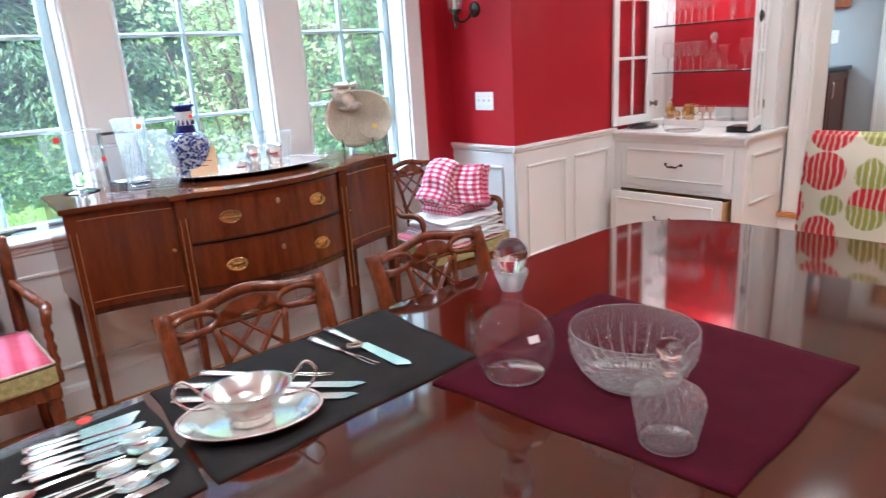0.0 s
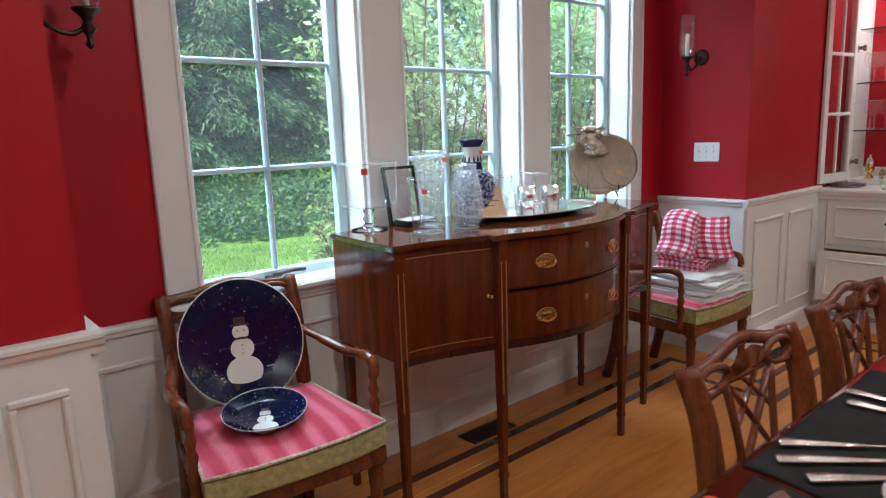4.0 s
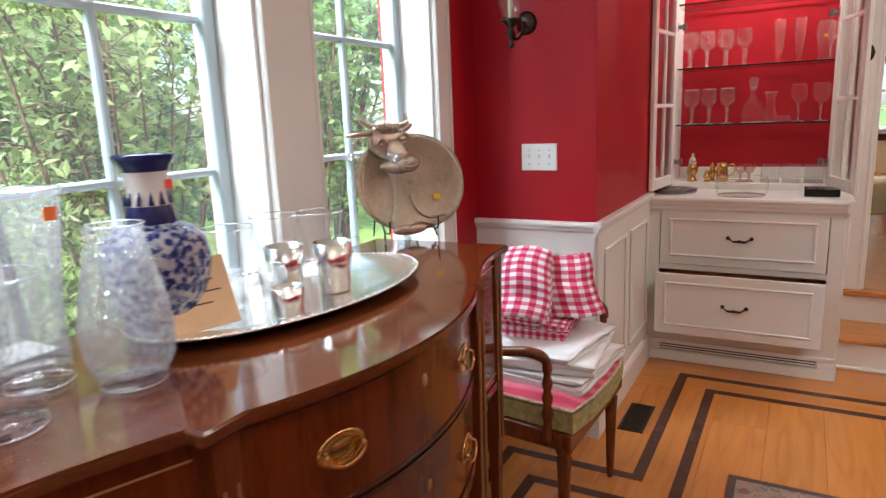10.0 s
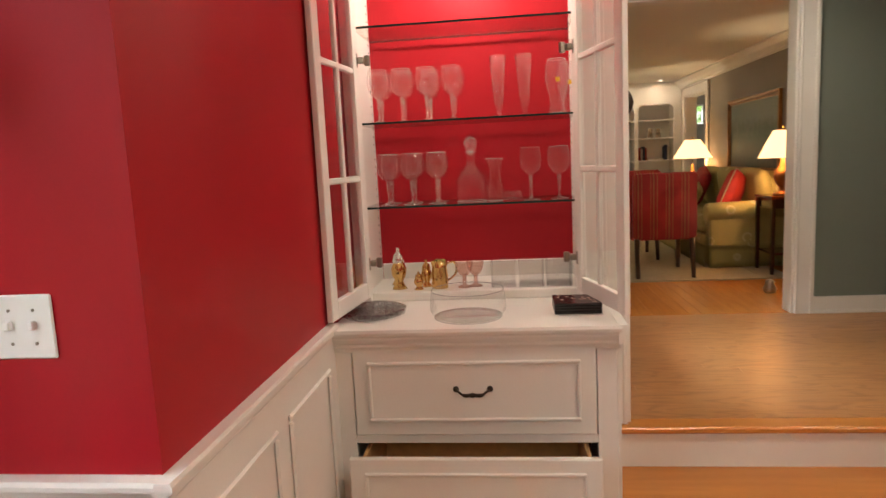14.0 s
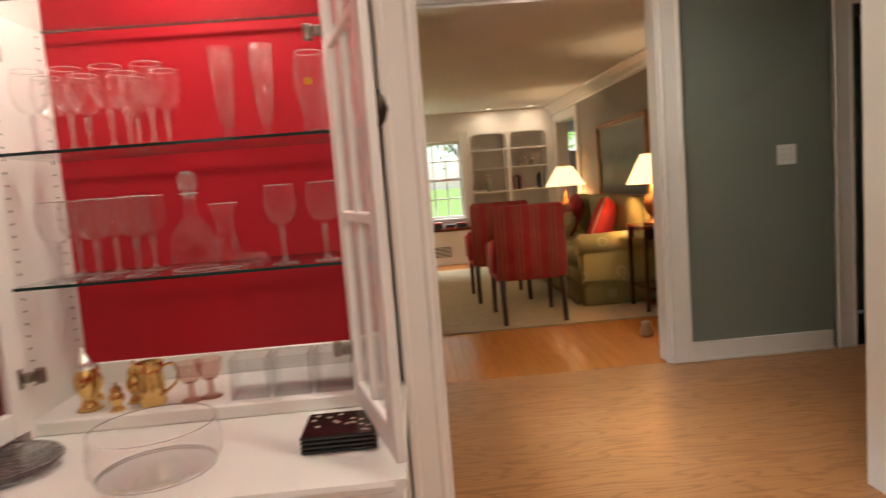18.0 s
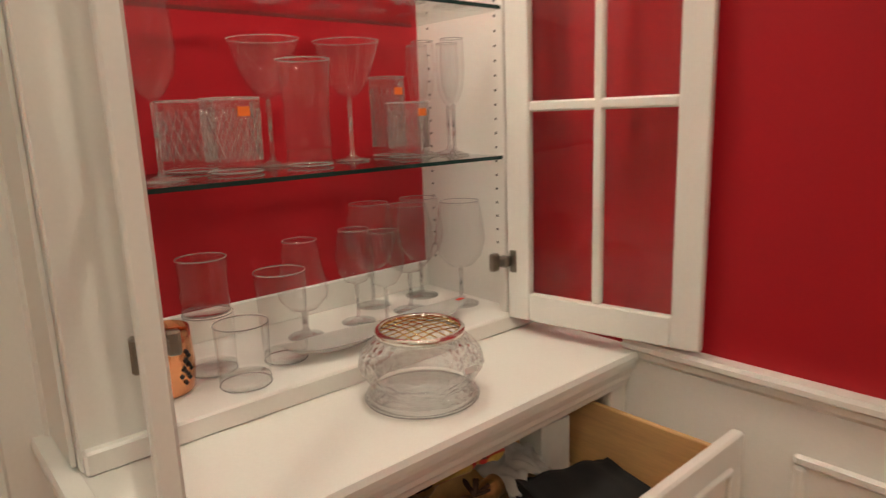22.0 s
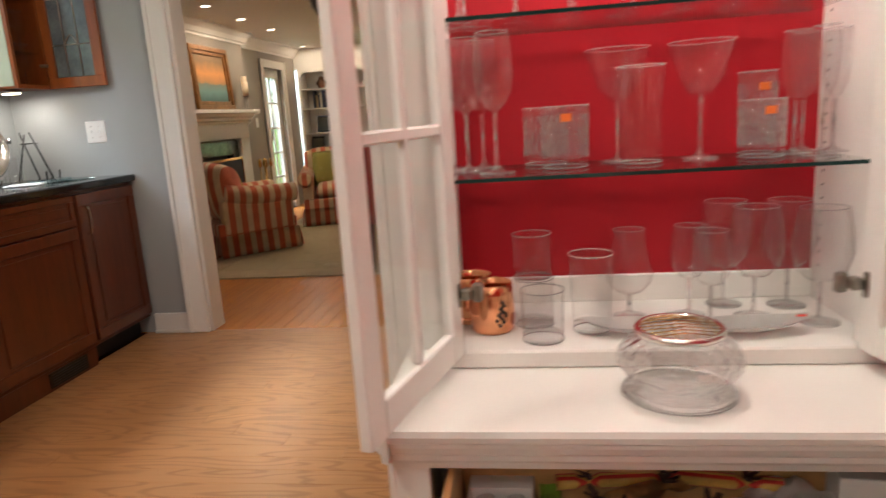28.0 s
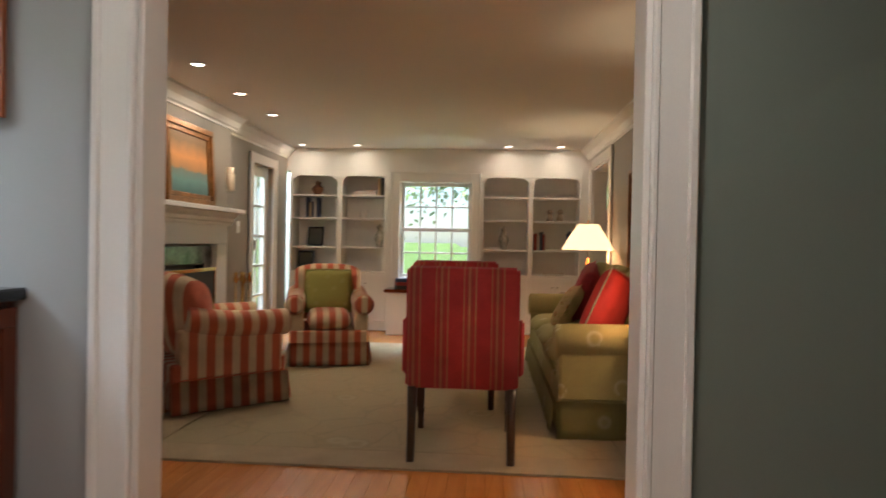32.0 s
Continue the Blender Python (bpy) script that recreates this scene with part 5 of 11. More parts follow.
field = floor_field("floorboards_dining", "honey-coloured wide floorboards with a dark inlaid border")
IW = 0.046
LINE1 = [(-0.14, 3.20), (2.79, 3.20), (2.79, 2.655), (3.93, 2.655), (3.93, -0.45)]
LINE2 = [(-0.03, 3.035), (2.61, 3.035), (2.61, 2.50), (3.765, 2.50), (3.765, -0.30)]
for ln, back in ((LINE1, 2.655), (LINE2, 2.50)):
    pts = [(-2.9 if back == 2.655 else -2.75, back), (ln[0][0], back)] + ln + [(-2.9, ln[-1][1]) if back == 2.655 else (-2.75, ln[-1][1])]
    for (xa, ya), (xb, yb) in zip(pts, pts[1:]):
        h = IW / 2
        if abs(xa - xb) > abs(ya - yb):
            q = (min(xa, xb) - h, max(xa, xb) + h, ya - h, ya + h, -0.006, 0.0006)
        else:
            q = (xa - h, xa + h, min(ya, yb) + h, max(ya, yb) - h, -0.006, 0.0006)
        part("inlay_strip", B(q), INLAY, field, "dark walnut inlay strip")
planks(field, WX, 3.745, SY, 2.68, 0.0, "x", 0.222, [1.6, 2.0, 2.4, 2.8], OAK, 3)
planks(field, 3.745, 4.36, SY, NY, 0.0, "y", 0.154, [1.2, 1.6, 2.1], OAK_Y, 4)
planks(field, WX, 3.745, 2.68, NY, 0.0, "x", 0.115, [1.5, 2.1], OAK, 5)
planks(field, AX0, AX1, NY, AY, 0.0, "x", 0.17, [1.5, 2.1], OAK, 6)
hall = floor_field("floorboards_hall", "light oak strip floorboards across the hall")
planks(hall, 4.70, LX + 0.02, 0.0, 2.2, H, "y", 0.083, [0.9, 1.3, 1.8, 2.2], HALLOAK, 7)
planks(hall, 4.96, LX + 0.02, -2.6, 0.0, H, "y", 0.166, [2.6], HALLOAK, 8)
liv = floor_field("floorboards_living", "honey oak strip floorboards in the living room")
planks(liv, LX + 0.02, 8.0, LY0, LY1, H, "x", 0.083, [0.8, 1.1, 1.4], OAK, 9)
planks(liv, 8.0, FX, LY0, LY1, H, "x", 0.166, [2.2, 2.6], OAK, 10)
for q in ((1.16, 1.44, 3.235, 3.36), (3.16, 3.46, 2.715, 2.83)):
    root = thing("floor_register", ((q[0] + q[1]) / 2, (q[2] + q[3]) / 2, 0), "dark slotted metal floor register let into the boards", "register")
    hx, hy = (q[1] - q[0]) / 2, (q[3] - q[2]) / 2
    part("frame", B((-hx, hx, -hy, -hy + 0.012, 0.001, 0.006), (-hx, hx, hy - 0.012, hy, 0.001, 0.006), (-hx, -hx + 0.012, -hy + 0.012, hy - 0.012, 0.001, 0.006), (hx - 0.012, hx, -hy + 0.012, hy - 0.012, 0.001, 0.006), b=0.002), BRONZE, root)
    part("pan", B((-hx + 0.012, hx - 0.012, -hy + 0.012, hy - 0.012, 0.0008, 0.0016)), BLACKM, root)
    for i in range(16):
        x = -hx + 0.02 + (2 * hx - 0.04) * i / 15
        part("slat", B((x - 0.004, x + 0.004, -hy + 0.012, hy - 0.012, 0.002, 0.005), b=0.001), BRONZE, root)

# ---- recessed ceiling lights ----
BULB = glow("warm_bulb_glass", (1.0, 0.86, 0.66), 6.0)
# the fittings in dining room and hall are added, out of view
for x, y, z, w, c in DOWNLIGHTS:
    root = thing("recessed_light", (x, y, z), "white-trimmed recessed ceiling light, lit warm, unseen in dining room and hall", "ceiling light", "recessed ceiling lights")
    k = 0.62 if x > 7 else 1.0
    bm = bmesh.new()
    lathe(bm, [(k * r, v) for r, v in ((0.070, 0.0), (0.082, -0.002), (0.080, -0.008), (0.066, -0.006), (0.064, 0.0))], 24)
    part("trim_ring", bm, TRIM, root)
    bm = bmesh.new()
    lathe(bm, [(0, -0.0035), (0.064 * k, -0.0035), (0.064 * k, -0.002), (0, -0.002)], 20)
    part("lens", bm, BULB, root, "glowing lens")

# fittings for the added cabinet lights, hidden above the doors
for x, y, z in CABINET_LIGHTS:
    root = thing("cabinet_light", (x, y, z), "small lit puck light, unseen, added to brighten the china cabinet", "cabinet light", "cabinet lights")
    bm = bmesh.new()
    lathe(bm, [(0, 0.004), (0.045, 0.004), (0.045, -0.010), (0.036, -0.012), (0.034, -0.006)], 20)
    part("housing", bm, TRIM, root)
    bm = bmesh.new()
    lathe(bm, [(0, -0.007), (0.033, -0.007), (0.033, -0.0065), (0, -0.006)], 16)
    part("lens", bm, BULB, root, "glowing lens")

# ---- rugs ----


def rug_cloth(name, ground, figure, accent, scale):
    """A woven pile: a ground with scattered rosettes and scrolls."""
    m = bpy.data.materials.new(name)
    m.use_nodes = True
    n, l = m.node_tree.nodes, m.node_tree.links
    b = n["Principled BSDF"]
    b.inputs["Roughness"].default_value = 0.95
    co = n.new("ShaderNodeTexCoord")
    v = n.new("ShaderNodeTexVoronoi")
    v.inputs["Scale"].default_value = scale
    w = n.new("ShaderNodeTexVoronoi")
    w.feature = "DISTANCE_TO_EDGE"
    w.inputs["Scale"].default_value = scale * 1.15
    wob = n.new("ShaderNodeTexNoise")
    wob.inputs["Scale"].default_value, wob.inputs["Detail"].default_value = scale * 1.6, 2
    wmix = n.new("ShaderNodeVectorMath")
    wmix.operation = "MULTIPLY_ADD"
    wmix.inputs[1].default_value = (0.16, 0.16, 0.16)
    l.new(co.outputs["Object"], wob.inputs[0]), l.new(wob.outputs["Color"], wmix.inputs[0]), l.new(co.outputs["Object"], wmix.inputs[2])
    s = n.new("ShaderNodeTexNoise")
    s.inputs["Scale"].default_value, s.inputs["Detail"].default_value = 220, 2
    for t in (v, s):
        l.new(co.outputs["Object"], t.inputs[0])
    l.new(wmix.outputs[0], w.inputs[0])
    r1 = n.new("ShaderNodeValToRGB")
    e = r1.color_ramp
    e.interpolation = "EASE"
    e.elements[0].position, e.elements[0].color = 0.10, (*accent, 1)
    e.elements[1].position, e.elements[1].color = 0.17, (*figure, 1)
    for p, c in ((0.23, accent), (0.27, ground), (1.0, ground)):
        e.elements.new(p).color = (*c, 1)
    l.new(v.outputs["Distance"], r1.inputs[0])
    r2 = n.new("ShaderNodeMapRange")
    r2.inputs[1].default_value, r2.inputs[2].default_value = 0.035, 0.015
    l.new(w.outputs["Distance"], r2.inputs[0])
    mx = n.new("ShaderNodeMix")
    mx.data_type = "RGBA"
    l.new(r2.outputs[0], mx.inputs[0]), l.new(r1.outputs[0], mx.inputs[6])
    mx.inputs[7].default_value = (*accent, 1)
    sh = n.new("ShaderNodeMix")
    sh.data_type, sh.blend_type = "RGBA", "MULTIPLY"
    sh.inputs[0].default_value = 0.6
    r3 = n.new("ShaderNodeMapRange")
    r3.inputs[3].default_value, r3.inputs[4].default_value = 0.55, 1.35
    l.new(s.outputs[0], r3.inputs[0]), l.new(mx.outputs[2], sh.inputs[6]), l.new(r3.outputs[0], sh.inputs[7])
    l.new(sh.outputs[2], b.inputs["Base Color"])
    bp = n.new("ShaderNodeBump")
    bp.inputs["Strength"].default_value, bp.inputs["Distance"].default_value = 0.5, 0.004
    l.new(s.outputs[0], bp.inputs["Height"]), l.new(bp.outputs[0], b.inputs["Normal"])
    return m


RUGFIELD = rug_cloth("rug_rose_field", (0.29, 0.19, 0.145), (0.22, 0.06, 0.05), (0.15, 0.13, 0.085), 8.5)
RUGBORD = rug_cloth("rug_rose_border", (0.30, 0.19, 0.145), (0.30, 0.06, 0.05), (0.13, 0.12, 0.075), 10.5)
RUGLINE = mat("rug_red_line", (0.22, 0.04, 0.035), 0.95, vary=0.3, scale=120)
RUGEDGE = mat("rug_brown_edge", (0.10, 0.062, 0.045), 0.95, vary=0.3, scale=120, bump=0.3)
RX0, RX1, RY0, RY1 = -0.78, 2.955, -0.14, 2.335
root = thing("dining_rug", ((RX0 + RX1) / 2, (RY0 + RY1) / 2, 0), "woven rug with a rose border under the dining table", "rug")
hx, hy = (RX1 - RX0) / 2, (RY1 - RY0) / 2


def band(parent, nm, hx, hy, w, z, material, label=""):
    part(nm, B((-hx, hx, -hy, -hy + w, 0.0006, z), (-hx, hx, hy - w, hy, 0.0006, z), (-hx, -hx + w, -hy + w, hy - w, 0.0006, z), (hx - w, hx, -hy + w, hy - w, 0.0006, z), b=0.001), material, parent, label)


band(root, "edge_binding", hx, hy, 0.03, 0.008, RUGEDGE, "brown bound edge")
band(root, "border", hx - 0.0302, hy - 0.0302, 0.225, 0.009, RUGBORD, "border of roses")
band(root, "guard_line", hx - 0.2554, hy - 0.2554, 0.012, 0.0092, RUGLINE, "thin red guard line")
part("field", B((-hx + 0.2676, hx - 0.2676, -hy + 0.2676, hy - 0.2676, 0.0006, 0.009), b=0.001), RUGFIELD, root)

# ---- patterned chair at the table's end ----


def leaf_print(name):
    """White cotton printed with large red and green leaves."""
    m = bpy.data.materials.new(name)
    m.use_nodes = True
    n, l = m.node_tree.nodes, m.node_tree.links
    b = n["Principled BSDF"]
    b.inputs["Roughness"].default_value = 0.85
    co = n.new("ShaderNodeTexCoord")
    v = n.new("ShaderNodeTexVoronoi")
    v.inputs["Scale"].default_value, v.inputs["Randomness"].default_value = 6.4, 0.55
    l.new(co.outputs["Object"], v.inputs[0])
    pick = n.new("ShaderNodeSeparateColor")
    l.new(v.outputs["Color"], pick.inputs[0])
    hue = n.new("ShaderNodeValToRGB")
    e = hue.color_ramp
    e.interpolation = "CONSTANT"
    e.elements[0].color, e.elements[1].color, e.elements[1].position = (0.50, 0.012, 0.02, 1), (0.30, 0.29, 0.05, 1), 0.45
    l.new(pick.outputs[0], hue.inputs[0])
    wv = n.new("ShaderNodeTexWave")
    wv.bands_direction = "Y"
    wv.inputs["Scale"].default_value, wv.inputs["Distortion"].default_value = 13, 3.5
    l.new(co.outputs["Object"], wv.inputs[0])
    vein = n.new("ShaderNodeMapRange")
    vein.inputs[1].default_value, vein.inputs[2].default_value = 0.86, 0.95
    l.new(wv.outputs[0], vein.inputs[0])
    lf = n.new("ShaderNodeMix")
    lf.data_type = "RGBA"
    l.new(vein.outputs[0], lf.inputs[0]), l.new(hue.outputs[0], lf.inputs[6])
    lf.inputs[7].default_value = (0.72, 0.62, 0.45, 1)
    edge = n.new("ShaderNodeMapRange")
    edge.inputs[1].default_value, edge.inputs[2].default_value = 0.56, 0.58
    l.new(v.outputs["Distance"], edge.inputs[0])
    mx = n.new("ShaderNodeMix")
    mx.data_type = "RGBA"
    l.new(edge.outputs[0], mx.inputs[0]), l.new(lf.outputs[2], mx.inputs[6])
    mx.inputs[7].default_value = (0.66, 0.57, 0.43, 1)
    l.new(mx.outputs[2], b.inputs["Base Color"])
    return m


LEAFCLOTH = leaf_print("leaf_print_cotton")
root = thing("parsons_chair", (2.95, 0.94, 0), "upholstered chair in a bold red and green leaf print", "chair", turn=0)
bm = bmesh.new()
prof = [(0.10, 0.30), (0.17, 0.30), (0.185, 0.6), (0.22, 0.9), (0.245, 1.10), (0.23, 1.125), (0.19, 1.125), (0.155, 1.09), (0.125, 0.85), (0.10, 0.52)]
prism(bm, prof, -0.30, 0.30, "y")
bmesh.ops.bevel(bm, geom=bm.edges[:], offset=0.018, segments=2, affect="EDGES")
part("backrest", smooth(bm), LEAFCLOTH, root)
bm = bmesh.new()
box(bm, -0.30, 0.12, -0.29, 0.29, 0.30, 0.50, b=0.03)
part("seat", bm, LEAFCLOTH, root)
for x, y in ((-0.26, -0.25), (-0.26, 0.25), (0.14, -0.25), (0.14, 0.25)):
    square_leg(root, x, y, 0.31, 0.05, 0.032, MAHOG_D)

# ---- table linen and tableware ----


def cloth(name, ground, rough=0.9, weave=300.0, bump=0.4, wrinkle=0.5):
    m = mat(name, ground, rough, vary=0.18, scale=9, bump=bump, fine=weave, spec=0.1)
    return m


GREYCLOTH = cloth("charcoal_linen", (0.030, 0.026, 0.025))
WINECLOTH = cloth("burgundy_linen", (0.062, 0.004, 0.012))


def mat_sheet(name, corners, material, label, seed, z=TZ, cat="placemat", lift=0.0025, th=0.003):
    """A cloth laid flat, with soft folds and uneven hems."""
    rnd = random.Random(seed)
    cx, cy = sum(p[0] for p in corners) / 4, sum(p[1] for p in corners) / 4
    ph = [rnd.uniform(0, 6) for _ in range(6)]
    bm = bmesh.new()

    def at(u, v):
        a, b, c, d = [Vector((p[0] - cx, p[1] - cy)) for p in corners]
        p = (a * (1 - u) + b * u) * (1 - v) + (d * (1 - u) + c * u) * v
        h = 0.0016 * (math.sin(9 * u + ph[0]) * math.sin(5 * v + ph[1]) + math.sin(17 * v + 4 * u + ph[2]) * 0.5 + math.sin(21 * (u - v) + ph[3]) * 0.35) + 0.0022
        ed = min(u, v, 1 - u, 1 - v)
        h = max(0.0006, h * min(1, 0.35 + ed * 8))
        return p.x + 0.003 * math.sin(13 * v + ph[4]), p.y + 0.003 * math.sin(11 * u + ph[5]), h
    N = 28
    for off, flip in ((th, False), (0.0, True)):
        V = [[bm.verts.new((*at(i / N, j / N)[:2], at(i / N, j / N)[2] * (1 if off else 0.1) + off)) for j in range(N + 1)] for i in range(N + 1)]
        for i in range(N):
            for j in range(N):
                q = (V[i][j], V[i + 1][j], V[i + 1][j + 1], V[i][j + 1])
                f = bm.faces.new(q if not flip else q[::-1])
                f.smooth = True
        if not flip:
            top = V
    for i in range(N):
        for a, b, c, d in ((top[i][0], top[i + 1][0], V[i + 1][0], V[i][0]), (top[i + 1][N], top[i][N], V[i][N], V[i + 1][N]), (top[0][i + 1], top[0][i], V[0][i], V[0][i + 1]), (top[N][i], top[N][i + 1], V[N][i + 1], V[N][i])):
            bm.faces.new((d, c, b, a))
    return solo(name, bm, material, label, cat, at=(cx, cy, z + 0.0004))


mat_sheet("placemat", [(0.371, 1.215), (1.052, 1.234), (1.088, 1.671), (0.404, 1.678)], GREYCLOTH, "charcoal linen placemat on the table", 1)
mat_sheet("placemat", [(-0.126, 1.174), (0.357, 1.220), (0.382, 1.646), (-0.017, 1.597)], GREYCLOTH, "charcoal linen placemat covered with silver flatware", 2, z=TZ)
mat_sheet("table_runner", [(0.960, 0.541), (1.570, 0.547), (1.610, 1.265), (0.883, 1.207)], WINECLOTH, "burgundy linen mat under crystal on the table", 3)
MT = TZ + 0.007

# ---- glass and silver: forms ----
TAGRED = mat("red_price_sticker", (0.80, 0.055, 0.03), 0.6, vary=0.05)
TAGYEL = mat("yellow_price_sticker", (0.80, 0.52, 0.03), 0.6, vary=0.05)
TAGORG = mat("orange_price_sticker", (0.85, 0.19, 0.03), 0.6, vary=0.05)
PAPER = mat("white_paper", (0.78, 0.76, 0.72), 0.8, vary=0.04, scale=20)
CREAM = mat("cream_card", (0.72, 0.47, 0.27), 0.8, vary=0.06, scale=20)
INK = mat("brown_ink", (0.09, 0.05, 0.035), 0.8)
PINKGLASS = thin_glass("pink_glass", (0.92, 0.72, 0.66), 0.08, 3.0)
SMOKEGLASS = thin_glass("smoky_glass", (0.60, 0.60, 0.62), 0.12, 1.8, 0.6)


def spin(prof, seg=28, flute=0.0, flutes=0):
    bm = bmesh.new()
    lathe(bm, prof, seg, flute=flute, flutes=flutes)
    bmesh.ops.recalc_face_normals(bm, faces=bm.faces[:])
    return bm


def hollow(outer, wall=0.0025, base=0.006):
    """Outer profile from foot to rim, then down the inside."""
    inner = [(max(r - wall, 0.002), max(z, outer[0][1] + base)) for r, z in outer[::-1] if r > wall]
    return [(0, outer[0][1])] + list(outer) + inner + [(0, inner[-1][1])]


def ring_of(bm, r, z, thick, seg=32):
    lathe(bm, [(r - thick, z), (r, z + thick * 0.8), (r + thick * 0.6, z), (r, z - thick * 0.8), (r - thick, z)], seg)


def glass_body(root, prof, base, material, seg=32, flute=0.0, flutes=0):
    """A blown or cut vessel: one wall of glass, a thick foot, pale glint rings at rim and foot, and cuts on crystal."""
    wall = [p for p in prof if p[1] > base]
    wall = [(float(np.interp(base + 0.004, [p[1] for p in prof], [p[0] for p in prof])), base + 0.004)] + [p for p in wall if p[1] > base + 0.005]
    part("body", spin(wall, seg, flute, flutes), material, root)
    low = [p for p in prof if p[1] <= base]
    part("foot", spin([(0, 0)] + low + [(wall[0][0] * 0.97, base - 0.0005), (0, base - 0.0005)], seg), LEAD, root)
    # pale rings paint the bright glints along rim and foot
    bm = bmesh.new()
    ring_of(bm, prof[-1][0], prof[-1][1], 0.0015, seg)
    part("rim", bm, GLINT, root)
    bm = bmesh.new()
    ring_of(bm, max(p[0] for p in low) * 0.985, 0.003, 0.0016, seg)
    part("foot_ring", bm, GLINT, root)
    if material is CRYSTAL and prof[-1][1] > 2.1 * max(rad for rad, z in prof):
        z0, z1 = base + 0.004, prof[-1][1] * 0.86
        zs = [p[1] for p in prof]
        rs = [p[0] for p in prof]
        for s in (-1, 1):
            bm = bmesh.new()
            for k in range(20):
                pts = []
                for i in range(13):
                    z = z0 + (z1 - z0) * i / 12
                    r, a = float(np.interp(z, zs, rs)) + 0.0004, 2 * math.pi * k / 20 + s * 0.055 * i
                    pts.append((r * math.cos(a), r * math.sin(a), z))
                tube(bm, pts, 0.0008, 4)
            tagged(part("cut_pattern", bm, CUTEDGE, root), kind="stuff")
    return root


def sticker(parent, at, w, h, material, m=None):
    bm = B((-w / 2, w / 2, -0.0004, 0.0004, -h / 2, h / 2))
    bm.transform(m if m is not None else Matrix.Identity(4))
    bm.transform(Matrix.Translation(at))
    return part("price_sticker", bm, material, parent, "small coloured price sticker")


def goblet(bowl, r_stem, foot, stem0, label, cat="wine glass", name="wine_glass", group="", twist=False, cut=0.0):
    """Stemware: bowl is an open profile in metres from its joint to the rim."""
    root = thing(name, (0, 0, 0), label, cat, group)
    part("bowl", spin([(0, bowl[0][1])] + list(bowl), 24, cut, 12 if cut else 0), CLEAR, root)
    # pale ring painted in for the rim's highlight
    bm = bmesh.new()
    ring_of(bm, bowl[-1][0], bowl[-1][1], 0.0010, 24)
    part("rim", bm, GLINT, root)
    bm = spin([(0, 0), (foot, 0.0), (foot, 0.002), (foot * 0.5, 0.005), (r_stem * 1.7, 0.010), (r_stem, 0.020)] + ([] if twist else [(r_stem, stem0 * 0.6)]) + [(r_stem * (1.35 if twist else 1), stem0 * 0.55), (r_stem * (1.9 if twist else 1.2), stem0 - 0.004), (0, bowl[0][1] - 0.0005)], 20)
    part("stem_and_foot", bm, FOOTGLASS, root)
    return root


def place(proto, spots, z):
    """The thing itself goes to the first spot, copies to the others."""
    first = True
    for i, (x, y) in enumerate(spots):
        if first:
            proto.matrix_world = pose(x, y, z)
            first = False
        else:
            copy_thing(proto, pose(x, y, z, 0, 0, 37 * i))


GOB = [(0.007, 0.098), (0.025, 0.106), (0.038, 0.126), (0.043, 0.155), (0.041, 0.182), (0.036, 0.204)]

# ---- on the dining table ----
root = thing("decanter", (1.032, 1.091, MT), "round clear glass decanter with a ball stopper", "decanter")
prof = [(0.0473, 0.0000), (0.0643, 0.0057), (0.0822, 0.0283), (0.0926, 0.0586), (0.0954, 0.0850), (0.0907, 0.1115), (0.0765, 0.1370), (0.0529, 0.1569), (0.0321, 0.1682), (0.0246, 0.1795), (0.0227, 0.2079), (0.0274, 0.2249), (0.0350, 0.2419), (0.0369, 0.2533)]
glass_body(root, prof, 0.009, CLEAR, 48)
part("ground_collar", spin([(0.0232, 0.2098), (0.0283, 0.2249), (0.0359, 0.2419), (0.0378, 0.2523), (0.0364, 0.2533), (0.0269, 0.2268), (0.0222, 0.2117)], 40), GROUND, root, "frosted ground-glass collar")
part("stopper", spin([(0.0000, 0.2221), (0.0189, 0.2221), (0.0217, 0.2533), (0.0255, 0.2589), (0.0340, 0.2722), (0.0378, 0.2892), (0.0340, 0.3071), (0.0189, 0.3232), (0.0000, 0.3270)], 32), STEMGLASS, root, "clear glass ball stopper")
sticker(root, (0.0, 0.0, 0.0), 0.026, 0.016, PAPER, Matrix.Rotation(radians(-18), 4, "Z") @ Matrix.Translation((0, -0.0893, 0.121)) @ Matrix.Rotation(radians(-28), 4, "X"))
root = thing("crystal_bowl", (1.196, 0.885, MT), "cut crystal bowl on the burgundy mat", "bowl")
prof = [(0.0709, 0.0000), (0.0945, 0.0047), (0.1172, 0.0283), (0.1332, 0.0614), (0.1399, 0.0945), (0.1380, 0.1210)]
glass_body(root, prof, 0.010, CRYSTAL, 72, 0.012, 24)
for k in range(24):
    a = 2 * math.pi * k / 24
    bm = bmesh.new()
    tube(bm, [(math.cos(a) * r, math.sin(a) * r, z) for r, z in ((0.02, 0.0115), (0.071, 0.0115), (0.096, 0.018), (0.115, 0.044), (0.127, 0.080))], [0.001, 0.0024, 0.0034, 0.0036, 0.0008], 5)
    part("cut_ray", bm, CUTEDGE, root)
root = thing("carafe", (1.017, 0.698, MT), "small cut glass carafe with a faceted stopper", "decanter")
prof = [(0.0454, 0.0000), (0.0510, 0.0038), (0.0548, 0.0283), (0.0605, 0.0614), (0.0652, 0.0850), (0.0595, 0.1040), (0.0359, 0.1172), (0.0227, 0.1257), (0.0208, 0.1436), (0.0255, 0.1588)]
glass_body(root, prof, 0.008, CRYSTAL, 48, 0.01, 16)
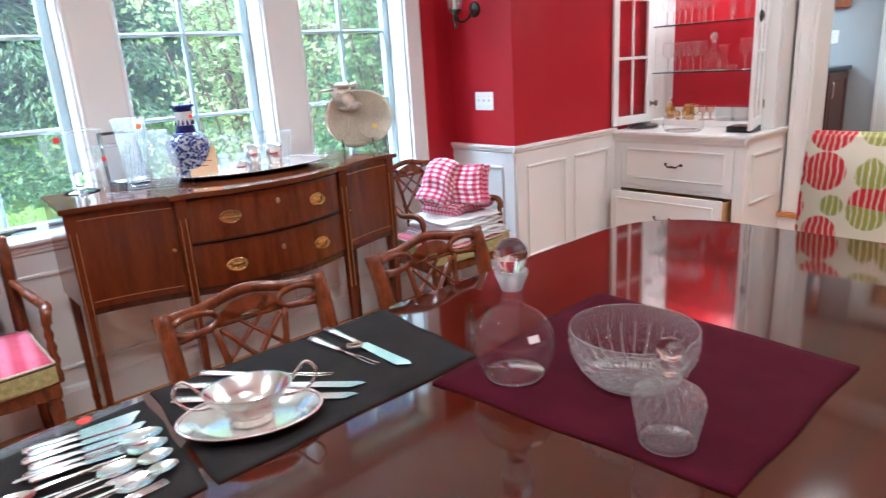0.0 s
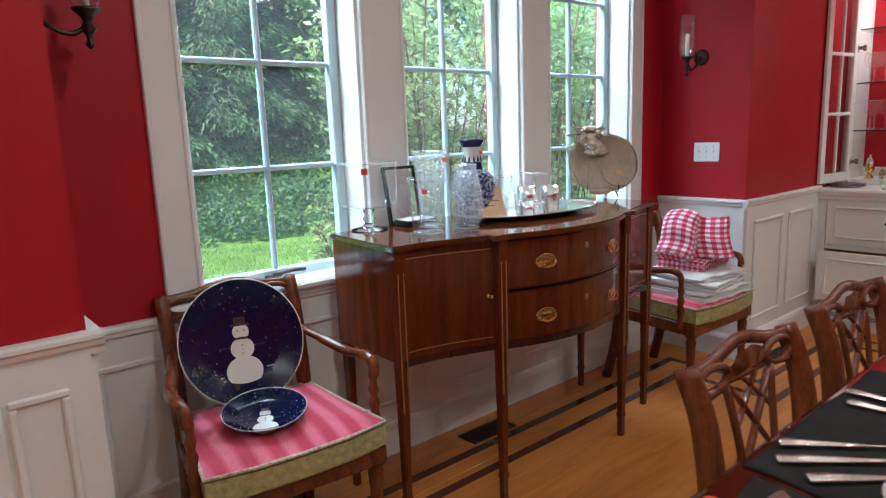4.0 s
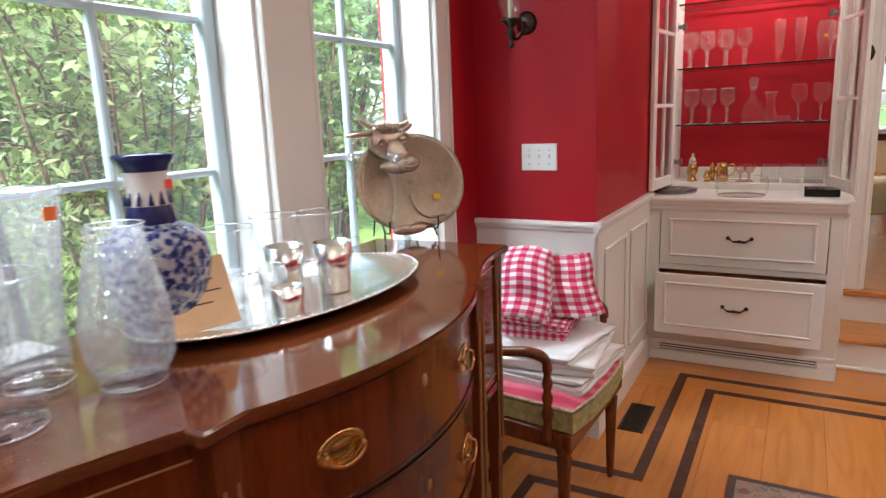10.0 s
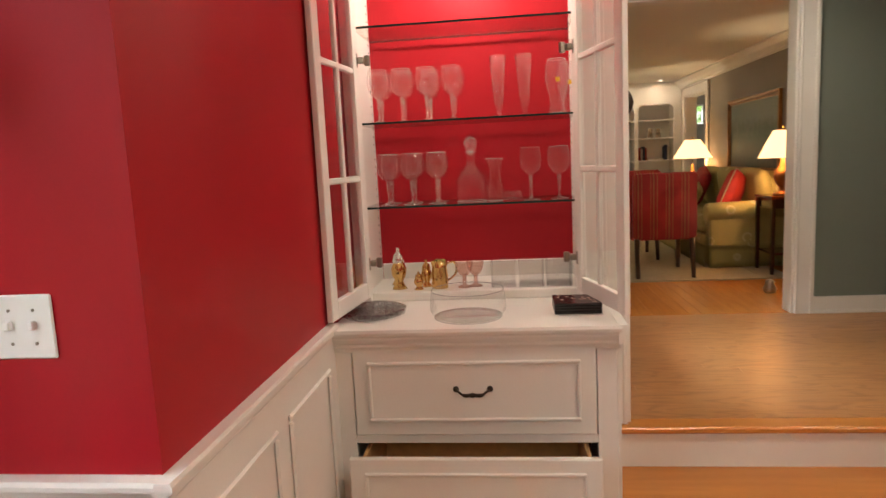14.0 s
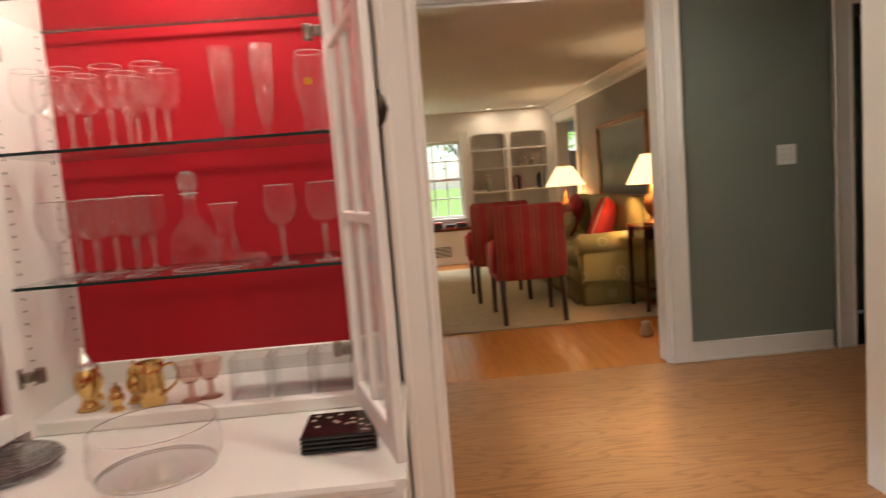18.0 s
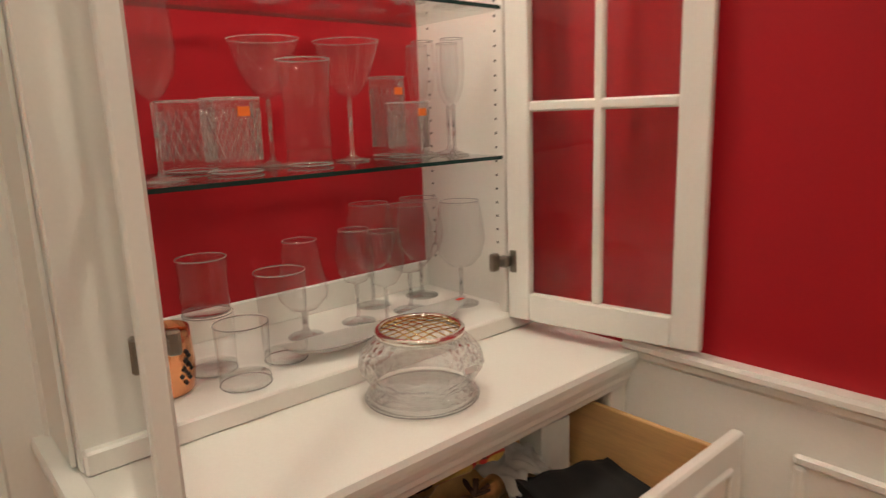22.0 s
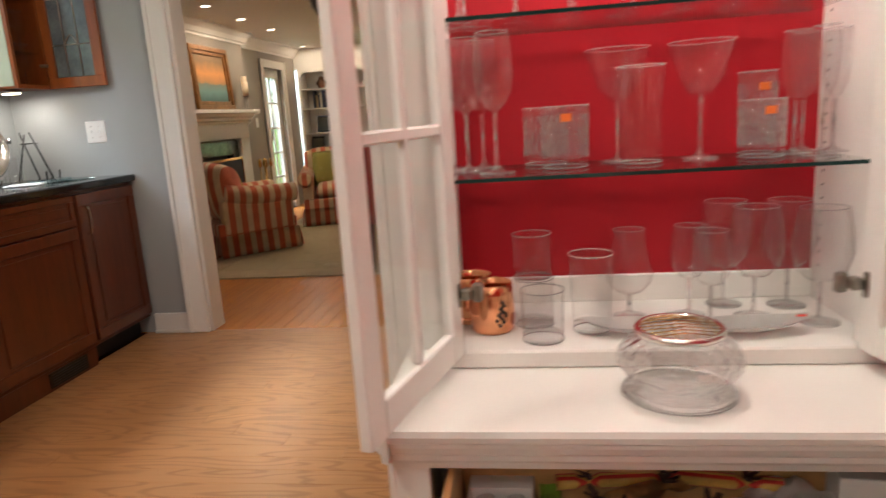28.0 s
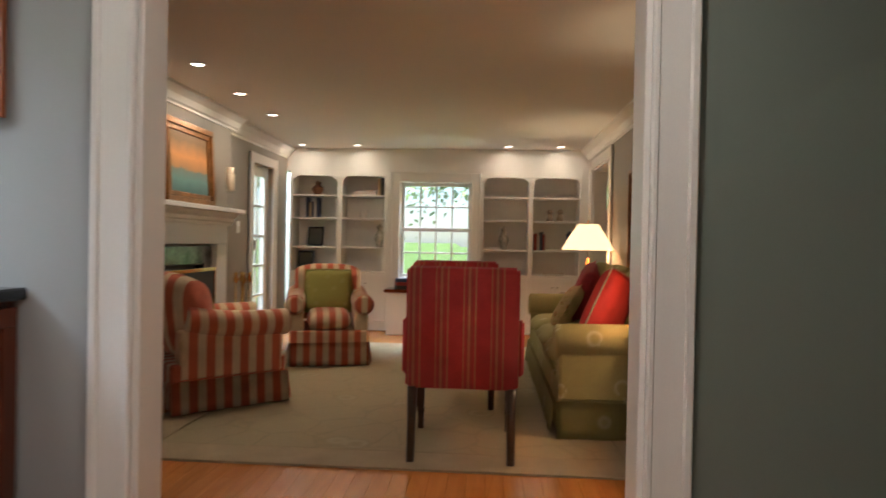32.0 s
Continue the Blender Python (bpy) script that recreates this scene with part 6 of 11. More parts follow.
part("stopper", spin([(0.0000, 0.1370), (0.0151, 0.1370), (0.0170, 0.1607), (0.0123, 0.1663), (0.0217, 0.1758), (0.0255, 0.1899), (0.0198, 0.2051), (0.0000, 0.2126)], 16, 0.05, 8), STEMGLASS, root, "faceted stopper")


def oval_tray(at, a, b, label, name, turn, rim=0.02, bead=True, material=None, under=None):
    root = thing(name, at, label, "tray", turn=turn)
    bm = bmesh.new()
    k = b / a
    lathe(bm, [(0, 0.004), (a * 0.60, 0.004), (a * 0.72, 0.008), (a * 0.80, 0.018), (a * 0.97, 0.022), (a, 0.024), (a, 0.021), (a * 0.97, 0.018), (a * 0.80, 0.013), (a * 0.72, 0.003), (a * 0.60, 0.0), (0, 0.0)], 64, sy=k)
    bmesh.ops.recalc_face_normals(bm, faces=bm.faces[:])
    part("plate", bm, material or SILVER, root)
    if bead:
        bm = bmesh.new()
        n = 110
        for i in range(n):
            t = 2 * math.pi * i / n
            lathe(bm, [(0, -0.0045), (0.004, -0.002), (0.0045, 0.0), (0.004, 0.0025), (0, 0.0045)], 6, (a * math.cos(t), a * k * math.sin(t), 0.024))
        tagged(part("beaded_rim", bm, material or SILVER, root, "beaded silver rim"), kind="stuff")
    return root


oval_tray((0.509, 1.358, MT), 0.147, 0.099, "oval silver stand under a gravy boat", "silver_underplate", -26)
root = thing("gravy_boat", (0.509, 1.358, MT + 0.005), "polished silver gravy boat with two loop handles", "gravy boat", turn=-26)
bm = bmesh.new()
lathe(bm, [(0, 0.0), (0.045, 0.0), (0.047, 0.005), (0.042, 0.009), (0.046, 0.020), (0.052, 0.024), (0.068, 0.042), (0.083, 0.062), (0.091, 0.076), (0.093, 0.079), (0.087, 0.076), (0.066, 0.046), (0.047, 0.028), (0, 0.024)], 40, sy=0.74)
bmesh.ops.recalc_face_normals(bm, faces=bm.faces[:])
part("body", bm, SILVER, root)
for s in (-1, 1):
    bm = bmesh.new()
    tube(bm, curve([(s * 0.070, 0, 0.044), (s * 0.118, 0, 0.050), (s * 0.143, 0, 0.086), (s * 0.122, 0, 0.112), (s * 0.090, 0, 0.077)], 6), 0.0035, 8)
    part("loop_handle", bm, SILVER, root)


def flatware(kind, a, b, z, label, lift=0.0):
    """Cutlery lying from a (handle's end) to b."""
    d = Vector((b[0] - a[0], b[1] - a[1], 0))
    L = d.length
    names = {"knife": ("table_knife", "knife"), "carver": ("carving_knife", "knife"), "spoon": ("silver_spoon", "spoon"), "fork": ("silver_fork", "fork"), "fish": ("fish_knife", "knife"), "carvefork": ("carving_fork", "fork"), "server": ("napkin_clip", "napkin ring")}
    nm, cat = names[kind]
    root = thing(nm, (a[0], a[1], z), label, cat, "silver flatware on the table", turn=math.degrees(math.atan2(d.y, d.x)))
    h = 0.46 * L
    bm = bmesh.new()
    w = 0.015 if kind in ("knife", "carver", "carvefork", "fish") else 0.007
    tube(bm, [(0, 0, 0.004), (0.006, 0, 0.0045), (h * 0.25, 0, 0.005), (h * 0.7, 0, 0.0045), (h, 0, 0.004)], [w * 0.75, w, w * 0.95, w * 0.62, w * 0.5], 8, 0.45)
    part("handle", bm, SILVER, root)
    bm = bmesh.new()
    if kind in ("knife", "carver", "fish"):
        bw = {"knife": 0.026, "carver": 0.034, "fish": 0.026}[kind]
        prism(bm, [(h, -bw * 0.35), (L * 0.93, -bw * 0.55), (L, bw * 0.25), (L * 0.96, bw * 0.5), (h, bw * 0.5)], 0.0025, 0.0045)
        part("blade", bm, SILVER, root)
    elif kind == "spoon":
        tube(bm, [(h, 0, 0.004), (L * 0.72, 0, 0.004)], [0.003, 0.0035], 6, 0.6)
        cx, rx, ry = L * 0.85, L * 0.16, L * 0.115

        def bowl(u, v):
            t, r = 2 * math.pi * u, v
            return (cx + rx * r * math.cos(t), ry * r * math.sin(t) * (1 - 0.18 * math.cos(t)), 0.002 + 0.007 * r * r)
        grid(bm, bowl, 20, 5, True)
        part("bowl", bm, SILVER, root)
    else:
        tube(bm, [(h, 0, 0.004), (L * 0.70, 0, 0.004)], [0.003, 0.005], 6, 0.6)
        n = 2 if kind == "carvefork" else 4
        for i in range(n):
            o = (i - (n - 1) / 2) * (0.012 if n == 2 else 0.006)
            tn = bmesh.new()
            tube(tn, [(L * 0.69, o * 0.5, 0.004), (L * 0.76, o, 0.005), (L * 0.9, o, 0.004), (L, o, 0.007)], [0.003, 0.0022, 0.002, 0.001], 6)
            part("tine", tn, SILVER, root)
        part("neck", bm, SILVER, root)
    return root


flatware("carver", (0.884, 1.663), (0.892, 1.309), MT, "silver-handled carving knife on the charcoal placemat")
flatware("carvefork", (0.817, 1.641), (0.843, 1.368), MT, "silver-handled carving fork beside its knife")
bm = bmesh.new()
tube(bm, curve([(0, 0, 0.004), (0.03, 0.012, 0.012), (0.05, -0.008, 0.016), (0.02, -0.02, 0.01), (0.0, 0.0, 0.006)], 5), 0.0045, 6)
solo("guard_loop", bm, PEWTER, "dark curled metal rest across the carving set", "knife rest", at=(0.856, 1.513, MT + 0.004), turn=-75)
for i, (a, b) in enumerate((((0.521, 1.664), (0.738, 1.406)), ((0.451, 1.641), (0.765, 1.308)), ((0.421, 1.575), (0.723, 1.279)))):
    flatware(("carvefork", "knife", "knife")[i], a, b, MT + 0.001, "silver-handled carving piece behind the gravy boat")
for i in range(6):
    flatware("knife", (0.129 - 0.004 * i + 0.010 * (i % 2), 1.593 - 0.027 * i + 0.006 * (i % 3)), (0.354 - 0.004 * i - 0.015 * (i % 2), 1.580 - 0.029 * i), MT + 0.0005 + 0.002 * (i % 2), "silver-bladed dinner knife in a row on the placemat")
for i in range(5):
    flatware("spoon" if i % 2 else "fork", (0.044 + 0.005 * i, 1.441 - 0.042 * i), (0.280 + 0.006 * i, 1.412 - 0.034 * i), MT + 0.0005, "silver spoons and forks fanned on the placemat")
for i in range(4):
    flatware("spoon", (0.095 + 0.022 * i, 1.478 - 0.055 * i), (0.355 - 0.006 * i, 1.454 - 0.047 * i), MT + 0.006, "large silver serving spoon fanned on the placemat")
flatware("spoon", (-0.093, 1.436), (0.119, 1.415), MT + 0.001, "large silver serving spoon fanned on the placemat")
for i in range(4):
    bm = bmesh.new()
    tube(bm, curve([(0.085, 0.0, 0.004), (0.03, 0.002, 0.006), (0.004, 0.012, 0.004), (0.004, 0.026, 0.004), (0.03, 0.034, 0.006), (0.095, 0.030, 0.004)], 6), 0.0048, 8, 0.6)
    solo("napkin_ring", bm, SILVER, "bent silver napkin clip on the placemat", "napkin ring", at=(-0.024 - 0.006 * i, 1.560 - 0.027 * i, MT + 0.003), turn=-14, group="silver flatware on the table")
bm = bmesh.new()
lathe(bm, [(0, 0), (0.016, 0), (0.016, 0.0008), (0, 0.0008)], 16)
solo("price_sticker", bm, TAGRED, "round red price sticker on the tabletop", "sticker", at=(0.256, 1.662, TZ + 0.0004))

# ---- on the sideboard ----
S = SBT + 0.0012
root = thing("trifle_bowl", (0.700, 3.318, S), "wide footed clear glass trifle bowl with a red sticker", "bowl")
part("cylinder", spin([(0, 0.088), (0.085, 0.090), (0.112, 0.100), (0.119, 0.120), (0.120, 0.20), (0.121, 0.262)], 48), CLEAR, root)
# pale ring paints the glint round the bowl's mouth
bm = bmesh.new()
ring_of(bm, 0.121, 0.262, 0.0018, 48)
part("rim", bm, GLINT, root)
part("foot", spin([(0, 0), (0.072, 0), (0.073, 0.004), (0.030, 0.013), (0.016, 0.028), (0.026, 0.044), (0.016, 0.060), (0.024, 0.080), (0, 0.0875)], 28), STEMGLASS, root)
sticker(root, (0.0, 0.0, 0.0), 0.024, 0.024, TAGRED, Matrix.Rotation(radians(-38), 4, "Z") @ Matrix.Translation((0, -0.1212, 0.235)))
root = thing("photo_frame", (0.905, 3.345, S), "black open picture frame leaning by the window", "picture frame")
q = B((-0.085, 0.085, -0.010, 0.010, 0, 0.012), (-0.085, 0.085, -0.010, 0.010, 0.228, 0.24), (-0.085, -0.073, -0.010, 0.010, 0.012, 0.228), (0.073, 0.085, -0.010, 0.010, 0.012, 0.228), b=0.002)
q.transform(Matrix.Rotation(radians(-10), 4, "X"))
part("frame", q, BLACK, root)
q = B((-0.073, 0.073, 0.002, 0.004, 0.012, 0.228))
q.transform(Matrix.Rotation(radians(-10), 4, "X"))
part("glass", q, CLEAR, root, "clear glazing")
part("base", B((-0.075, 0.075, -0.115, -0.012, 0.0, 0.022), b=0.003), BLACK, root)
part("plate", B((-0.068, 0.068, -0.108, -0.02, 0.022, 0.026), b=0.002), PAPER, root, "white plate on the base")
root = thing("glass_pitcher", (0.786, 3.055, S), "clear glass pitcher with a looped handle and red sticker", "pitcher", turn=150)
prof = [(0.052, 0.0), (0.056, 0.004), (0.058, 0.05), (0.062, 0.12), (0.068, 0.18), (0.074, 0.205)]
glass_body(root, prof, 0.012, LEAD, 32)
bm = bmesh.new()
tube(bm, curve([(0.064, 0, 0.185), (0.105, 0, 0.195), (0.125, 0, 0.145), (0.10, 0, 0.075), (0.057, 0, 0.055)], 6), 0.007, 8, 0.8)
part("handle", bm, LEAD, root)
sticker(root, (0.018, 0.067, 0.16), 0.018, 0.016, TAGRED)
root = thing("crystal_vase", (0.968, 3.035, S), "rounded cut crystal vase with a narrow mouth", "vase")
prof = [(0.040, 0), (0.048, 0.006), (0.062, 0.045), (0.066, 0.085), (0.060, 0.135), (0.048, 0.185), (0.040, 0.225), (0.042, 0.245)]
glass_body(root, prof, 0.02, CRYSTAL, 60, 0.02, 15)
root = thing("crystal_vase", (0.900, 3.17, S), "tall flared cut crystal vase by the window", "vase")
prof = [(0.045, 0), (0.05, 0.006), (0.046, 0.08), (0.052, 0.17), (0.064, 0.26), (0.070, 0.30)]
glass_body(root, prof, 0.025, CRYSTAL, 60, 0.02, 15)
sticker(root, (0.02, -0.066, 0.265), 0.02, 0.02, TAGORG)


def blue_white(name):
    m = bpy.data.materials.new(name)
    m.use_nodes = True
    n, l = m.node_tree.nodes, m.node_tree.links
    b = n["Principled BSDF"]
    b.inputs["Roughness"].default_value = 0.12
    co = n.new("ShaderNodeTexCoord")
    v = n.new("ShaderNodeTexVoronoi")
    v.feature = "SMOOTH_F1"
    v.inputs["Scale"].default_value = 80
    w = n.new("ShaderNodeTexNoise")
    w.inputs["Scale"].default_value, w.inputs["Detail"].default_value, w.inputs["Distortion"].default_value = 105, 3, 2.5
    l.new(co.outputs["Object"], v.inputs[0]), l.new(co.outputs["Object"], w.inputs[0])
    ad = n.new("ShaderNodeMath")
    ad.operation = "MULTIPLY_ADD"
    ad.inputs[1].default_value = 0.9
    l.new(w.outputs[0], ad.inputs[0]), l.new(v.outputs["Distance"], ad.inputs[2])
    r = n.new("ShaderNodeValToRGB")
    e = r.color_ramp
    e.elements[0].position, e.elements[0].color = 0.76, (0.012, 0.018, 0.085, 1)
    e.elements[1].position, e.elements[1].color = 1.0, (0.36, 0.35, 0.37, 1)
    e.elements.new(0.84).color = (0.05, 0.07, 0.24, 1)
    e.elements.new(0.91).color = (0.19, 0.20, 0.28, 1)
    l.new(ad.outputs[0], r.inputs[0]), l.new(r.outputs[0], b.inputs["Base Color"])
    return m


PORC = blue_white("blue_white_porcelain")
COBALT = mat("cobalt_glaze", (0.015, 0.02, 0.11), 0.10, vary=0.2, scale=30)
PORCW = mat("white_porcelain", (0.74, 0.72, 0.69), 0.12, vary=0.05)
root = thing("porcelain_vase", (1.147, 3.19, S), "blue and white porcelain vase with a narrow neck", "vase")
part("body", spin([(0.0000, 0.0000), (0.0594, 0.0000), (0.0648, 0.0087), (0.0774, 0.0521), (0.0918, 0.1042), (0.0972, 0.1432), (0.0918, 0.1779), (0.0702, 0.2014), (0.0450, 0.2127)], 40), PORC, root)
part("collar_band", spin([(0.0450, 0.2127), (0.0455, 0.2170), (0.0414, 0.2361), (0.0378, 0.2448)], 32), COBALT, root, "dark blue band at the neck's foot")
part("neck", spin([(0.0378, 0.2448), (0.0351, 0.2604), (0.0360, 0.2908), (0.0396, 0.3055)], 32), PORCW, root, "white neck")
part("rim", spin([(0.0396, 0.3055), (0.0432, 0.3142), (0.0513, 0.3246), (0.0540, 0.3333), (0.0522, 0.3359), (0.0450, 0.3333), (0.0360, 0.3125), (0.0324, 0.2604), (0.0000, 0.2257)], 32), COBALT, root, "dark blue flared rim")
bm = bmesh.new()
for k in range(12):
    a = 2 * math.pi * k / 12
    tube(bm, [(r * math.cos(a), r * math.sin(a), z) for r, z in ((0.0385, 0.246), (0.0367, 0.257), (0.0358, 0.271))], [0.0075, 0.0055, 0.001], 6, 0.3)
part("painted_tongues", bm, COBALT, root, "ring of painted blue tongues")
sticker(root, (0.018, -0.0375, 0.282), 0.016, 0.016, TAGRED)
TRAYAT = (1.43, 3.125)
oval_tray((*TRAYAT, S), 0.375, 0.205, "oval silver tray with a beaded rim, set with cups", "silver_tray", -4)
TRZ = S + 0.005


def cup(at, r0, r1, h, material, label, name, cat, flute=0.0, thick=0.002):
    root = thing(name, at, label, cat, "cups on the silver tray")
    prof = [(r0, 0), (r0 + 0.002, 0.004), (r0 + (r1 - r0) * 0.4, h * 0.5), (r1, h)]
    if material is SILVER:
        part("body", spin(hollow(prof, thick, 0.006), 36), material, root)
    else:
        glass_body(root, prof, 0.014, material, 36, flute, 12 if flute else 0)
    return root


for x, y, r0, r1, h in ((1.505, 3.235, 0.032, 0.058, 0.165), (1.36, 3.235, 0.030, 0.056, 0.16), (1.615, 3.19, 0.030, 0.058, 0.16)):
    cup((x, y, TRZ), r0, r1, h, LEAD, "flared clear glass tumbler on the silver tray", "glass_tumbler", "glass", 0.012, 0.003)
for x, y, r0, r1, h in ((1.433, 3.145, 0.034, 0.044, 0.112), (1.505, 3.068, 0.034, 0.045, 0.112), (1.315, 3.035, 0.029, 0.034, 0.058)):
    cup((x, y, TRZ), r0, r1, h, SILVER, "small polished silver cup on the tray", "silver_cup", "cup")
for x, y in ((1.36, 3.115), (1.295, 3.165)):
    cup((x, y, TRZ), 0.020, 0.028, 0.085, CRYSTAL, "small cut glass cordial on the tray", "cordial_glass", "glass")
root = thing("note_card", (1.165, 3.088, TRZ + 0.012), "cream handwritten card leaning on the tray", "card", turn=-17)
lean = Matrix.Rotation(radians(-25), 4, "X")
q = B((-0.062, 0.062, -0.0006, 0.0006, 0, 0.135))
q.transform(lean)
part("card", q, CREAM, root)
for i in range(4):
    q = B((-0.045, 0.020 + 0.010 * (i % 3), -0.0012, -0.0007, 0.112 - 0.022 * i, 0.115 - 0.022 * i))
    q.transform(lean)
    part("writing_line", q, INK, root, "line of brown handwriting")
proto = thing("crystal_candlestick", (0, 0, 0), "tall slender crystal candlestick on a domed foot", "candlestick", "pair of crystal candlesticks")
part("stem", spin([(0.008, 0.05), (0.006, 0.075), (0.005, 0.15), (0.007, 0.23), (0.012, 0.245), (0.024, 0.285), (0.025, 0.29), (0.014, 0.286), (0, 0.262)], 20, 0.03, 8), LEAD, proto)
part("foot", spin([(0, 0), (0.042, 0), (0.043, 0.004), (0.036, 0.018), (0.018, 0.036), (0.009, 0.0498), (0, 0.0498)], 24), LEAD, proto)
place(proto, [(1.88, 3.285), (1.838, 3.11)], S)
# pewter platter: a plump bull in outline, head raised
ez = 1.078
BULL_TURN = -32
root = thing("plate_easel", (2.13, 3.262, S), "thin dark wire easel holding a platter", "easel", turn=BULL_TURN)
for s in (-0.085, 0.085):
    bm = bmesh.new()
    tube(bm, curve([(s, -0.055, 0.07), (s, -0.05, 0.035), (s, -0.03, 0.03), (s, 0.0, 0.045), (s, 0.03, 0.20), (s, 0.05, 0.30)], 5), 0.003, 6)
    tube(bm, curve([(s, -0.012, 0.04), (s * 1.1, -0.03, 0.002)], 3), 0.003, 6)
    tube(bm, [(s, 0.03, 0.20), (s * 0.9, 0.10, 0.003)], 0.003, 6)
    part("wire_leg", bm, BRONZE, root)
bm = bmesh.new()
tube(bm, [(-0.085, 0.03, 0.20), (0.085, 0.03, 0.20)], 0.003, 6)
part("wire_bar", bm, BRONZE, root)
root = thing("bull_platter", (2.13, 3.227, ez), "hammered pewter platter shaped like a bull on an easel", "platter", m=pose(2.13, 3.227, ez, -12, 0, BULL_TURN))
bm = bmesh.new()


def dish(u, v):
    t = 2 * math.pi * u
    e = lambda c: math.copysign(abs(c) ** 0.9, c)
    return (0.19 * v * e(math.cos(t)), -0.022 * v ** 4 + 0.004 * (v > 0.97), 0.165 + 0.155 * v * e(math.sin(t)))


def knob(bm, at, r, tilt=0.0):
    """A flattened bump, turned in the dish's plane."""
    c, s = math.cos(tilt), math.sin(tilt)

    def skin(u, v):
        a, e = 2 * math.pi * u, math.pi * (0.002 + 0.996 * v)
        x, y, z = r[0] * math.sin(e) * math.cos(a), r[1] * math.cos(e), r[2] * math.sin(e) * math.sin(a)
        return (at[0] + c * x - s * z, at[1] + y, at[2] + s * x + c * z)
    grid(bm, skin, 20, 10, True)


grid(bm, dish, 56, 12, True)
for f in bmesh.ops.solidify(bm, geom=bm.faces[:], thickness=-0.005)["geom"]:
    pass
part("dish", bm, PEWTER, root)
# head turned three-quarters, muzzle low
bm = bmesh.new()
HX, HZ = -0.078, 0.296
knob(bm, (HX, -0.028, HZ), (0.060, 0.026, 0.056))
knob(bm, (HX + 0.032, -0.040, HZ - 0.040), (0.036, 0.024, 0.054), 0.62)
knob(bm, (HX + 0.060, -0.048, HZ - 0.074), (0.041, 0.024, 0.030), 0.25)
knob(bm, (HX + 0.020, -0.036, HZ - 0.084), (0.052, 0.016, 0.020), -0.12)
knob(bm, (HX + 0.002, -0.044, HZ + 0.044), (0.040, 0.016, 0.018), -0.1)
for s, ex, ez2 in ((-1, -0.024, -0.012), (1, 0.050, 0.004)):
    tube(bm, curve([(HX + ex - 0.022, -0.050, HZ + ez2 - 0.004), (HX + ex, -0.056, HZ + ez2 + 0.015), (HX + ex + 0.022, -0.054, HZ + ez2 + 0.001)], 5), 0.0045, 6)
    tube(bm, curve([(HX + ex - 0.018, -0.050, HZ + ez2 - 0.008), (HX + ex, -0.055, HZ + ez2 - 0.016), (HX + ex + 0.018, -0.054, HZ + ez2 - 0.006)], 5), 0.003, 6)
    knob(bm, (HX + ex, -0.052, HZ + ez2 - 0.001), (0.010, 0.009, 0.009))
    knob(bm, (HX + 0.062 + s * 0.017, -0.070, HZ - 0.068 + s * 0.004), (0.006, 0.004, 0.004), 0.4)
    h0 = HX - 0.040 if s < 0 else HX + 0.050
    tube(bm, curve([(h0, -0.036, HZ + 0.046), (h0 + s * 0.030, -0.036, HZ + 0.058), (h0 + s * (0.046 if s < 0 else 0.026), -0.036, HZ + (0.072 if s < 0 else 0.086))], 4), [0.014, 0.0135, 0.013, 0.012, 0.010, 0.008, 0.006, 0.004, 0.001], 10, 0.6)
    w = 0.092 if s < 0 else 0.050
    tube(bm, curve([(h0 + s * 0.002, -0.034, HZ + 0.026), (h0 + s * w * 0.55, -0.034, HZ + (0.022 if s < 0 else 0.040)), (h0 + s * w, -0.030, HZ + (0.020 if s < 0 else 0.050))], 4), [0.010, 0.014, 0.017, 0.018, 0.018, 0.016, 0.013, 0.008, 0.001], 10, 0.5)
for k in range(7):
    tube(bm, [(HX + 0.010 * (k - 3), -0.050, HZ + 0.056), (HX + 0.011 * (k - 3) + 0.004, -0.062, HZ + 0.040), (HX + 0.008 * (k - 3) + 0.008, -0.058, HZ + 0.020)], [0.005, 0.006, 0.002], 6)
tube(bm, curve([(HX + 0.020, -0.050, HZ - 0.072), (HX + 0.052, -0.071, HZ - 0.090), (HX + 0.090, -0.062, HZ - 0.078)], 5), 0.0028, 6)
part("bull_head", bm, PEWTER, root, "raised pewter bull's head")
bm = bmesh.new()
tube(bm, curve([(-0.150, -0.012, 0.230), (-0.168, -0.017, 0.160), (-0.150, -0.016, 0.090), (-0.115, -0.014, 0.050)], 6), 0.0035, 6)
part("shoulder_line", bm, PEWTER, root)
bm = bmesh.new()
tube(bm, curve([(-0.070, -0.010, 0.200), (-0.060, -0.011, 0.150), (-0.072, -0.014, 0.090), (-0.090, -0.018, 0.045)], 6), 0.0035, 6)
part("foreleg_line", bm, PEWTER, root)
bm = bmesh.new()
tube(bm, curve([(-0.008, -0.007, 0.125), (0.006, -0.009, 0.080), (0.045, -0.012, 0.048), (0.100, -0.015, 0.050)], 6), 0.0035, 6)
part("belly_line", bm, PEWTER, root)
bm = bmesh.new()
tube(bm, curve([(-0.035, -0.018, 0.022), (0.005, -0.018, 0.038), (0.055, -0.020, 0.022)], 6), 0.0035, 6)
part("hoof_line", bm, PEWTER, root)
bm = bmesh.new()
knob(bm, (-0.030, -0.014, 0.016), (0.062, 0.007, 0.018))
part("hoof", bm, PEWTER, root)
sticker(root, (0.085, -0.010, 0.112), 0.026, 0.018, TAGYEL)

# ---- plates and linen on the armchairs ----
NAVY = mat("navy_speckled_glaze", (0.005, 0.008, 0.046), 0.14, vary=0.3, scale=20)
SNOW = mat("white_glaze", (0.80, 0.78, 0.72), 0.25, vary=0.04)
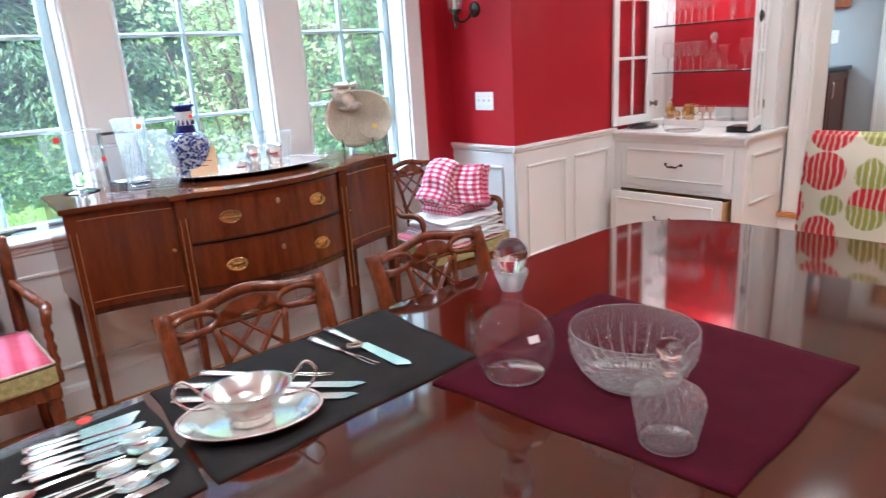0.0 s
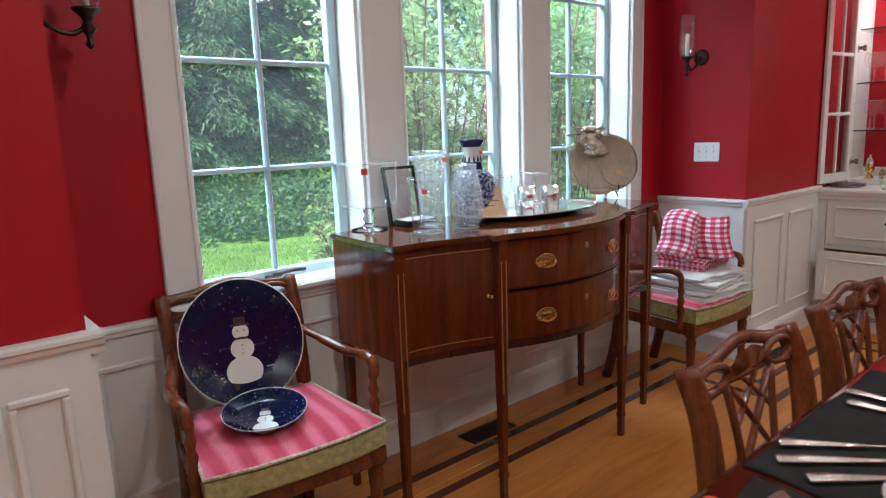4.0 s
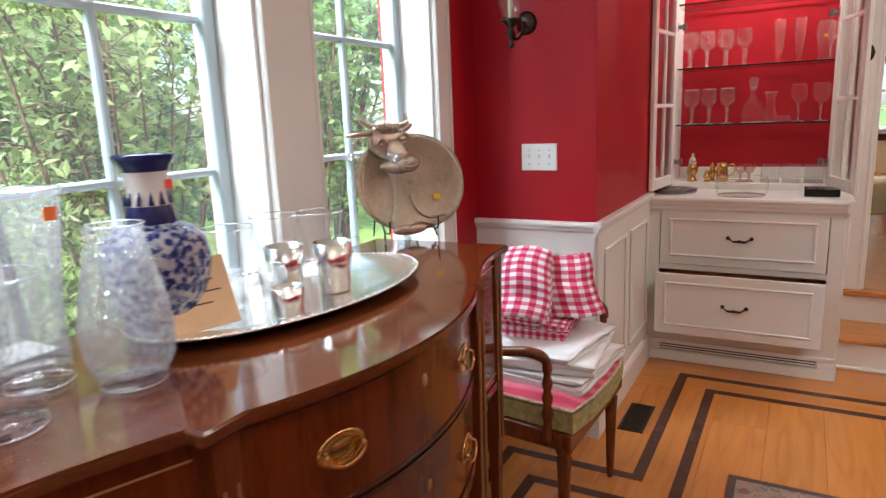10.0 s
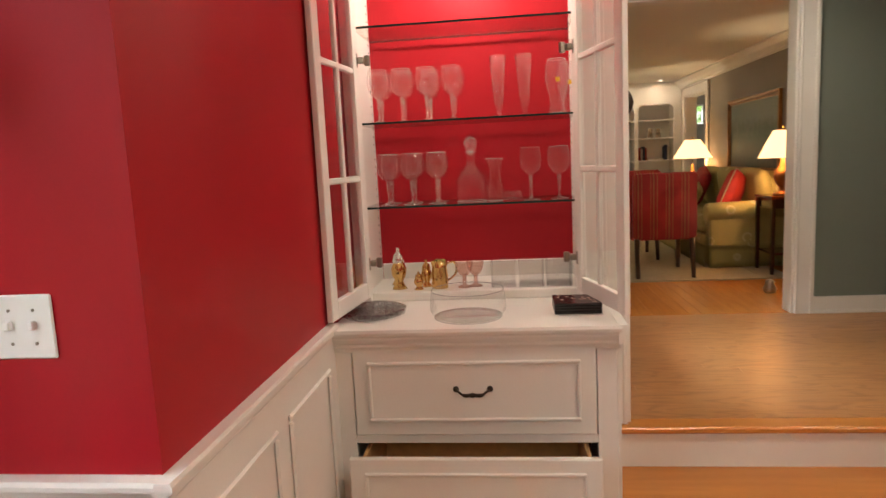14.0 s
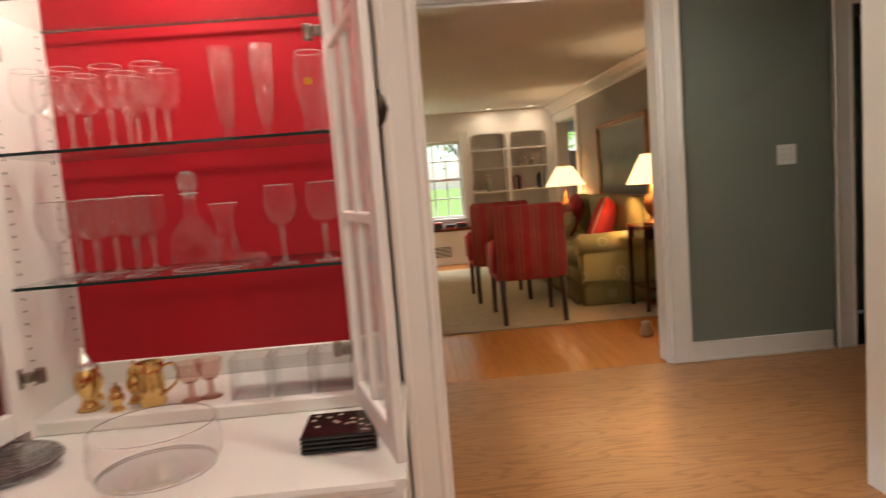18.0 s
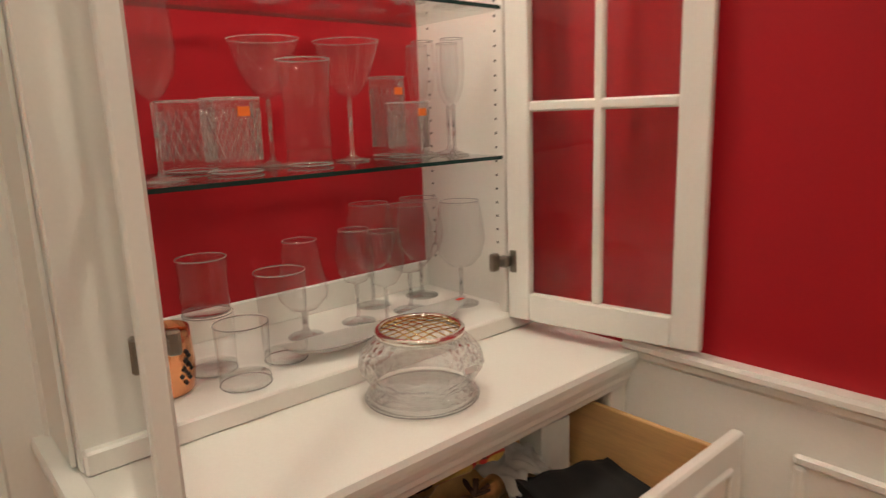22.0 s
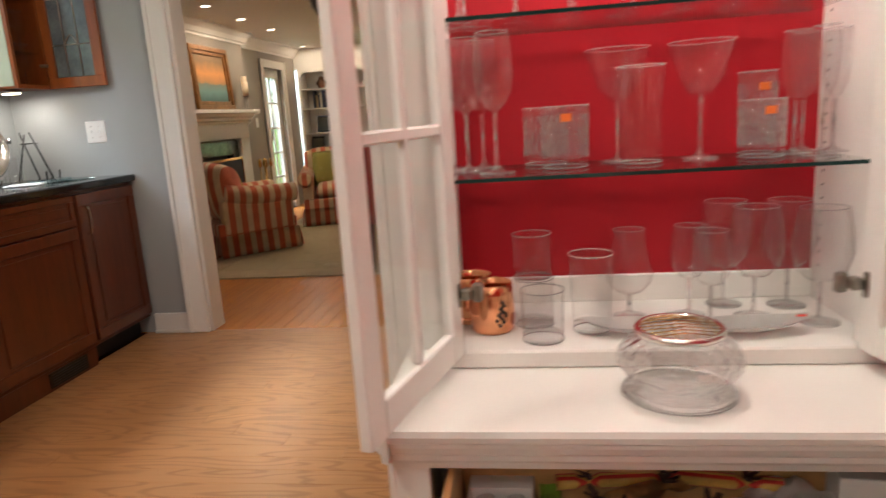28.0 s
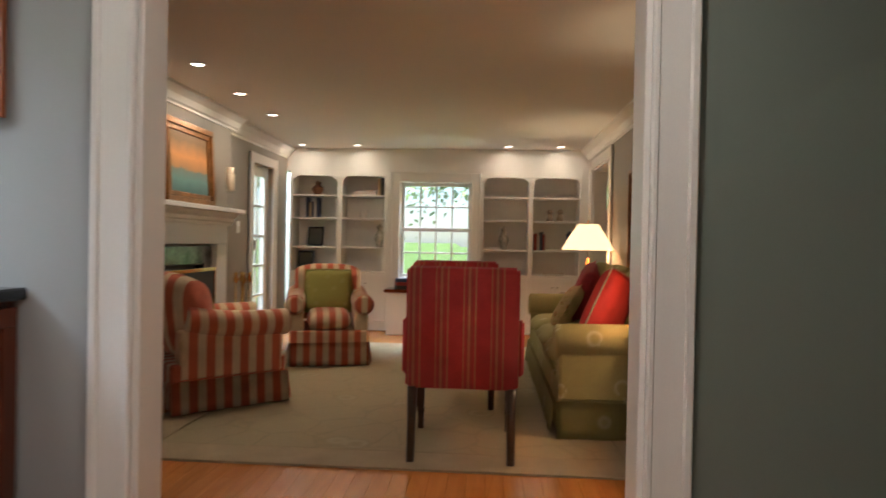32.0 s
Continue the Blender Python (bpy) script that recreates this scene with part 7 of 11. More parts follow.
TOPHAT = mat("brown_glaze", (0.05, 0.025, 0.015), 0.3)


def figure_plate(m, r, label, drop, sc):
    root = thing("navy_plate", (0, 0, 0), label, "plate", "navy plates on the armchair", m=m)
    part("plate", spin([(0, 0.004), (r * 0.62, 0.004), (r * 0.70, 0.008), (r * 0.97, 0.026), (r, 0.028), (r * 0.99, 0.024), (r * 0.7, 0.003), (r * 0.6, 0.0), (0, 0.0)], 56), NAVY, root)
    bm = bmesh.new()
    lathe(bm, [(r * 0.985, 0.0275), (r * 1.002, 0.0285), (r * 0.995, 0.026)], 56)
    part("rim_line", bm, SNOW, root, "thin white rim")
    bm = bmesh.new()
    z = 0.0048
    for cy, rx, ry in ((-0.095, 0.062, 0.052), (-0.018, 0.040, 0.036), (0.038, 0.028, 0.027)):
        prism(bm, [(sc * rx * math.cos(2 * math.pi * k / 28), drop + sc * (cy + ry * math.sin(2 * math.pi * k / 28))) for k in range(28)], z, z + 0.0012 + 0.0003 * (cy > -0.05) + 0.0003 * (cy > 0.02))
    for y, w, o in ((-0.135, 0.07, 0.0), (-0.118, 0.035, 0.085), (-0.105, 0.05, -0.095), (-0.09, 0.03, 0.09), (-0.15, 0.04, -0.01)):
        box(bm, sc * (o - w / 2), sc * (o + w / 2), drop + sc * y - 0.0012, drop + sc * y + 0.0012, z, z + 0.0008)
    part("snow_figure", bm, SNOW, root, "painted white snowman figure")
    def mark(name, *q):
        bm = bmesh.new()
        box(bm, *q)
        part(name, bm, TOPHAT, root, "painted brown detail")
    mark("hat_brim", -sc * 0.030, sc * 0.030, drop + sc * 0.058, drop + sc * 0.064, z, z + 0.0022)
    mark("hat_crown", -sc * 0.019, sc * 0.019, drop + sc * 0.0642, drop + sc * 0.088, z, z + 0.0022)
    for s in (-1, 1):
        mark("twig_arm", s * sc * 0.036, s * sc * 0.080, drop - sc * 0.012, drop - sc * 0.0095, z, z + 0.0012)
        mark("eye", s * sc * 0.012 - 0.002, s * sc * 0.012 + 0.002, drop + sc * 0.04, drop + sc * 0.044, z, z + 0.0024)
    for k in range(3):
        mark("button", -0.0018, 0.0018, drop - sc * (0.009 + 0.014 * k), drop - sc * (0.005 + 0.014 * k), z, z + 0.0022)
    mark("scarf", -sc * 0.022, sc * 0.022, drop + sc * 0.012, drop + sc * 0.020, z, z + 0.0022)
    rnd = random.Random(5)
    bm = bmesh.new()
    for k in range(110):
        rr, a = r * math.sqrt(rnd.uniform(0.05, 0.93)), rnd.uniform(0, 6.283)
        x, y = rr * math.cos(a), rr * math.sin(a)
        if abs(x) < sc * 0.07 and -sc * 0.16 < y - drop < sc * 0.1:
            continue
        q = rr / r
        zz = 0.0042 if q < 0.62 else (0.004 + (q - 0.62) * 0.05 if q < 0.70 else 0.008 + (q - 0.70) / 0.27 * 0.018) + 0.0004
        s = rnd.uniform(0.0006, 0.0012)
        box(bm, x - s, x + s, y - s, y + s, zz, zz + 0.0007)
    tagged(part("snow_specks", bm, SNOW, root, "scattered painted white specks"), kind="stuff")
    return root


figure_plate(pose(0.100, 3.235, 0.760, 72, 4, -4), 0.212, "large navy plate with a painted snowman, leaning on the armchair", -0.005, 1.0)
figure_plate(pose(0.075, 3.035, 0.566, 7, 0, -25), 0.132, "small navy plate with a painted snowman lying on the seat", -0.018, 0.62)


def gingham(name):
    m = bpy.data.materials.new(name)
    m.use_nodes = True
    n, l = m.node_tree.nodes, m.node_tree.links
    b = n["Principled BSDF"]
    b.inputs["Roughness"].default_value = 0.9
    co, sp = n.new("ShaderNodeTexCoord"), n.new("ShaderNodeSeparateXYZ")
    l.new(co.outputs["UV"], sp.inputs[0])
    on = []
    for ax in (0, 1):
        mu, fr, gt = n.new("ShaderNodeMath"), n.new("ShaderNodeMath"), n.new("ShaderNodeMath")
        mu.operation, fr.operation, gt.operation = "MULTIPLY", "FRACT", "GREATER_THAN"
        mu.inputs[1].default_value, gt.inputs[1].default_value = 35.0, 0.5
        l.new(sp.outputs[ax], mu.inputs[0]), l.new(mu.outputs[0], fr.inputs[0]), l.new(fr.outputs[0], gt.inputs[0])
        on.append(gt)
    ad = n.new("ShaderNodeMath")
    ad.operation = "ADD"
    l.new(on[0].outputs[0], ad.inputs[0]), l.new(on[1].outputs[0], ad.inputs[1])
    hf = n.new("ShaderNodeMath")
    hf.operation = "MULTIPLY"
    hf.inputs[1].default_value = 0.5
    l.new(ad.outputs[0], hf.inputs[0])
    r = n.new("ShaderNodeValToRGB")
    e = r.color_ramp
    e.interpolation = "CONSTANT"
    e.elements[0].color = (0.78, 0.72, 0.74, 1)
    e.elements[1].position, e.elements[1].color = 0.75, (0.48, 0.012, 0.065, 1)
    e.elements.new(0.25).color = (0.64, 0.16, 0.24, 1)
    l.new(hf.outputs[0], r.inputs[0]), l.new(r.outputs[0], b.inputs["Base Color"])
    return m


GINGHAM = gingham("red_white_gingham")
NAPKIN = mat("white_linen", (0.80, 0.78, 0.76), 0.9, vary=0.05, scale=20, bump=0.3, fine=260)


def folded(name, parent_label, cat, at, lx, ly, h, material, turn, layers=4, seed=0, group="", droop=0.0, soft=0.55):
    """Folded cloth: a rounded fold in front, loose layered edges."""
    rnd = random.Random(seed)
    root = thing(name, at, parent_label, cat, group, turn=turn)
    each = h / layers
    for k in range(layers):
        bm = bmesh.new()
        uv = bm.loops.layers.uv.new("UVMap")
        z0 = k * each
        ph = rnd.uniform(0, 6)
        ox, oy, sw = rnd.uniform(-0.008, 0.008), rnd.uniform(-0.008, 0.008), rnd.uniform(0.96, 1.03)
        ring = []
        U, V = 20, 14
        for i in range(U + 1):
            row = []
            for j in range(V):
                t = 2 * math.pi * j / V
                cx, cz = math.cos(t), math.sin(t)
                y = (ly / 2) * sw * math.copysign(min(1, abs(cx) * 1.15) ** soft, cx) + oy
                x = -lx / 2 * sw + lx * sw * i / U + ox
                sag = -droop * (max(0, abs(x) / (lx / 2) - 0.5)) ** 2 * (1 if k else 0.2)
                z = z0 + each * 0.5 + each * 0.54 * math.copysign(abs(cz) ** soft, cz) + 0.005 * math.sin(9 * x / lx + ph) * math.sin(5 * y / ly + ph) + 0.004 * math.sin(17 * x / lx + 2 * ph) + sag
                row.append(bm.verts.new((x, y, max(z, 0.0003))))
            ring.append(row)
        for i in range(U):
            for j in range(V):
                f = bm.faces.new((ring[i][j], ring[i + 1][j], ring[i + 1][(j + 1) % V], ring[i][(j + 1) % V]))
                f.smooth = True
                run = [ly * 0.0 + a * ly / (V / 2) for a in (j, j, j + 1, j + 1)]
                for lp, (a, b2) in zip(f.loops, ((i, run[0]), (i + 1, run[1]), (i + 1, run[2]), (i, run[3]))):
                    lp[uv].uv = (lx * a / U, b2)
        for row, rev in ((ring[0], True), (ring[-1], False)):
            f = bm.faces.new(row[::-1] if rev else row)
            for lp in f.loops:
                lp[uv].uv = (lp.vert.co.y, lp.vert.co.z)
        bmesh.ops.recalc_face_normals(bm, faces=bm.faces[:])
        part("folded_layer", bm, material, root)
    return root


for k, (x, y, lx, ly, h, tn) in enumerate(((2.505, 2.915, 0.45, 0.40, 0.045, -4), (2.525, 2.925, 0.41, 0.38, 0.04, 6), (2.515, 2.935, 0.40, 0.35, 0.03, -8))):
    folded("folded_napkins", "pile of folded white linen napkins on the armchair", "napkins", (x + 0.03, y, 0.530 + (0, 0.046, 0.087)[k]), lx, ly, h, NAPKIN, tn, 4, k, "folded table linen", droop=0.012)
folded("folded_tablecloth", "flat-folded gingham cloth lying on the napkins", "tablecloth", (2.63, 2.99, 0.650), 0.36, 0.27, 0.06, GINGHAM, 4, 3, 11, "folded table linen", soft=0.7)


def slump(root, ph):
    """Soft bends and creases in a cloth that stands on its folded edge."""
    for ob in root.children:
        for v in ob.data.vertices:
            x, y, z = v.co
            v.co.z = z - 2.4 * max(0.0, x + 0.02) ** 2 - 0.9 * y * y + 0.008 * math.sin(42 * y + 9 * x + ph) + 0.007 * math.sin(31 * x - 14 * y + 2 * ph)
            v.co.y = y * (1 - 0.55 * max(0.0, x)) + 0.007 * math.sin(24 * x + ph)
            v.co.x = x + 0.010 * math.sin(20 * y + 2 * ph + 12 * z)


upright = folded("folded_tablecloth", "tall folded gingham cloth leaning on its pile", "tablecloth", (0, 0, 0), 0.27, 0.18, 0.16, GINGHAM, 0, 3, 12, "folded table linen", soft=1.0)
slump(upright, 0.0)
upright.matrix_world = pose(2.575, 3.03, 0.800, 0, -66, 20) @ Matrix.Rotation(radians(-9), 4, "Z")
upright = folded("folded_tablecloth", "thick folded gingham cloth leaning behind another", "tablecloth", (0, 0, 0), 0.23, 0.20, 0.17, GINGHAM, 0, 4, 13, "folded table linen", soft=1.0)
slump(upright, 1.7)
upright.matrix_world = pose(2.705, 2.93, 0.780, 0, -70, 30) @ Matrix.Rotation(radians(5), 4, "Z")

# ---- in the north china cabinet ----
g1 = goblet(GOB, 0.0042, 0.036, 0.098, "clear wine goblet with a twisted stem on a glass shelf", name="wine_goblet", group="goblets in the north cabinet", twist=True)
place(g1, [(4.62, 2.765), (4.74, 2.772), (4.62, 2.668), (4.74, 2.672), (4.62, 2.568), (4.74, 2.572), (4.62, 2.195), (4.62, 2.085)], 1.3395)
for x, y in ((4.62, 2.785), (4.72, 2.79), (4.62, 2.69), (4.72, 2.695), (4.62, 2.592), (4.715, 2.588), (4.805, 2.600), (4.62, 2.492), (4.72, 2.488)):
    copy_thing(g1, pose(x, y, 1.6675))
root = thing("square_decanter", (4.64, 2.43, 1.3395), "square-shouldered glass decanter with a stopper", "decanter")
prof = [(0.056, 0.0), (0.060, 0.005), (0.060, 0.07), (0.052, 0.10), (0.030, 0.128), (0.017, 0.145), (0.015, 0.185), (0.022, 0.20)]
glass_body(root, prof, 0.01, LEAD, 40, 0.035, 8)
part("stopper", spin([(0, 0.185), (0.013, 0.19), (0.014, 0.205), (0.024, 0.215), (0.026, 0.24), (0.016, 0.256), (0, 0.26)], 20), CRYSTAL, root)
root = thing("bud_vase", (4.60, 2.335, 1.3395), "small waisted glass vase on a glass shelf", "vase")
glass_body(root, [(0.026, 0), (0.030, 0.01), (0.033, 0.05), (0.022, 0.10), (0.022, 0.125), (0.034, 0.168)], 0.01, LEAD, 32, 0.02, 8)
for y in (2.285, 2.25):
    root = thing("glass_stopper", (4.59, y, 1.3395), "loose glass decanter stopper on a shelf", "stopper", "loose stoppers")
    part("knob", spin([(0, 0), (0.012, 0.002), (0.020, 0.014), (0.019, 0.03), (0.012, 0.038), (0, 0.040)], 16, 0.05, 8), LEAD, root)
pil = thing("pilsner_glass", (0, 0, 0), "tall tapered pilsner glass on a glass shelf", "beer glass", "pilsner glasses")
part("bowl", spin([(0, 0.028), (0.014, 0.030), (0.020, 0.06), (0.026, 0.14), (0.034, 0.235), (0.033, 0.235), (0.024, 0.14), (0.018, 0.06), (0, 0.034)], 24), CLEAR, pil)
part("foot", spin([(0, 0), (0.032, 0), (0.032, 0.004), (0.012, 0.012), (0.012, 0.0275), (0, 0.0275)], 24), LEAD, pil)
place(pil, [(4.64, 2.31), (4.64, 2.21)], 1.6675)
for y, x in ((2.085, 4.62), (2.03, 4.74)):
    root = thing("lobed_vase", (x, y, 1.6675), "lobed clear glass vase with a yellow sticker", "vase", "lobed vases")
    glass_body(root, [(0.030, 0), (0.034, 0.01), (0.024, 0.03), (0.030, 0.07), (0.044, 0.13), (0.042, 0.17), (0.034, 0.205)], 0.01, LEAD, 48, 0.06, 8)
    sticker(root, (-0.047, 0, 0.125), 0.016, 0.016, TAGYEL, Matrix.Rotation(radians(90), 4, "Z"))
UF = 0.9935
for x, y, h, r, mt, nm, lb, ct in ((4.63, 2.745, 0.175, 0.032, BRASS, "coffee_pot", "small brass and glass coffee pot", "pot"), (4.72, 2.77, 0.12, 0.024, BRASS, "brass_shaker", "turned brass shaker", "shaker"), (4.66, 2.635, 0.115, 0.024, BRASS, "brass_shaker", "turned brass shaker with a domed cap", "shaker"), (4.60, 2.66, 0.075, 0.020, BRASS, "brass_bell", "small brass table bell", "bell")):
    root = thing(nm, (x, y, UF), lb + " in the cabinet", ct, "brass pieces in the cabinet")
    part("body", spin([(0, 0), (r, 0), (r * 0.7, h * 0.08), (r * 0.5, h * 0.18), (r * 0.95, h * 0.34), (r, h * 0.48), (r * 0.7, h * 0.62)], 20), mt, root)
    part("cap", spin([(r * 0.7, h * 0.62), (r * 0.78, h * 0.66), (r * 0.6, h * 0.80), (r * 0.2, h * 0.88), (r * 0.26, h * 0.95), (0, h)], 20), SILVER if "pot" in nm else mt, root)
root = thing("brass_creamer", (4.62, 2.575, UF), "bright brass creamer with a loop handle", "jug")
part("body", spin(hollow([(0.030, 0), (0.034, 0.004), (0.034, 0.05), (0.030, 0.085), (0.034, 0.115)], 0.002, 0.004), 28), BRASS, root)
bm = bmesh.new()
tube(bm, curve([(0, -0.032, 0.10), (0, -0.062, 0.105), (0, -0.066, 0.06), (0, -0.034, 0.03)], 6), 0.004, 8)
part("handle", bm, BRASS, root)
for x, y in ((4.62, 2.475), (4.64, 2.43)):
    root = thing("candle_cup", (x, y, UF), "pink glass footed candle cup in the cabinet", "candle holder", "pink candle cups")
    part("cup", spin([(0, 0.05), (0.020, 0.052), (0.032, 0.075), (0.036, 0.105)], 20, 0.03, 10), PINKGLASS, root)
    part("foot", spin([(0, 0), (0.028, 0), (0.028, 0.004), (0.008, 0.012), (0.008, 0.0498), (0, 0.0498)], 20), PINKGLASS, root)
for i, y in enumerate((2.315, 2.205, 2.095)):
    root = thing("square_votive", (4.635, y, UF), "square clear glass votive holder", "candle holder", "three square glass votives")
    w, t, h = 0.050, 0.005, 0.105
    part("glass_box", B((-w, w, -w, -w + t, 0, h), (-w, w, w - t, w, 0, h), (-w, -w + t, -w + t, w - t, 0, h), (w - t, w, -w + t, w - t, 0, h), (-w + t, w - t, -w + t, w - t, 0, 0.012)), CLEAR, root)
CT = 0.9555
root = thing("glass_bowl", (4.275, 2.44, CT), "plain clear glass bowl on the white counter", "bowl")
glass_body(root, [(0.100, 0), (0.122, 0.006), (0.135, 0.03), (0.134, 0.065), (0.128, 0.100)], 0.006, LEAD, 40)
root = thing("glass_ashtray", (4.335, 2.80, CT), "grey pressed glass tray on the counter", "tray")
part("body", spin(hollow([(0.105, 0), (0.118, 0.006), (0.124, 0.026)], 0.012, 0.01), 32, 0.04, 4), SMOKEGLASS, root)
root = thing("coaster_stack", (4.345, 2.055, CT), "stack of black patterned coasters on the counter", "coasters")
for k in range(4):
    part("coaster", B((-0.075, 0.075, -0.082, 0.082, 0.0006 + 0.0098 * k, 0.0096 + 0.0098 * k), b=0.0025), BLACK, root)
rnd = random.Random(2)
bm = bmesh.new()
for k in range(16):
    x, y = rnd.uniform(-0.06, 0.06), rnd.uniform(-0.065, 0.065)
    lathe(bm, [(0, 0), (0.006, 0), (0.006, 0.0006), (0, 0.0006)], 8, (x, y, 0.0390))
tagged(part("printed_dots", bm, PEWTER, root, "grey printed pattern"), kind="stuff")

# ---- in the south china cabinet ----


def tumbler(at, r0, r1, h, label, flute=0.0, tag=None, base=0.014, name="tumbler", group="tumblers in the south cabinet", material=None):
    root = thing(name, at, label, "glass", group)
    glass_body(root, [(r0, 0), (r0 + 0.002, 0.003), (r0 + (r1 - r0) * 0.5, h * 0.5), (r1, h)], base, material or LEAD, 36, flute, 12 if flute else 0)
    if tag:
        sticker(root, (-r1 - 0.003, 0.0, h * 0.82), 0.022, 0.016, tag, Matrix.Rotation(radians(90), 4, "Z"))
    return root


for i, (x, y) in enumerate(((4.66, 0.075), (4.735, 0.125))):
    root = thing("copper_mug", (x, y, UF), "polished copper mug with a black printed motif", "mug", "copper mugs")
    part("body", spin(hollow([(0.044, 0), (0.049, 0.006), (0.0525, 0.048), (0.050, 0.090), (0.048, 0.113)], 0.0015, 0.004), 36), COPPER, root)
    bm = bmesh.new()
    tube(bm, curve([(0, 0.049, 0.088), (0, 0.080, 0.086), (0, 0.082, 0.034), (0, 0.050, 0.022)], 6), 0.004, 8)
    part("handle", bm, COPPER, root)
    bm = bmesh.new()
    for k in range(5):
        a = math.radians(195 + 3 * k)
        for j, dz in enumerate((0, 0.012, -0.012)):
            aa = a + radians(7 * (k % 2) + 4 * j)
            lathe(bm, [(0, -0.006), (0.005, 0), (0, 0.006)], 6, (0.0520 * math.cos(aa), 0.0520 * math.sin(aa), 0.050 + 0.007 * k - 0.014 + dz), sx=0.9, sy=0.9)
    part("printed_motif", bm, BLACKM, root, "black printed leaf motif")
tumbler((4.587, -0.038, UF), 0.043, 0.047, 0.112, "heavy clear tumbler beside two stacked ones", base=0.016)
tumbler((4.690, -0.022, UF), 0.041, 0.045, 0.112, "heavy clear tumbler under another tumbler", base=0.014)
tumbler((4.690, -0.020, UF + 0.1135), 0.041, 0.044, 0.102, "clear tumbler stacked on another glass", base=0.012)
tumbler((4.645, -0.147, UF), 0.039, 0.048, 0.175, "ridged tall water glass in the china cabinet", 0.015, base=0.018)
sn = goblet([(0.006, 0.055), (0.030, 0.062), (0.050, 0.085), (0.053, 0.105), (0.046, 0.140), (0.038, 0.178), (0.035, 0.208)], 0.006, 0.038, 0.055, "clear brandy snifter on a short stem", "brandy glass", "brandy_snifter")
place(sn, [(4.735, -0.242)], UF)
w1 = goblet([(0.006, 0.088), (0.024, 0.096), (0.038, 0.118), (0.043, 0.148), (0.039, 0.185), (0.034, 0.212)], 0.004, 0.038, 0.088, "clear stemmed wine glass in the china cabinet", group="wine glasses in the south cabinet")
place(w1, [(4.735, -0.376), (4.665, -0.405)], UF)
w2 = goblet([(0.006, 0.092), (0.028, 0.098), (0.050, 0.122), (0.060, 0.158), (0.055, 0.205), (0.046, 0.252)], 0.0045, 0.042, 0.092, "large clear stemmed wine glass in the china cabinet", group="wine glasses in the south cabinet")
place(w2, [(4.715, -0.512), (4.815, -0.475), (4.795, -0.612), (4.665, -0.630)], UF)
for i, (x, y, tn) in enumerate(((4.605, -0.245, 86), (4.60, -0.465, 95))):
    root = thing("boat_dish", (x, y, UF), "white boat-shaped porcelain dish with a red sticker", "dish", "white boat dishes", turn=tn)
    bm = bmesh.new()

    def boat(u, v):
        t = 2 * math.pi * u
        return (0.125 * v * math.cos(t), 0.045 * v * math.sin(t) * (1 - 0.3 * abs(math.cos(t)) ** 3), 0.0055 + 0.022 * v * v + 0.012 * v ** 6 * abs(math.cos(t)) ** 4)
    grid(bm, boat, 36, 8, True)
    bmesh.ops.solidify(bm, geom=bm.faces[:], thickness=0.005)
    part("body", bm, PORCW, root)
    part("sticker", B((-0.118, -0.098, -0.006, 0.006, 0.034, 0.0348)), TAGRED, root, "red sticker")
root = thing("rose_bowl", (4.395, -0.279, CT), "cut crystal rose bowl with a silver grid lid", "bowl")
glass_body(root, [(0.084, 0), (0.103, 0.004), (0.097, 0.014), (0.082, 0.023), (0.095, 0.039), (0.111, 0.062), (0.107, 0.084), (0.090, 0.104), (0.074, 0.115)], 0.010, CRYSTAL, 72, 0.010, 24)
part("silver_rim", spin([(0.073, 0.113), (0.079, 0.117), (0.080, 0.125), (0.075, 0.130), (0.069, 0.128), (0.069, 0.121)], 40), SILVER, root, "silver rim")
for k in range(-3, 4):
    o = k * 0.017
    s = math.sqrt(0.071 ** 2 - o * o)
    for p0, p1 in (((o, -s), (o, s)), ((-s, o), (s, o))):
        bm = bmesh.new()
        tube(bm, [(p0[0], p0[1], 0.127), ((p0[0] + p1[0]) / 2, (p0[1] + p1[1]) / 2, 0.133), (p1[0], p1[1], 0.127)], 0.0012, 5)
        part("grid_wire", bm, BRASS, root)
part("price_label", B((-0.1108, -0.1101, -0.030, -0.004, 0.068, 0.080)), PAPER, root, "small white price label")
SH1 = 1.3545
f1 = goblet([(0.005, 0.115), (0.014, 0.124), (0.023, 0.150), (0.027, 0.195), (0.025, 0.255)], 0.004, 0.034, 0.115, "slender champagne flute on a glass shelf", "champagne flute", "champagne_flute", "champagne flutes")
place(f1, [(4.725, -0.585), (4.80, -0.630), (4.655, -0.612), (4.735, -0.668)], SH1)
t1 = goblet([(0.005, 0.128), (0.018, 0.138), (0.036, 0.168), (0.042, 0.205), (0.040, 0.245), (0.035, 0.290)], 0.0045, 0.040, 0.128, "tall tulip wine glass on a glass shelf", group="tulip wine glasses in the south cabinet", name="tulip_glass")
place(t1, [(4.635, 0.047), (4.715, 0.115), (4.80, 0.085), (4.80, 0.165)], SH1)
for x, y, r, h, tg in ((4.685, -0.100, 0.052, 0.132, TAGORG), (4.800, -0.062, 0.052, 0.132, None), (4.795, -0.532, 0.041, 0.180, TAGORG), (4.690, -0.508, 0.047, 0.120, TAGORG)):
    tumbler((x, y, SH1), r - 0.004, r, h, "cut crystal rocks glass with an orange sticker" if tg else "cut crystal rocks glass standing behind another", 0.012, tg, 0.018, "rocks_glass", "rocks glasses", CRYSTAL)
root = thing("flared_vase", (4.70, -0.262, SH1), "heavy flared glass vase with a thick base", "vase")
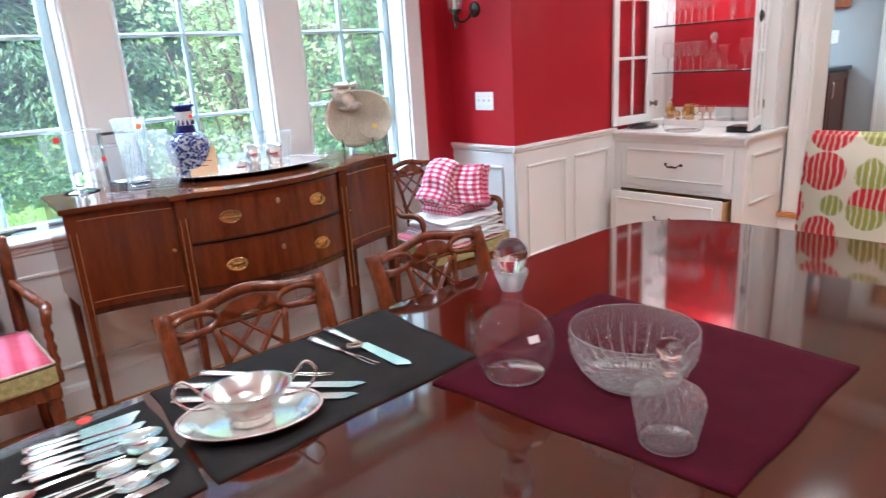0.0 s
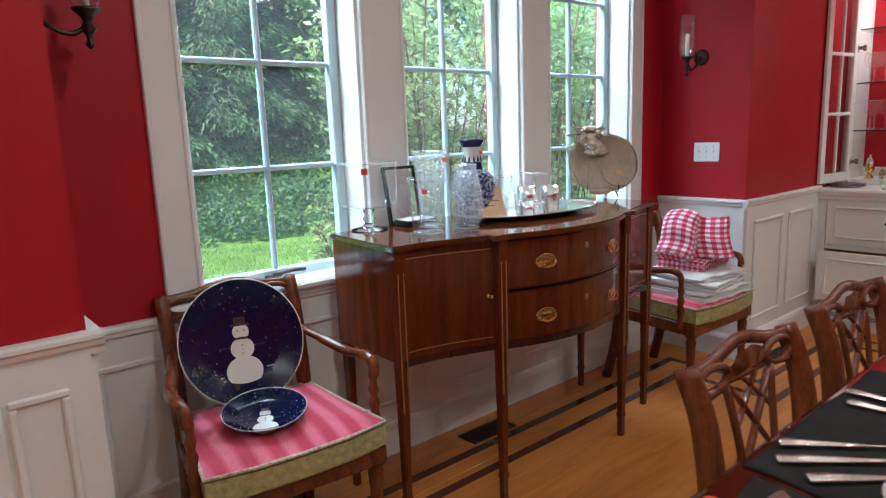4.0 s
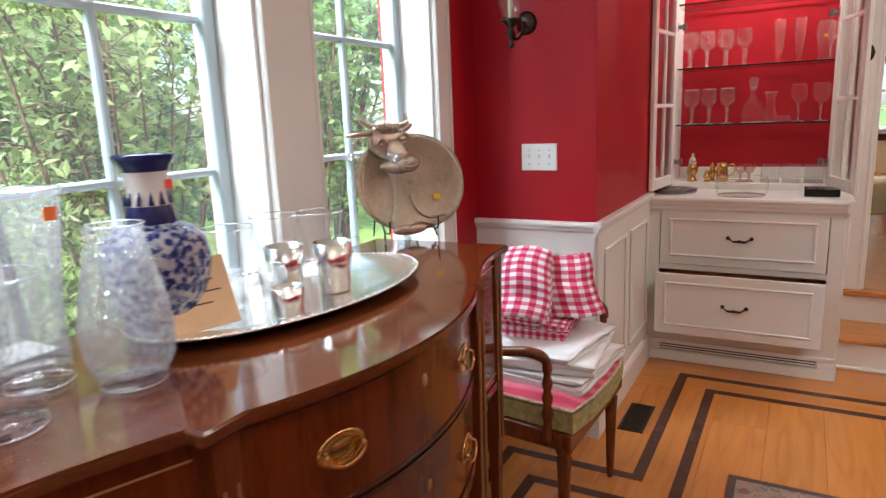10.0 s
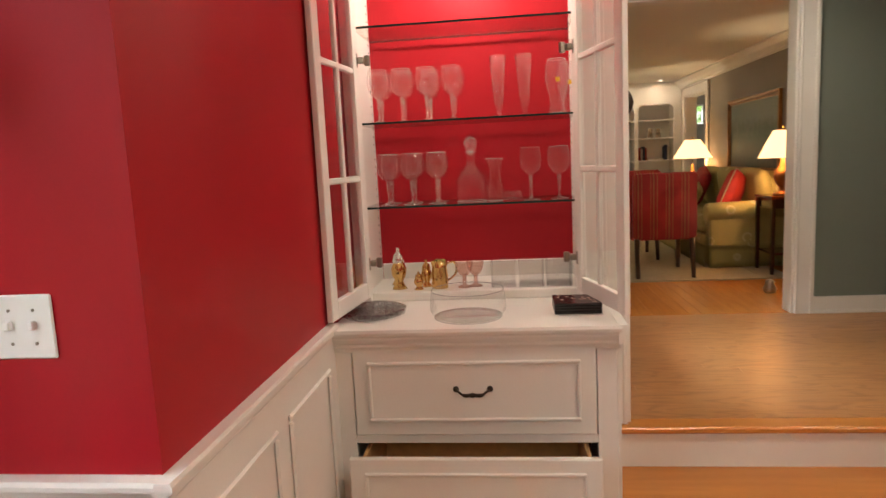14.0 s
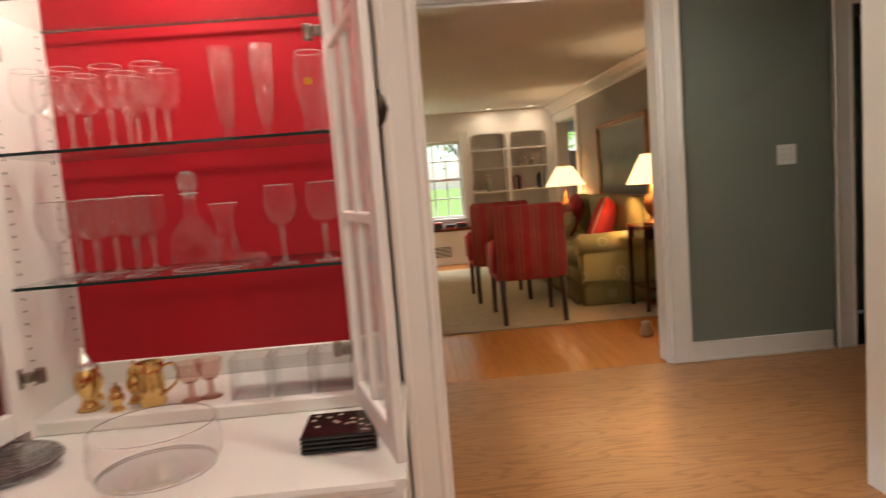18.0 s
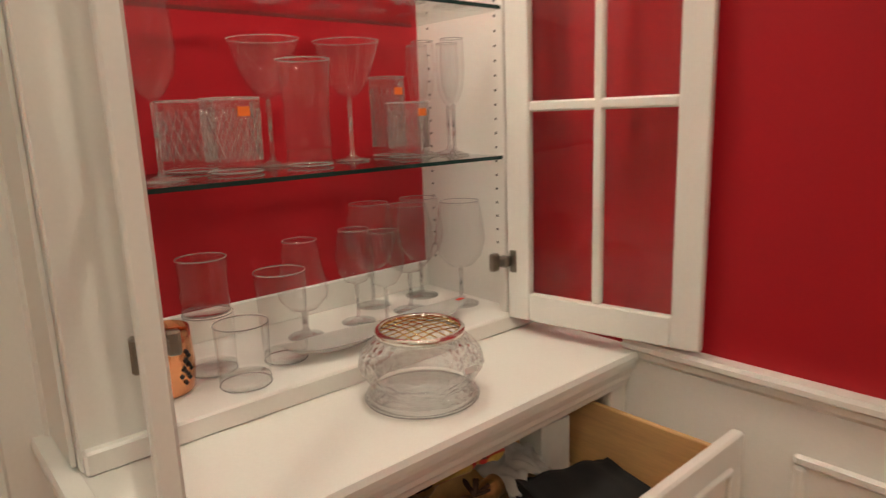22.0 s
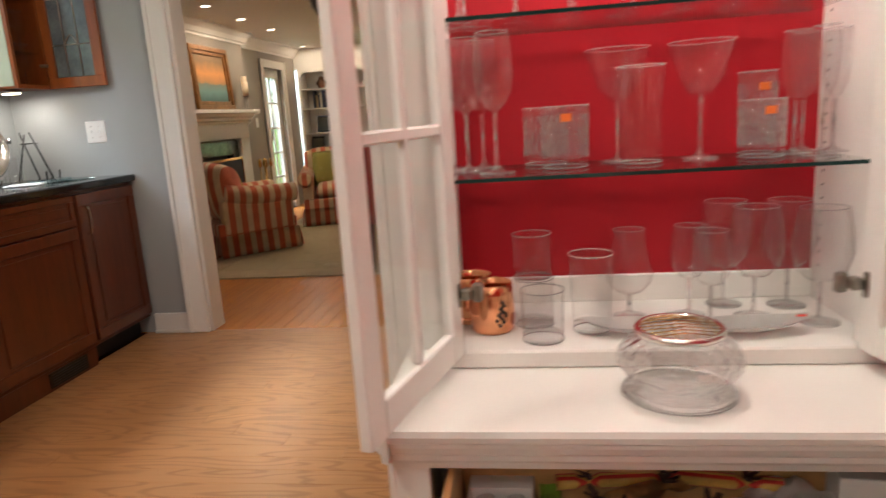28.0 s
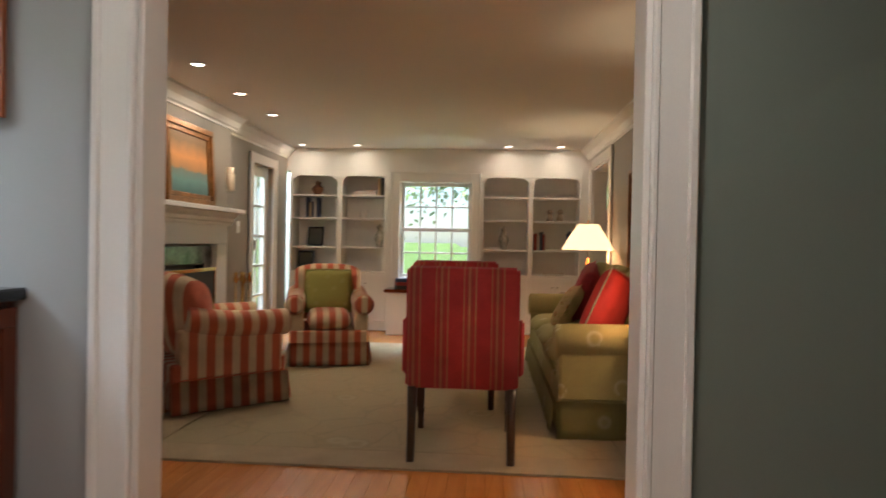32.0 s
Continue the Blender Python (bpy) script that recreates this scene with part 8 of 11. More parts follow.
glass_body(root, [(0.040, 0), (0.046, 0.004), (0.044, 0.04), (0.044, 0.12), (0.052, 0.205)], 0.034, LEAD, 36, 0.02, 8)
mg = goblet([(0.005, 0.135), (0.022, 0.142), (0.040, 0.165), (0.056, 0.205), (0.070, 0.250)], 0.0045, 0.038, 0.135, "wide cone-bowled cocktail glass on a glass shelf", "cocktail glass", "martini_glass", "cocktail glasses")
place(mg, [(4.755, -0.400), (4.785, -0.225)], SH1)
g2 = goblet(GOB, 0.0045, 0.036, 0.098, "cut crystal goblet in a row on the shelf", "goblet", "crystal_goblet", "cut goblets in the south cabinet", cut=0.03)
place(g2, [(x, 0.11 - 0.115 * i) for i in range(7) for x in (4.62, 4.75)], 1.6685)

# ---- in the open drawer ----
DZ = 0.6995
GOLD = mat("gold_foil_paper", (0.50, 0.29, 0.12), 0.36, 0.7, vary=0.35, scale=30, bump=0.4, fine=80)
BROWNRIB = mat("brown_ribbon", (0.055, 0.022, 0.012), 0.5, vary=0.2)
CRACKRED = mat("crimson_paper", (0.36, 0.01, 0.03), 0.45, vary=0.15)
FESTIVE = striped("festive_striped_paper", (0.62, 0.03, 0.02), (0.70, 0.45, 0.10), 90, 0, 0.5)
LEAFNAP = mat("leaf_green_napkin", (0.20, 0.36, 0.03), 0.8, vary=0.2)
DKCLOTH = mat("black_felt", (0.014, 0.013, 0.014), 0.95, vary=0.2)
root = thing("candle_box", (4.287, 0.055, DZ), "open white box holding two white candles", "candle box")
part("tray", B((-0.12, 0.12, -0.062, 0.062, 0, 0.003), (-0.12, 0.12, -0.062, -0.058, 0.003, 0.075), (-0.12, 0.12, 0.058, 0.062, 0.003, 0.075), (-0.12, -0.116, -0.058, 0.058, 0.003, 0.075), (0.075, 0.12, -0.058, 0.058, 0.003, 0.075)), PAPER, root)
for y in (-0.028, 0.028):
    bm = bmesh.new()
    tube(bm, [(-0.11, y, 0.05), (0.055, y, 0.05), (0.062, y, 0.05)], [0.025, 0.025, 0.022], 24)
    part("candle", bm, NAPKIN, root, "white pillar candle")
folded("paper_napkins", "folded leaf green napkin beside the candle box", "napkin", (4.345, -0.045, DZ), 0.14, 0.04, 0.055, LEAFNAP, 0, 2, 4)
folded("dark_cloth", "folded black felt cloth in the drawer", "cloth", (4.192, -0.50, DZ), 0.22, 0.20, 0.06, DKCLOTH, 70, 3, 5)
bm = bmesh.new()
grid(bm, lambda u, v: (0.075 * (2 * u - 1) + 0.010 * math.sin(13 * v + 4 * u), 0.07 * (2 * v - 1) + 0.010 * math.sin(11 * u - 3 * v), 0.072 - 0.05 * ((2 * u - 1) ** 2 + (2 * v - 1) ** 2) * 0.5 + 0.010 * abs(math.sin(9 * u + 7 * v)) + 0.008 * abs(math.sin(17 * v - 6 * u))), 26, 26)
bmesh.ops.solidify(bm, geom=bm.faces[:], thickness=0.0015)
solo("tissue_paper", bm, PAPER, "crumpled pale tissue paper lying on the felt cloth", "tissue", at=(4.372, -0.47, DZ))
for x, y, z, tn in ((4.216, -0.150, 0.034, 88), (4.140, -0.165, 0.034, 90)):
    root = thing("crimson_roll", (x, y, DZ + z), "crimson paper roll lying in the drawer", "paper roll", "crimson paper rolls", turn=tn)
    bm = bmesh.new()
    tube(bm, [(-0.10, 0, 0), (-0.098, 0, 0), (0.098, 0, 0), (0.10, 0, 0)], [0.028, 0.033, 0.033, 0.028], 20)
    part("roll", bm, CRACKRED, root)
def cracker(at, turn, label, paper, r=0.026, tilt=0):
    root = thing("party_cracker", (0, 0, 0), label, "cracker", "party crackers in the drawer", m=pose(*at, 0, tilt, turn))
    on_side = Matrix.Rotation(radians(90), 4, "X")

    def laid(bm):
        bm.transform(on_side)
        return bm
    part("barrel", laid(spin([(0, -0.055), (r, -0.052), (r, 0.052), (0, 0.055)], 20)), paper, root)
    for s in (-1, 1):
        bm = spin([(r * 0.98, s * 0.052), (r * 0.35, s * 0.072), (r * 0.55, s * 0.082), (r * 1.02, s * 0.10), (r * 1.04, s * 0.135), (0, s * 0.13)], 20)
        part("twisted_end", laid(bm), paper, root)
        bm = bmesh.new()
        for q in (-1, 1):
            tube(bm, curve([(0, -s * 0.072, r * 0.5), (q * 0.02, -s * 0.074, r * 1.1), (q * 0.026, -s * 0.078, r * 1.35), (q * 0.006, -s * 0.072, r * 0.9)], 5), 0.006, 6, 0.3)
            tube(bm, [(0, -s * 0.072, r * 0.6), (q * 0.015, -s * 0.094, r * 1.3)], [0.005, 0.006], 6, 0.3)
        part("ribbon_bow", bm, BROWNRIB, root, "brown ribbon bow")
    return root


cracker((4.290, -0.245, DZ + 0.070), 10, "gold foil party cracker with brown bows", GOLD, 0.021)
cracker((4.362, -0.190, DZ + 0.064), 26, "gold foil party cracker lying crosswise", GOLD, 0.018)
cracker((4.402, -0.330, DZ + 0.076), -10, "red and gold striped party cracker", FESTIVE, 0.015)
cracker((4.408, -0.185, DZ + 0.070), 6, "red and gold striped party cracker at the back of the drawer", FESTIVE, 0.015)
cracker((4.300, -0.230, DZ + 0.024), 8, "red and gold party cracker under the others", GOLD, 0.022)
root = thing("glass_dish", (4.202, -0.345, DZ), "small clear glass dish in the drawer", "dish")
glass_body(root, [(0.03, 0), (0.036, 0.004), (0.052, 0.04), (0.058, 0.065)], 0.005, LEAD, 32)
root = thing("white_card_box", (4.382, -0.585, DZ), "small white cardboard box standing in the drawer", "box", turn=-8)
part("carton", B((-0.05, 0.05, -0.04, 0.04, 0, 0.12), b=0.002), PAPER, root)

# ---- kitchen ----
# one cherry, light painted in: darker for shaded base units, brighter for wall cabinet
CHERRY = mat("shaded_cherry_wood", (0.125, 0.024, 0.006), 0.30, vary=0.25, scale=3, fine=30, bump=0.02, stretch=(9, 9, 0.9), coat=0.2)
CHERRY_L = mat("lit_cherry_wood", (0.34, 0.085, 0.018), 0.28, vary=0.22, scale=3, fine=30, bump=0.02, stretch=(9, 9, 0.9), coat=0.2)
STONE = mat("black_granite", (0.016, 0.016, 0.018), 0.12, vary=0.6, scale=60, fine=240)
PALEGREEN = mat("pale_green_paint", (0.56, 0.60, 0.44), 0.5, vary=0.05, scale=3)
CHROME = mat("brushed_chrome", (0.70, 0.70, 0.70), 0.16, 1.0, vary=0.05)
DARKGLASS = mat("smoked_door_glass", (0.006, 0.006, 0.007), 0.05)
BLUEPLATE = thin_glass("pale_blue_glass", (0.72, 0.86, 0.88), 0.12, 2.0)


def panel_front(root, x0, x1, y, z0, z1, material, fr=0.055, nm="door"):
    d = part(nm, B((x0, x1, y, y + 0.012, z0, z1), b=0.002), material, root)
    for q0, q1 in ((z0, z0 + fr), (z1 - fr, z1)):
        part("rail", B((x0, x1, y - 0.008, y, q0, q1), b=0.002), material, d)
    for q0, q1 in ((x0, x0 + fr), (x1 - fr, x1)):
        part("stile", B((q0, q1, y - 0.0078, y, z0 + fr, z1 - fr), b=0.002), material, d)
    if x1 - x0 > 3 * fr and z1 - z0 > 3 * fr:
        part("raised_panel", B((x0 + fr + 0.02, x1 - fr - 0.02, y - 0.006, y, z0 + fr + 0.02, z1 - fr - 0.02), b=0.005), material, d)
    return d


def bow_pull(parent, x, y, z0, z1):
    bm = bmesh.new()
    tube(bm, curve([(x, y, z0), (x, y - 0.022, z0 + 0.012), (x, y - 0.028, (z0 + z1) / 2), (x, y - 0.022, z1 - 0.012), (x, y, z1)], 5), 0.005, 8)
    part("bow_handle", bm, CHROME, parent, "chrome bow handle")


def base_unit(x0, x1, label, kind):
    root = thing("base_cabinet", ((x0 + x1) / 2, 2.17, H), label, "cabinet", "kitchen base cabinets")
    a, b, y = -(x1 - x0) / 2 + 0.0005, (x1 - x0) / 2 - 0.0005, 0.0
    part("carcass", B((a, b, y, 0.62, 0.10, 0.875), (a, b, y - 0.0045, y, 0.10, 0.875), b=0.002), CHERRY, root)
    if kind == "drawer":
        part("plinth", B((a, b, 0.0, 0.085, 0.0, 0.10), b=0.002), CHERRY, root, "cherry plinth flush with the front")
    else:
        part("toe_kick", B((a, b, 0.07, 0.085, 0.0, 0.10)), BLACKM, root, "black toe kick")
    if kind == "wine":
        part("glass_door", B((a + 0.03, b - 0.05, y - 0.02, y - 0.006, 0.14, 0.80), b=0.003), DARKGLASS, root, "smoked glass wine cooler door")
        part("stile", B((b - 0.045, b - 0.005, y - 0.014, y - 0.005, 0.12, 0.86), b=0.003), CHERRY, root)
    elif kind == "drawer":
        panel_front(root, a + 0.012, b - 0.012, y - 0.017, 0.715, 0.86, CHERRY, 0.03, "drawer_front")
        d = panel_front(root, a + 0.012, b - 0.012, y - 0.017, 0.125, 0.705, CHERRY)
        bow_pull(d, a + 0.055, y - 0.0255, 0.50, 0.64)
        g = part("vent_grille", B((-0.02, 0.24, -0.009, 0.0005, 0.015, 0.088), b=0.002), BRONZE, root, "dark louvred vent")
        for k in range(5):
            part("louvre", B((-0.01, 0.23, -0.013, -0.009, 0.024 + 0.012 * k, 0.030 + 0.012 * k)), BLACKM, g)
    else:
        d = panel_front(root, a + 0.012, b - 0.012, y - 0.017, 0.125, 0.86, CHERRY)
        bow_pull(d, a + 0.055, y - 0.0255, 0.66, 0.80)
    return root


base_unit(4.995, 5.437, "cherry base cabinet with a smoked glass wine cooler", "wine")
base_unit(5.437, 6.08, "cherry base cabinet with a drawer above one door", "drawer")
base_unit(6.08, 6.565, "narrow cherry base cabinet with one tall door", "door")
solo("worktop", B((4.995, 6.568, 2.125, 2.795, 1.24, 1.275), b=0.006), STONE, "polished black granite kitchen worktop", "worktop")
root = thing("upper_cabinet", (6.435, 2.79, 1.755), "open cherry wall cabinet with a leaded glass door", "cabinet")
q = [(-0.12, -0.10, -0.27, 0.0, 0, 0.92), (0.10, 0.12, -0.27, 0.0, 0, 0.92), (-0.10, 0.10, -0.27, 0.0, 0, 0.02), (-0.10, 0.10, -0.02, 0.0, 0.02, 0.92)]
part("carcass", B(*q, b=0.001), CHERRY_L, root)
part("end_panel", B((-0.124, -0.1202, -0.250, -0.002, 0.012, 0.92)), PALEGREEN, root, "pale green painted end panel")
for z in (0.18, 0.45, 0.72):
    part("shelf", B((-0.099, 0.099, -0.25, -0.021, z, z + 0.006)), SHELFGLASS, root, "glass shelf")
fr = B((0.098, 0.116, -0.605, -0.275, 0.0, 0.055), (0.098, 0.116, -0.605, -0.275, 0.86, 0.92), (0.098, 0.116, -0.605, -0.550, 0.055, 0.86), (0.098, 0.116, -0.33, -0.275, 0.055, 0.86), b=0.002)
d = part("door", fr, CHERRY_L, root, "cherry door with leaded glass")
part("leaded_pane", B((0.105, 0.109, -0.55, -0.33, 0.055, 0.86)), mat("seeded_grey_glass", (0.16, 0.18, 0.18), 0.15, vary=0.3, scale=10), d, "grey leaded glass")
cames = [[(0.103, yy, 0.055), (0.103, yy, 0.86)] for yy in (-0.48, -0.40)]
for z in (0.22, 0.45, 0.68):
    cames += [[(0.103, -0.55, z), (0.103, -0.33, z)], curve([(0.103, -0.48, z), (0.103, -0.44, z + 0.05), (0.103, -0.40, z)], 4)]
for line in cames:
    bm = bmesh.new()
    tube(bm, line, 0.003, 6)
    part("lead_line", bm, PEWTER, d)
bm = bmesh.new()
tube(bm, [(0.095, -0.29, 0.12), (0.07, -0.262, 0.12)], 0.008, 8)
part("hinge", bm, STEEL, d)
for z in (0.02, 0.186, 0.456):
    for x, y in ((-0.05, -0.20), (0.045, -0.19), (-0.005, -0.10)):
        copy_thing(w1, pose(6.435 + x, 2.79 + y, 1.756 + z))
root = thing("under_cabinet_light", (6.39, 2.63, 1.754), "small lit puck light under the wall cabinet", "light")
bm = bmesh.new()
lathe(bm, [(0, 0), (0.05, 0), (0.05, -0.014), (0.045, -0.018), (0, -0.018)], 24)
part("housing", bm, CHROME, root)
bm = bmesh.new()
lathe(bm, [(0, -0.0185), (0.042, -0.0185), (0.04, -0.022), (0, -0.023)], 20)
part("lens", bm, BULB, root, "glowing lens")
lamp("puck_bulb", "AREA", (6.39, 2.63, 1.727), 1.0, WARM, aim=(6.39, 2.63, 0), size=0.07)
BRICKM = mat("brick_tile", (0.36, 0.12, 0.06), 0.7, vary=0.3, scale=20, bump=0.3, rand=0.4)
root = thing("backsplash", (6.06, 2.796, 1.275), "red brick tile backsplash beside the window", "tiles", kind="structure")
part("mortar", B((0, 0.25, -0.006, 0, 0, 0.43)), GREY, root)
tile_mesh = {}
for r in range(12):
    for c in range(3):
        x0 = max(0, c * 0.11 - (0.055 if r % 2 else 0))
        x1 = min(0.25, c * 0.11 - (0.055 if r % 2 else 0) + 0.106)
        if x1 - x0 < 0.02:
            continue
        key = round(x1 - x0, 3)
        if key not in tile_mesh:
            tile_mesh[key] = mesh_of("brick", B((0, key, -0.014, -0.005, 0, 0.031), b=0.002), BRICKM)
        ob = new("brick", tile_mesh[key])
        ob.parent = root
        ob.location = (x0, 0, 0.003 + r * 0.0355)
ENGRAVED = mat("engraved_silver", (0.50, 0.47, 0.42), 0.40, 0.9, vary=0.42, scale=70, bump=0.9, fine=130)
root = thing("silver_platter", (0, 0, 0), "round silver platter with an engraved centre on a stand", "platter", m=pose(6.09, 2.615, 1.30, 74, 0, -14))
part("dish", smooth(spin([(0, 0.006), (0.112, 0.006), (0.118, 0.011), (0.126, 0.013), (0.160, 0.015), (0.166, 0.021), (0.174, 0.022), (0.178, 0.017), (0.165, 0.011), (0.12, 0.006), (0.11, 0.0), (0, 0.0)], 48)), SILVER, root)
part("engraved_centre", spin([(0, 0.0075), (0.104, 0.0072), (0.107, 0.0062)], 32), ENGRAVED, root, "grey engraved centre")
for o in root.children:
    for v in o.data.vertices:
        v.co.y += 0.178
root = thing("plate_stand", (6.09, 2.64, 1.2752), "dark metal plate stand on the worktop", "stand")
bm = bmesh.new()
for s in (-0.06, 0.06):
    tube(bm, curve([(s, -0.07, 0.03), (s, -0.05, 0.004), (s, 0.03, 0.02), (s, 0.07, 0.16)], 5), 0.004, 6)
    tube(bm, [(s, 0.03, 0.02), (s, 0.11, 0.003)], 0.004, 6)
tube(bm, [(-0.06, 0.03, 0.02), (0.06, 0.03, 0.02)], 0.004, 6)
part("wire", bm, BRONZE, root)
root = thing("faucet", (5.70, 2.66, 1.2752), "curved chrome gooseneck faucet", "faucet")
bm = bmesh.new()
lathe(bm, [(0, 0), (0.027, 0), (0.025, 0.02), (0.014, 0.04), (0, 0.04)], 16)
part("base", bm, CHROME, root)
bm = bmesh.new()
tube(bm, curve([(0, 0, 0.035), (0, 0, 0.22), (0.02, -0.03, 0.31), (0.08, -0.09, 0.33), (0.12, -0.13, 0.27)], 6), 0.011, 10)
part("spout", bm, CHROME, root)
for s in (-1, 1):
    bm = bmesh.new()
    lathe(bm, [(0, 0), (0.02, 0), (0.014, 0.03), (0.018, 0.045), (0, 0.05)], 14, (s * 0.10, 0, 0))
    tube(bm, [(s * 0.10, 0, 0.045), (s * 0.10 + 0.03, -0.03, 0.06)], 0.006, 8)
    part("tap", bm, CHROME, root)
for x, y, r, h in ((6.32, 2.66, 0.035, 0.20), (6.39, 2.70, 0.03, 0.23)):
    root = thing("glass_bottle", (x, y, 1.2752), "small clear glass bottle with a metal cap", "bottle", "bottles on the worktop")
    part("body", spin([(0, 0), (r, 0), (r, h * 0.6), (r * 0.4, h * 0.75), (r * 0.4, h * 0.9), (0, h * 0.9)], 20), LEAD, root)
    part("cap", spin([(0, h * 0.9), (r * 0.45, h * 0.9), (r * 0.45, h), (0, h)], 16), CHROME, root)
root = thing("iron_easel", (6.46, 2.62, 1.2752), "black iron plate easel standing empty", "easel")
bm = bmesh.new()
for s in (-0.05, 0.05):
    tube(bm, [(s, -0.05, 0.0), (s * 0.7, 0.04, 0.26)], 0.0045, 6)
    tube(bm, curve([(s, -0.05, 0.004), (s, -0.085, 0.01), (s, -0.09, 0.05)], 4), 0.0045, 6)
tube(bm, [(-0.06, 0.02, 0.20), (0.06, 0.02, 0.20)], 0.0045, 6)
tube(bm, [(0, 0.04, 0.25), (0, 0.12, 0.0)], 0.0045, 6)
part("frame", bm, BLACKM, root)
for k in range(3):
    root = thing("glass_plate", (6.38 - 0.13 * k, 2.36 + 0.03 * k, 1.2752), "pale blue square glass plate on the worktop", "plate", "glass plates", turn=12 * k)
    part("plate", B((-0.075, 0.075, -0.075, 0.075, 0.0, 0.008 + 0.012 * (k == 1)), b=0.003), BLUEPLATE if k != 2 else PAPER, root)

# ---- living room: rug, fireplace, shelves ----
RUGLIV = rug_cloth("sage_rug_field", (0.37, 0.295, 0.175), (0.40, 0.33, 0.21), (0.33, 0.27, 0.16), 2.6)
RUGLIVB = mat("sage_rug_border", (0.40, 0.305, 0.185), 0.95, vary=0.12, scale=5, bump=0.4, fine=200)
root = thing("living_room_rug", (9.62, 1.30, H), "pale sage and beige carpet in the living room", "rug")
part("field", B((-1.6, 1.6, -1.18, 1.18, 0.0008, 0.012), b=0.002), RUGLIV, root)
band(root, "border", 1.84, 1.425, 0.2395, 0.0118, RUGLIVB, "plain beige border")
MARBLE = mat("grey_green_marble", (0.17, 0.18, 0.165), 0.12, vary=0.5, scale=5, fine=20)
SOOT = mat("sooty_firebrick", (0.03, 0.024, 0.02), 0.9, vary=0.4, scale=8)
CB = 3.14
structure("chimney_breast", B((8.35, 8.93, CB, LY1, H, LZ), (10.03, 10.50, CB, LY1, H, LZ), (8.93, 10.03, CB, LY1, 1.21, LZ), (8.93, 10.03, LY1 - 0.01, LY1, H, 1.21)), TAUPE, "taupe painted chimney breast")
root = thing("fireplace", (9.48, CB, H), "white carved mantelpiece with a marble surround", "fireplace")
part("firebox", B((-0.54, 0.54, 0.115, 0.13, 0, 0.84), (-0.54, -0.525, 0.0, 0.115, 0, 0.84), (0.525, 0.54, 0.0, 0.115, 0, 0.84)), SOOT, root, "sooty firebox")
part("marble_surround", B((-0.60, -0.46, -0.022, -0.001, 0, 1.0), (0.46, 0.60, -0.022, -0.001, 0, 1.0), (-0.46, 0.46, -0.022, -0.001, 0.86, 1.0), b=0.002), MARBLE, root, "grey-green marble slabs")
part("hearth", B((-0.78, 0.78, -0.16, -0.075, 0.0008, 0.02), b=0.003), MARBLE, root)
for s in (-1, 1):
    p = part("pilaster", B((s * 0.60, s * 0.80, -0.07, -0.001, 0, 1.02), b=0.004), TRIM, root)
    part("plinth_block", B((s * 0.592, s * 0.812, -0.082, -0.0705, 0, 0.16), b=0.003), TRIM, p)
    part("fluted_panel", B((s * 0.64, s * 0.76, -0.078, -0.0705, 0.22, 0.92), b=0.003), TRIM, p)
part("frieze", B((-0.80, 0.80, -0.075, -0.001, 1.02, 1.175), b=0.004), TRIM, root)
bm = bmesh.new()
prism(bm, [(-0.001, 1.175), (-0.08, 1.175), (-0.085, 1.20), (-0.10, 1.21), (-0.105, 1.235), (-0.13, 1.255), (-0.145, 1.28), (-0.001, 1.28)], -0.86, 0.86, "x")
part("bed_moulding", bm, TRIM, root)
part("mantel_shelf", B((-0.92, 0.92, -0.185, -0.001, 1.281, 1.320), b=0.006), TRIM, root, "white mantel shelf")
MZ = H + 1.3205
root = thing("fire_screen", (9.50, CB - 0.10, H + 0.02), "dark mesh fire screen with a brass rail", "fire screen")
part("mesh", B((-0.44, 0.44, -0.004, 0.004, 0.02, 0.78)), BLACKM, root)
part("rail", B((-0.46, 0.46, -0.012, 0.012, 0.78, 0.81), (-0.46, -0.44, -0.012, 0.012, 0, 0.78), (0.44, 0.46, -0.012, 0.012, 0, 0.78), b=0.004), BRASS, root, "brass rail")
root = thing("fire_tools", (10.52, CB - 0.12, H), "brass fire irons on their stand", "fire tools")
bm = bmesh.new()
lathe(bm, [(0, 0.0003), (0.10, 0.0003), (0.10, 0.015), (0.02, 0.03), (0, 0.03)], 20)
part("base", bm, BRASS, root)
for k in range(4):
    a = radians(90 * k + 30)
    bm = bmesh.new()
    x, y = 0.06 * math.cos(a), 0.06 * math.sin(a)
    tube(bm, [(x, y, 0.05), (x, y, 0.66)], 0.006, 8)
    lathe(bm, [(0, 0.66), (0.016, 0.67), (0.024, 0.70), (0.014, 0.73), (0.02, 0.75), (0, 0.77)], 12, (x, y, 0))
    part("fire_iron", bm, BRASS, root)
bm = bmesh.new()
tube(bm, [(0, 0, 0.02), (0, 0, 0.72)], 0.007, 8)
part("post", bm, BRASS, root)


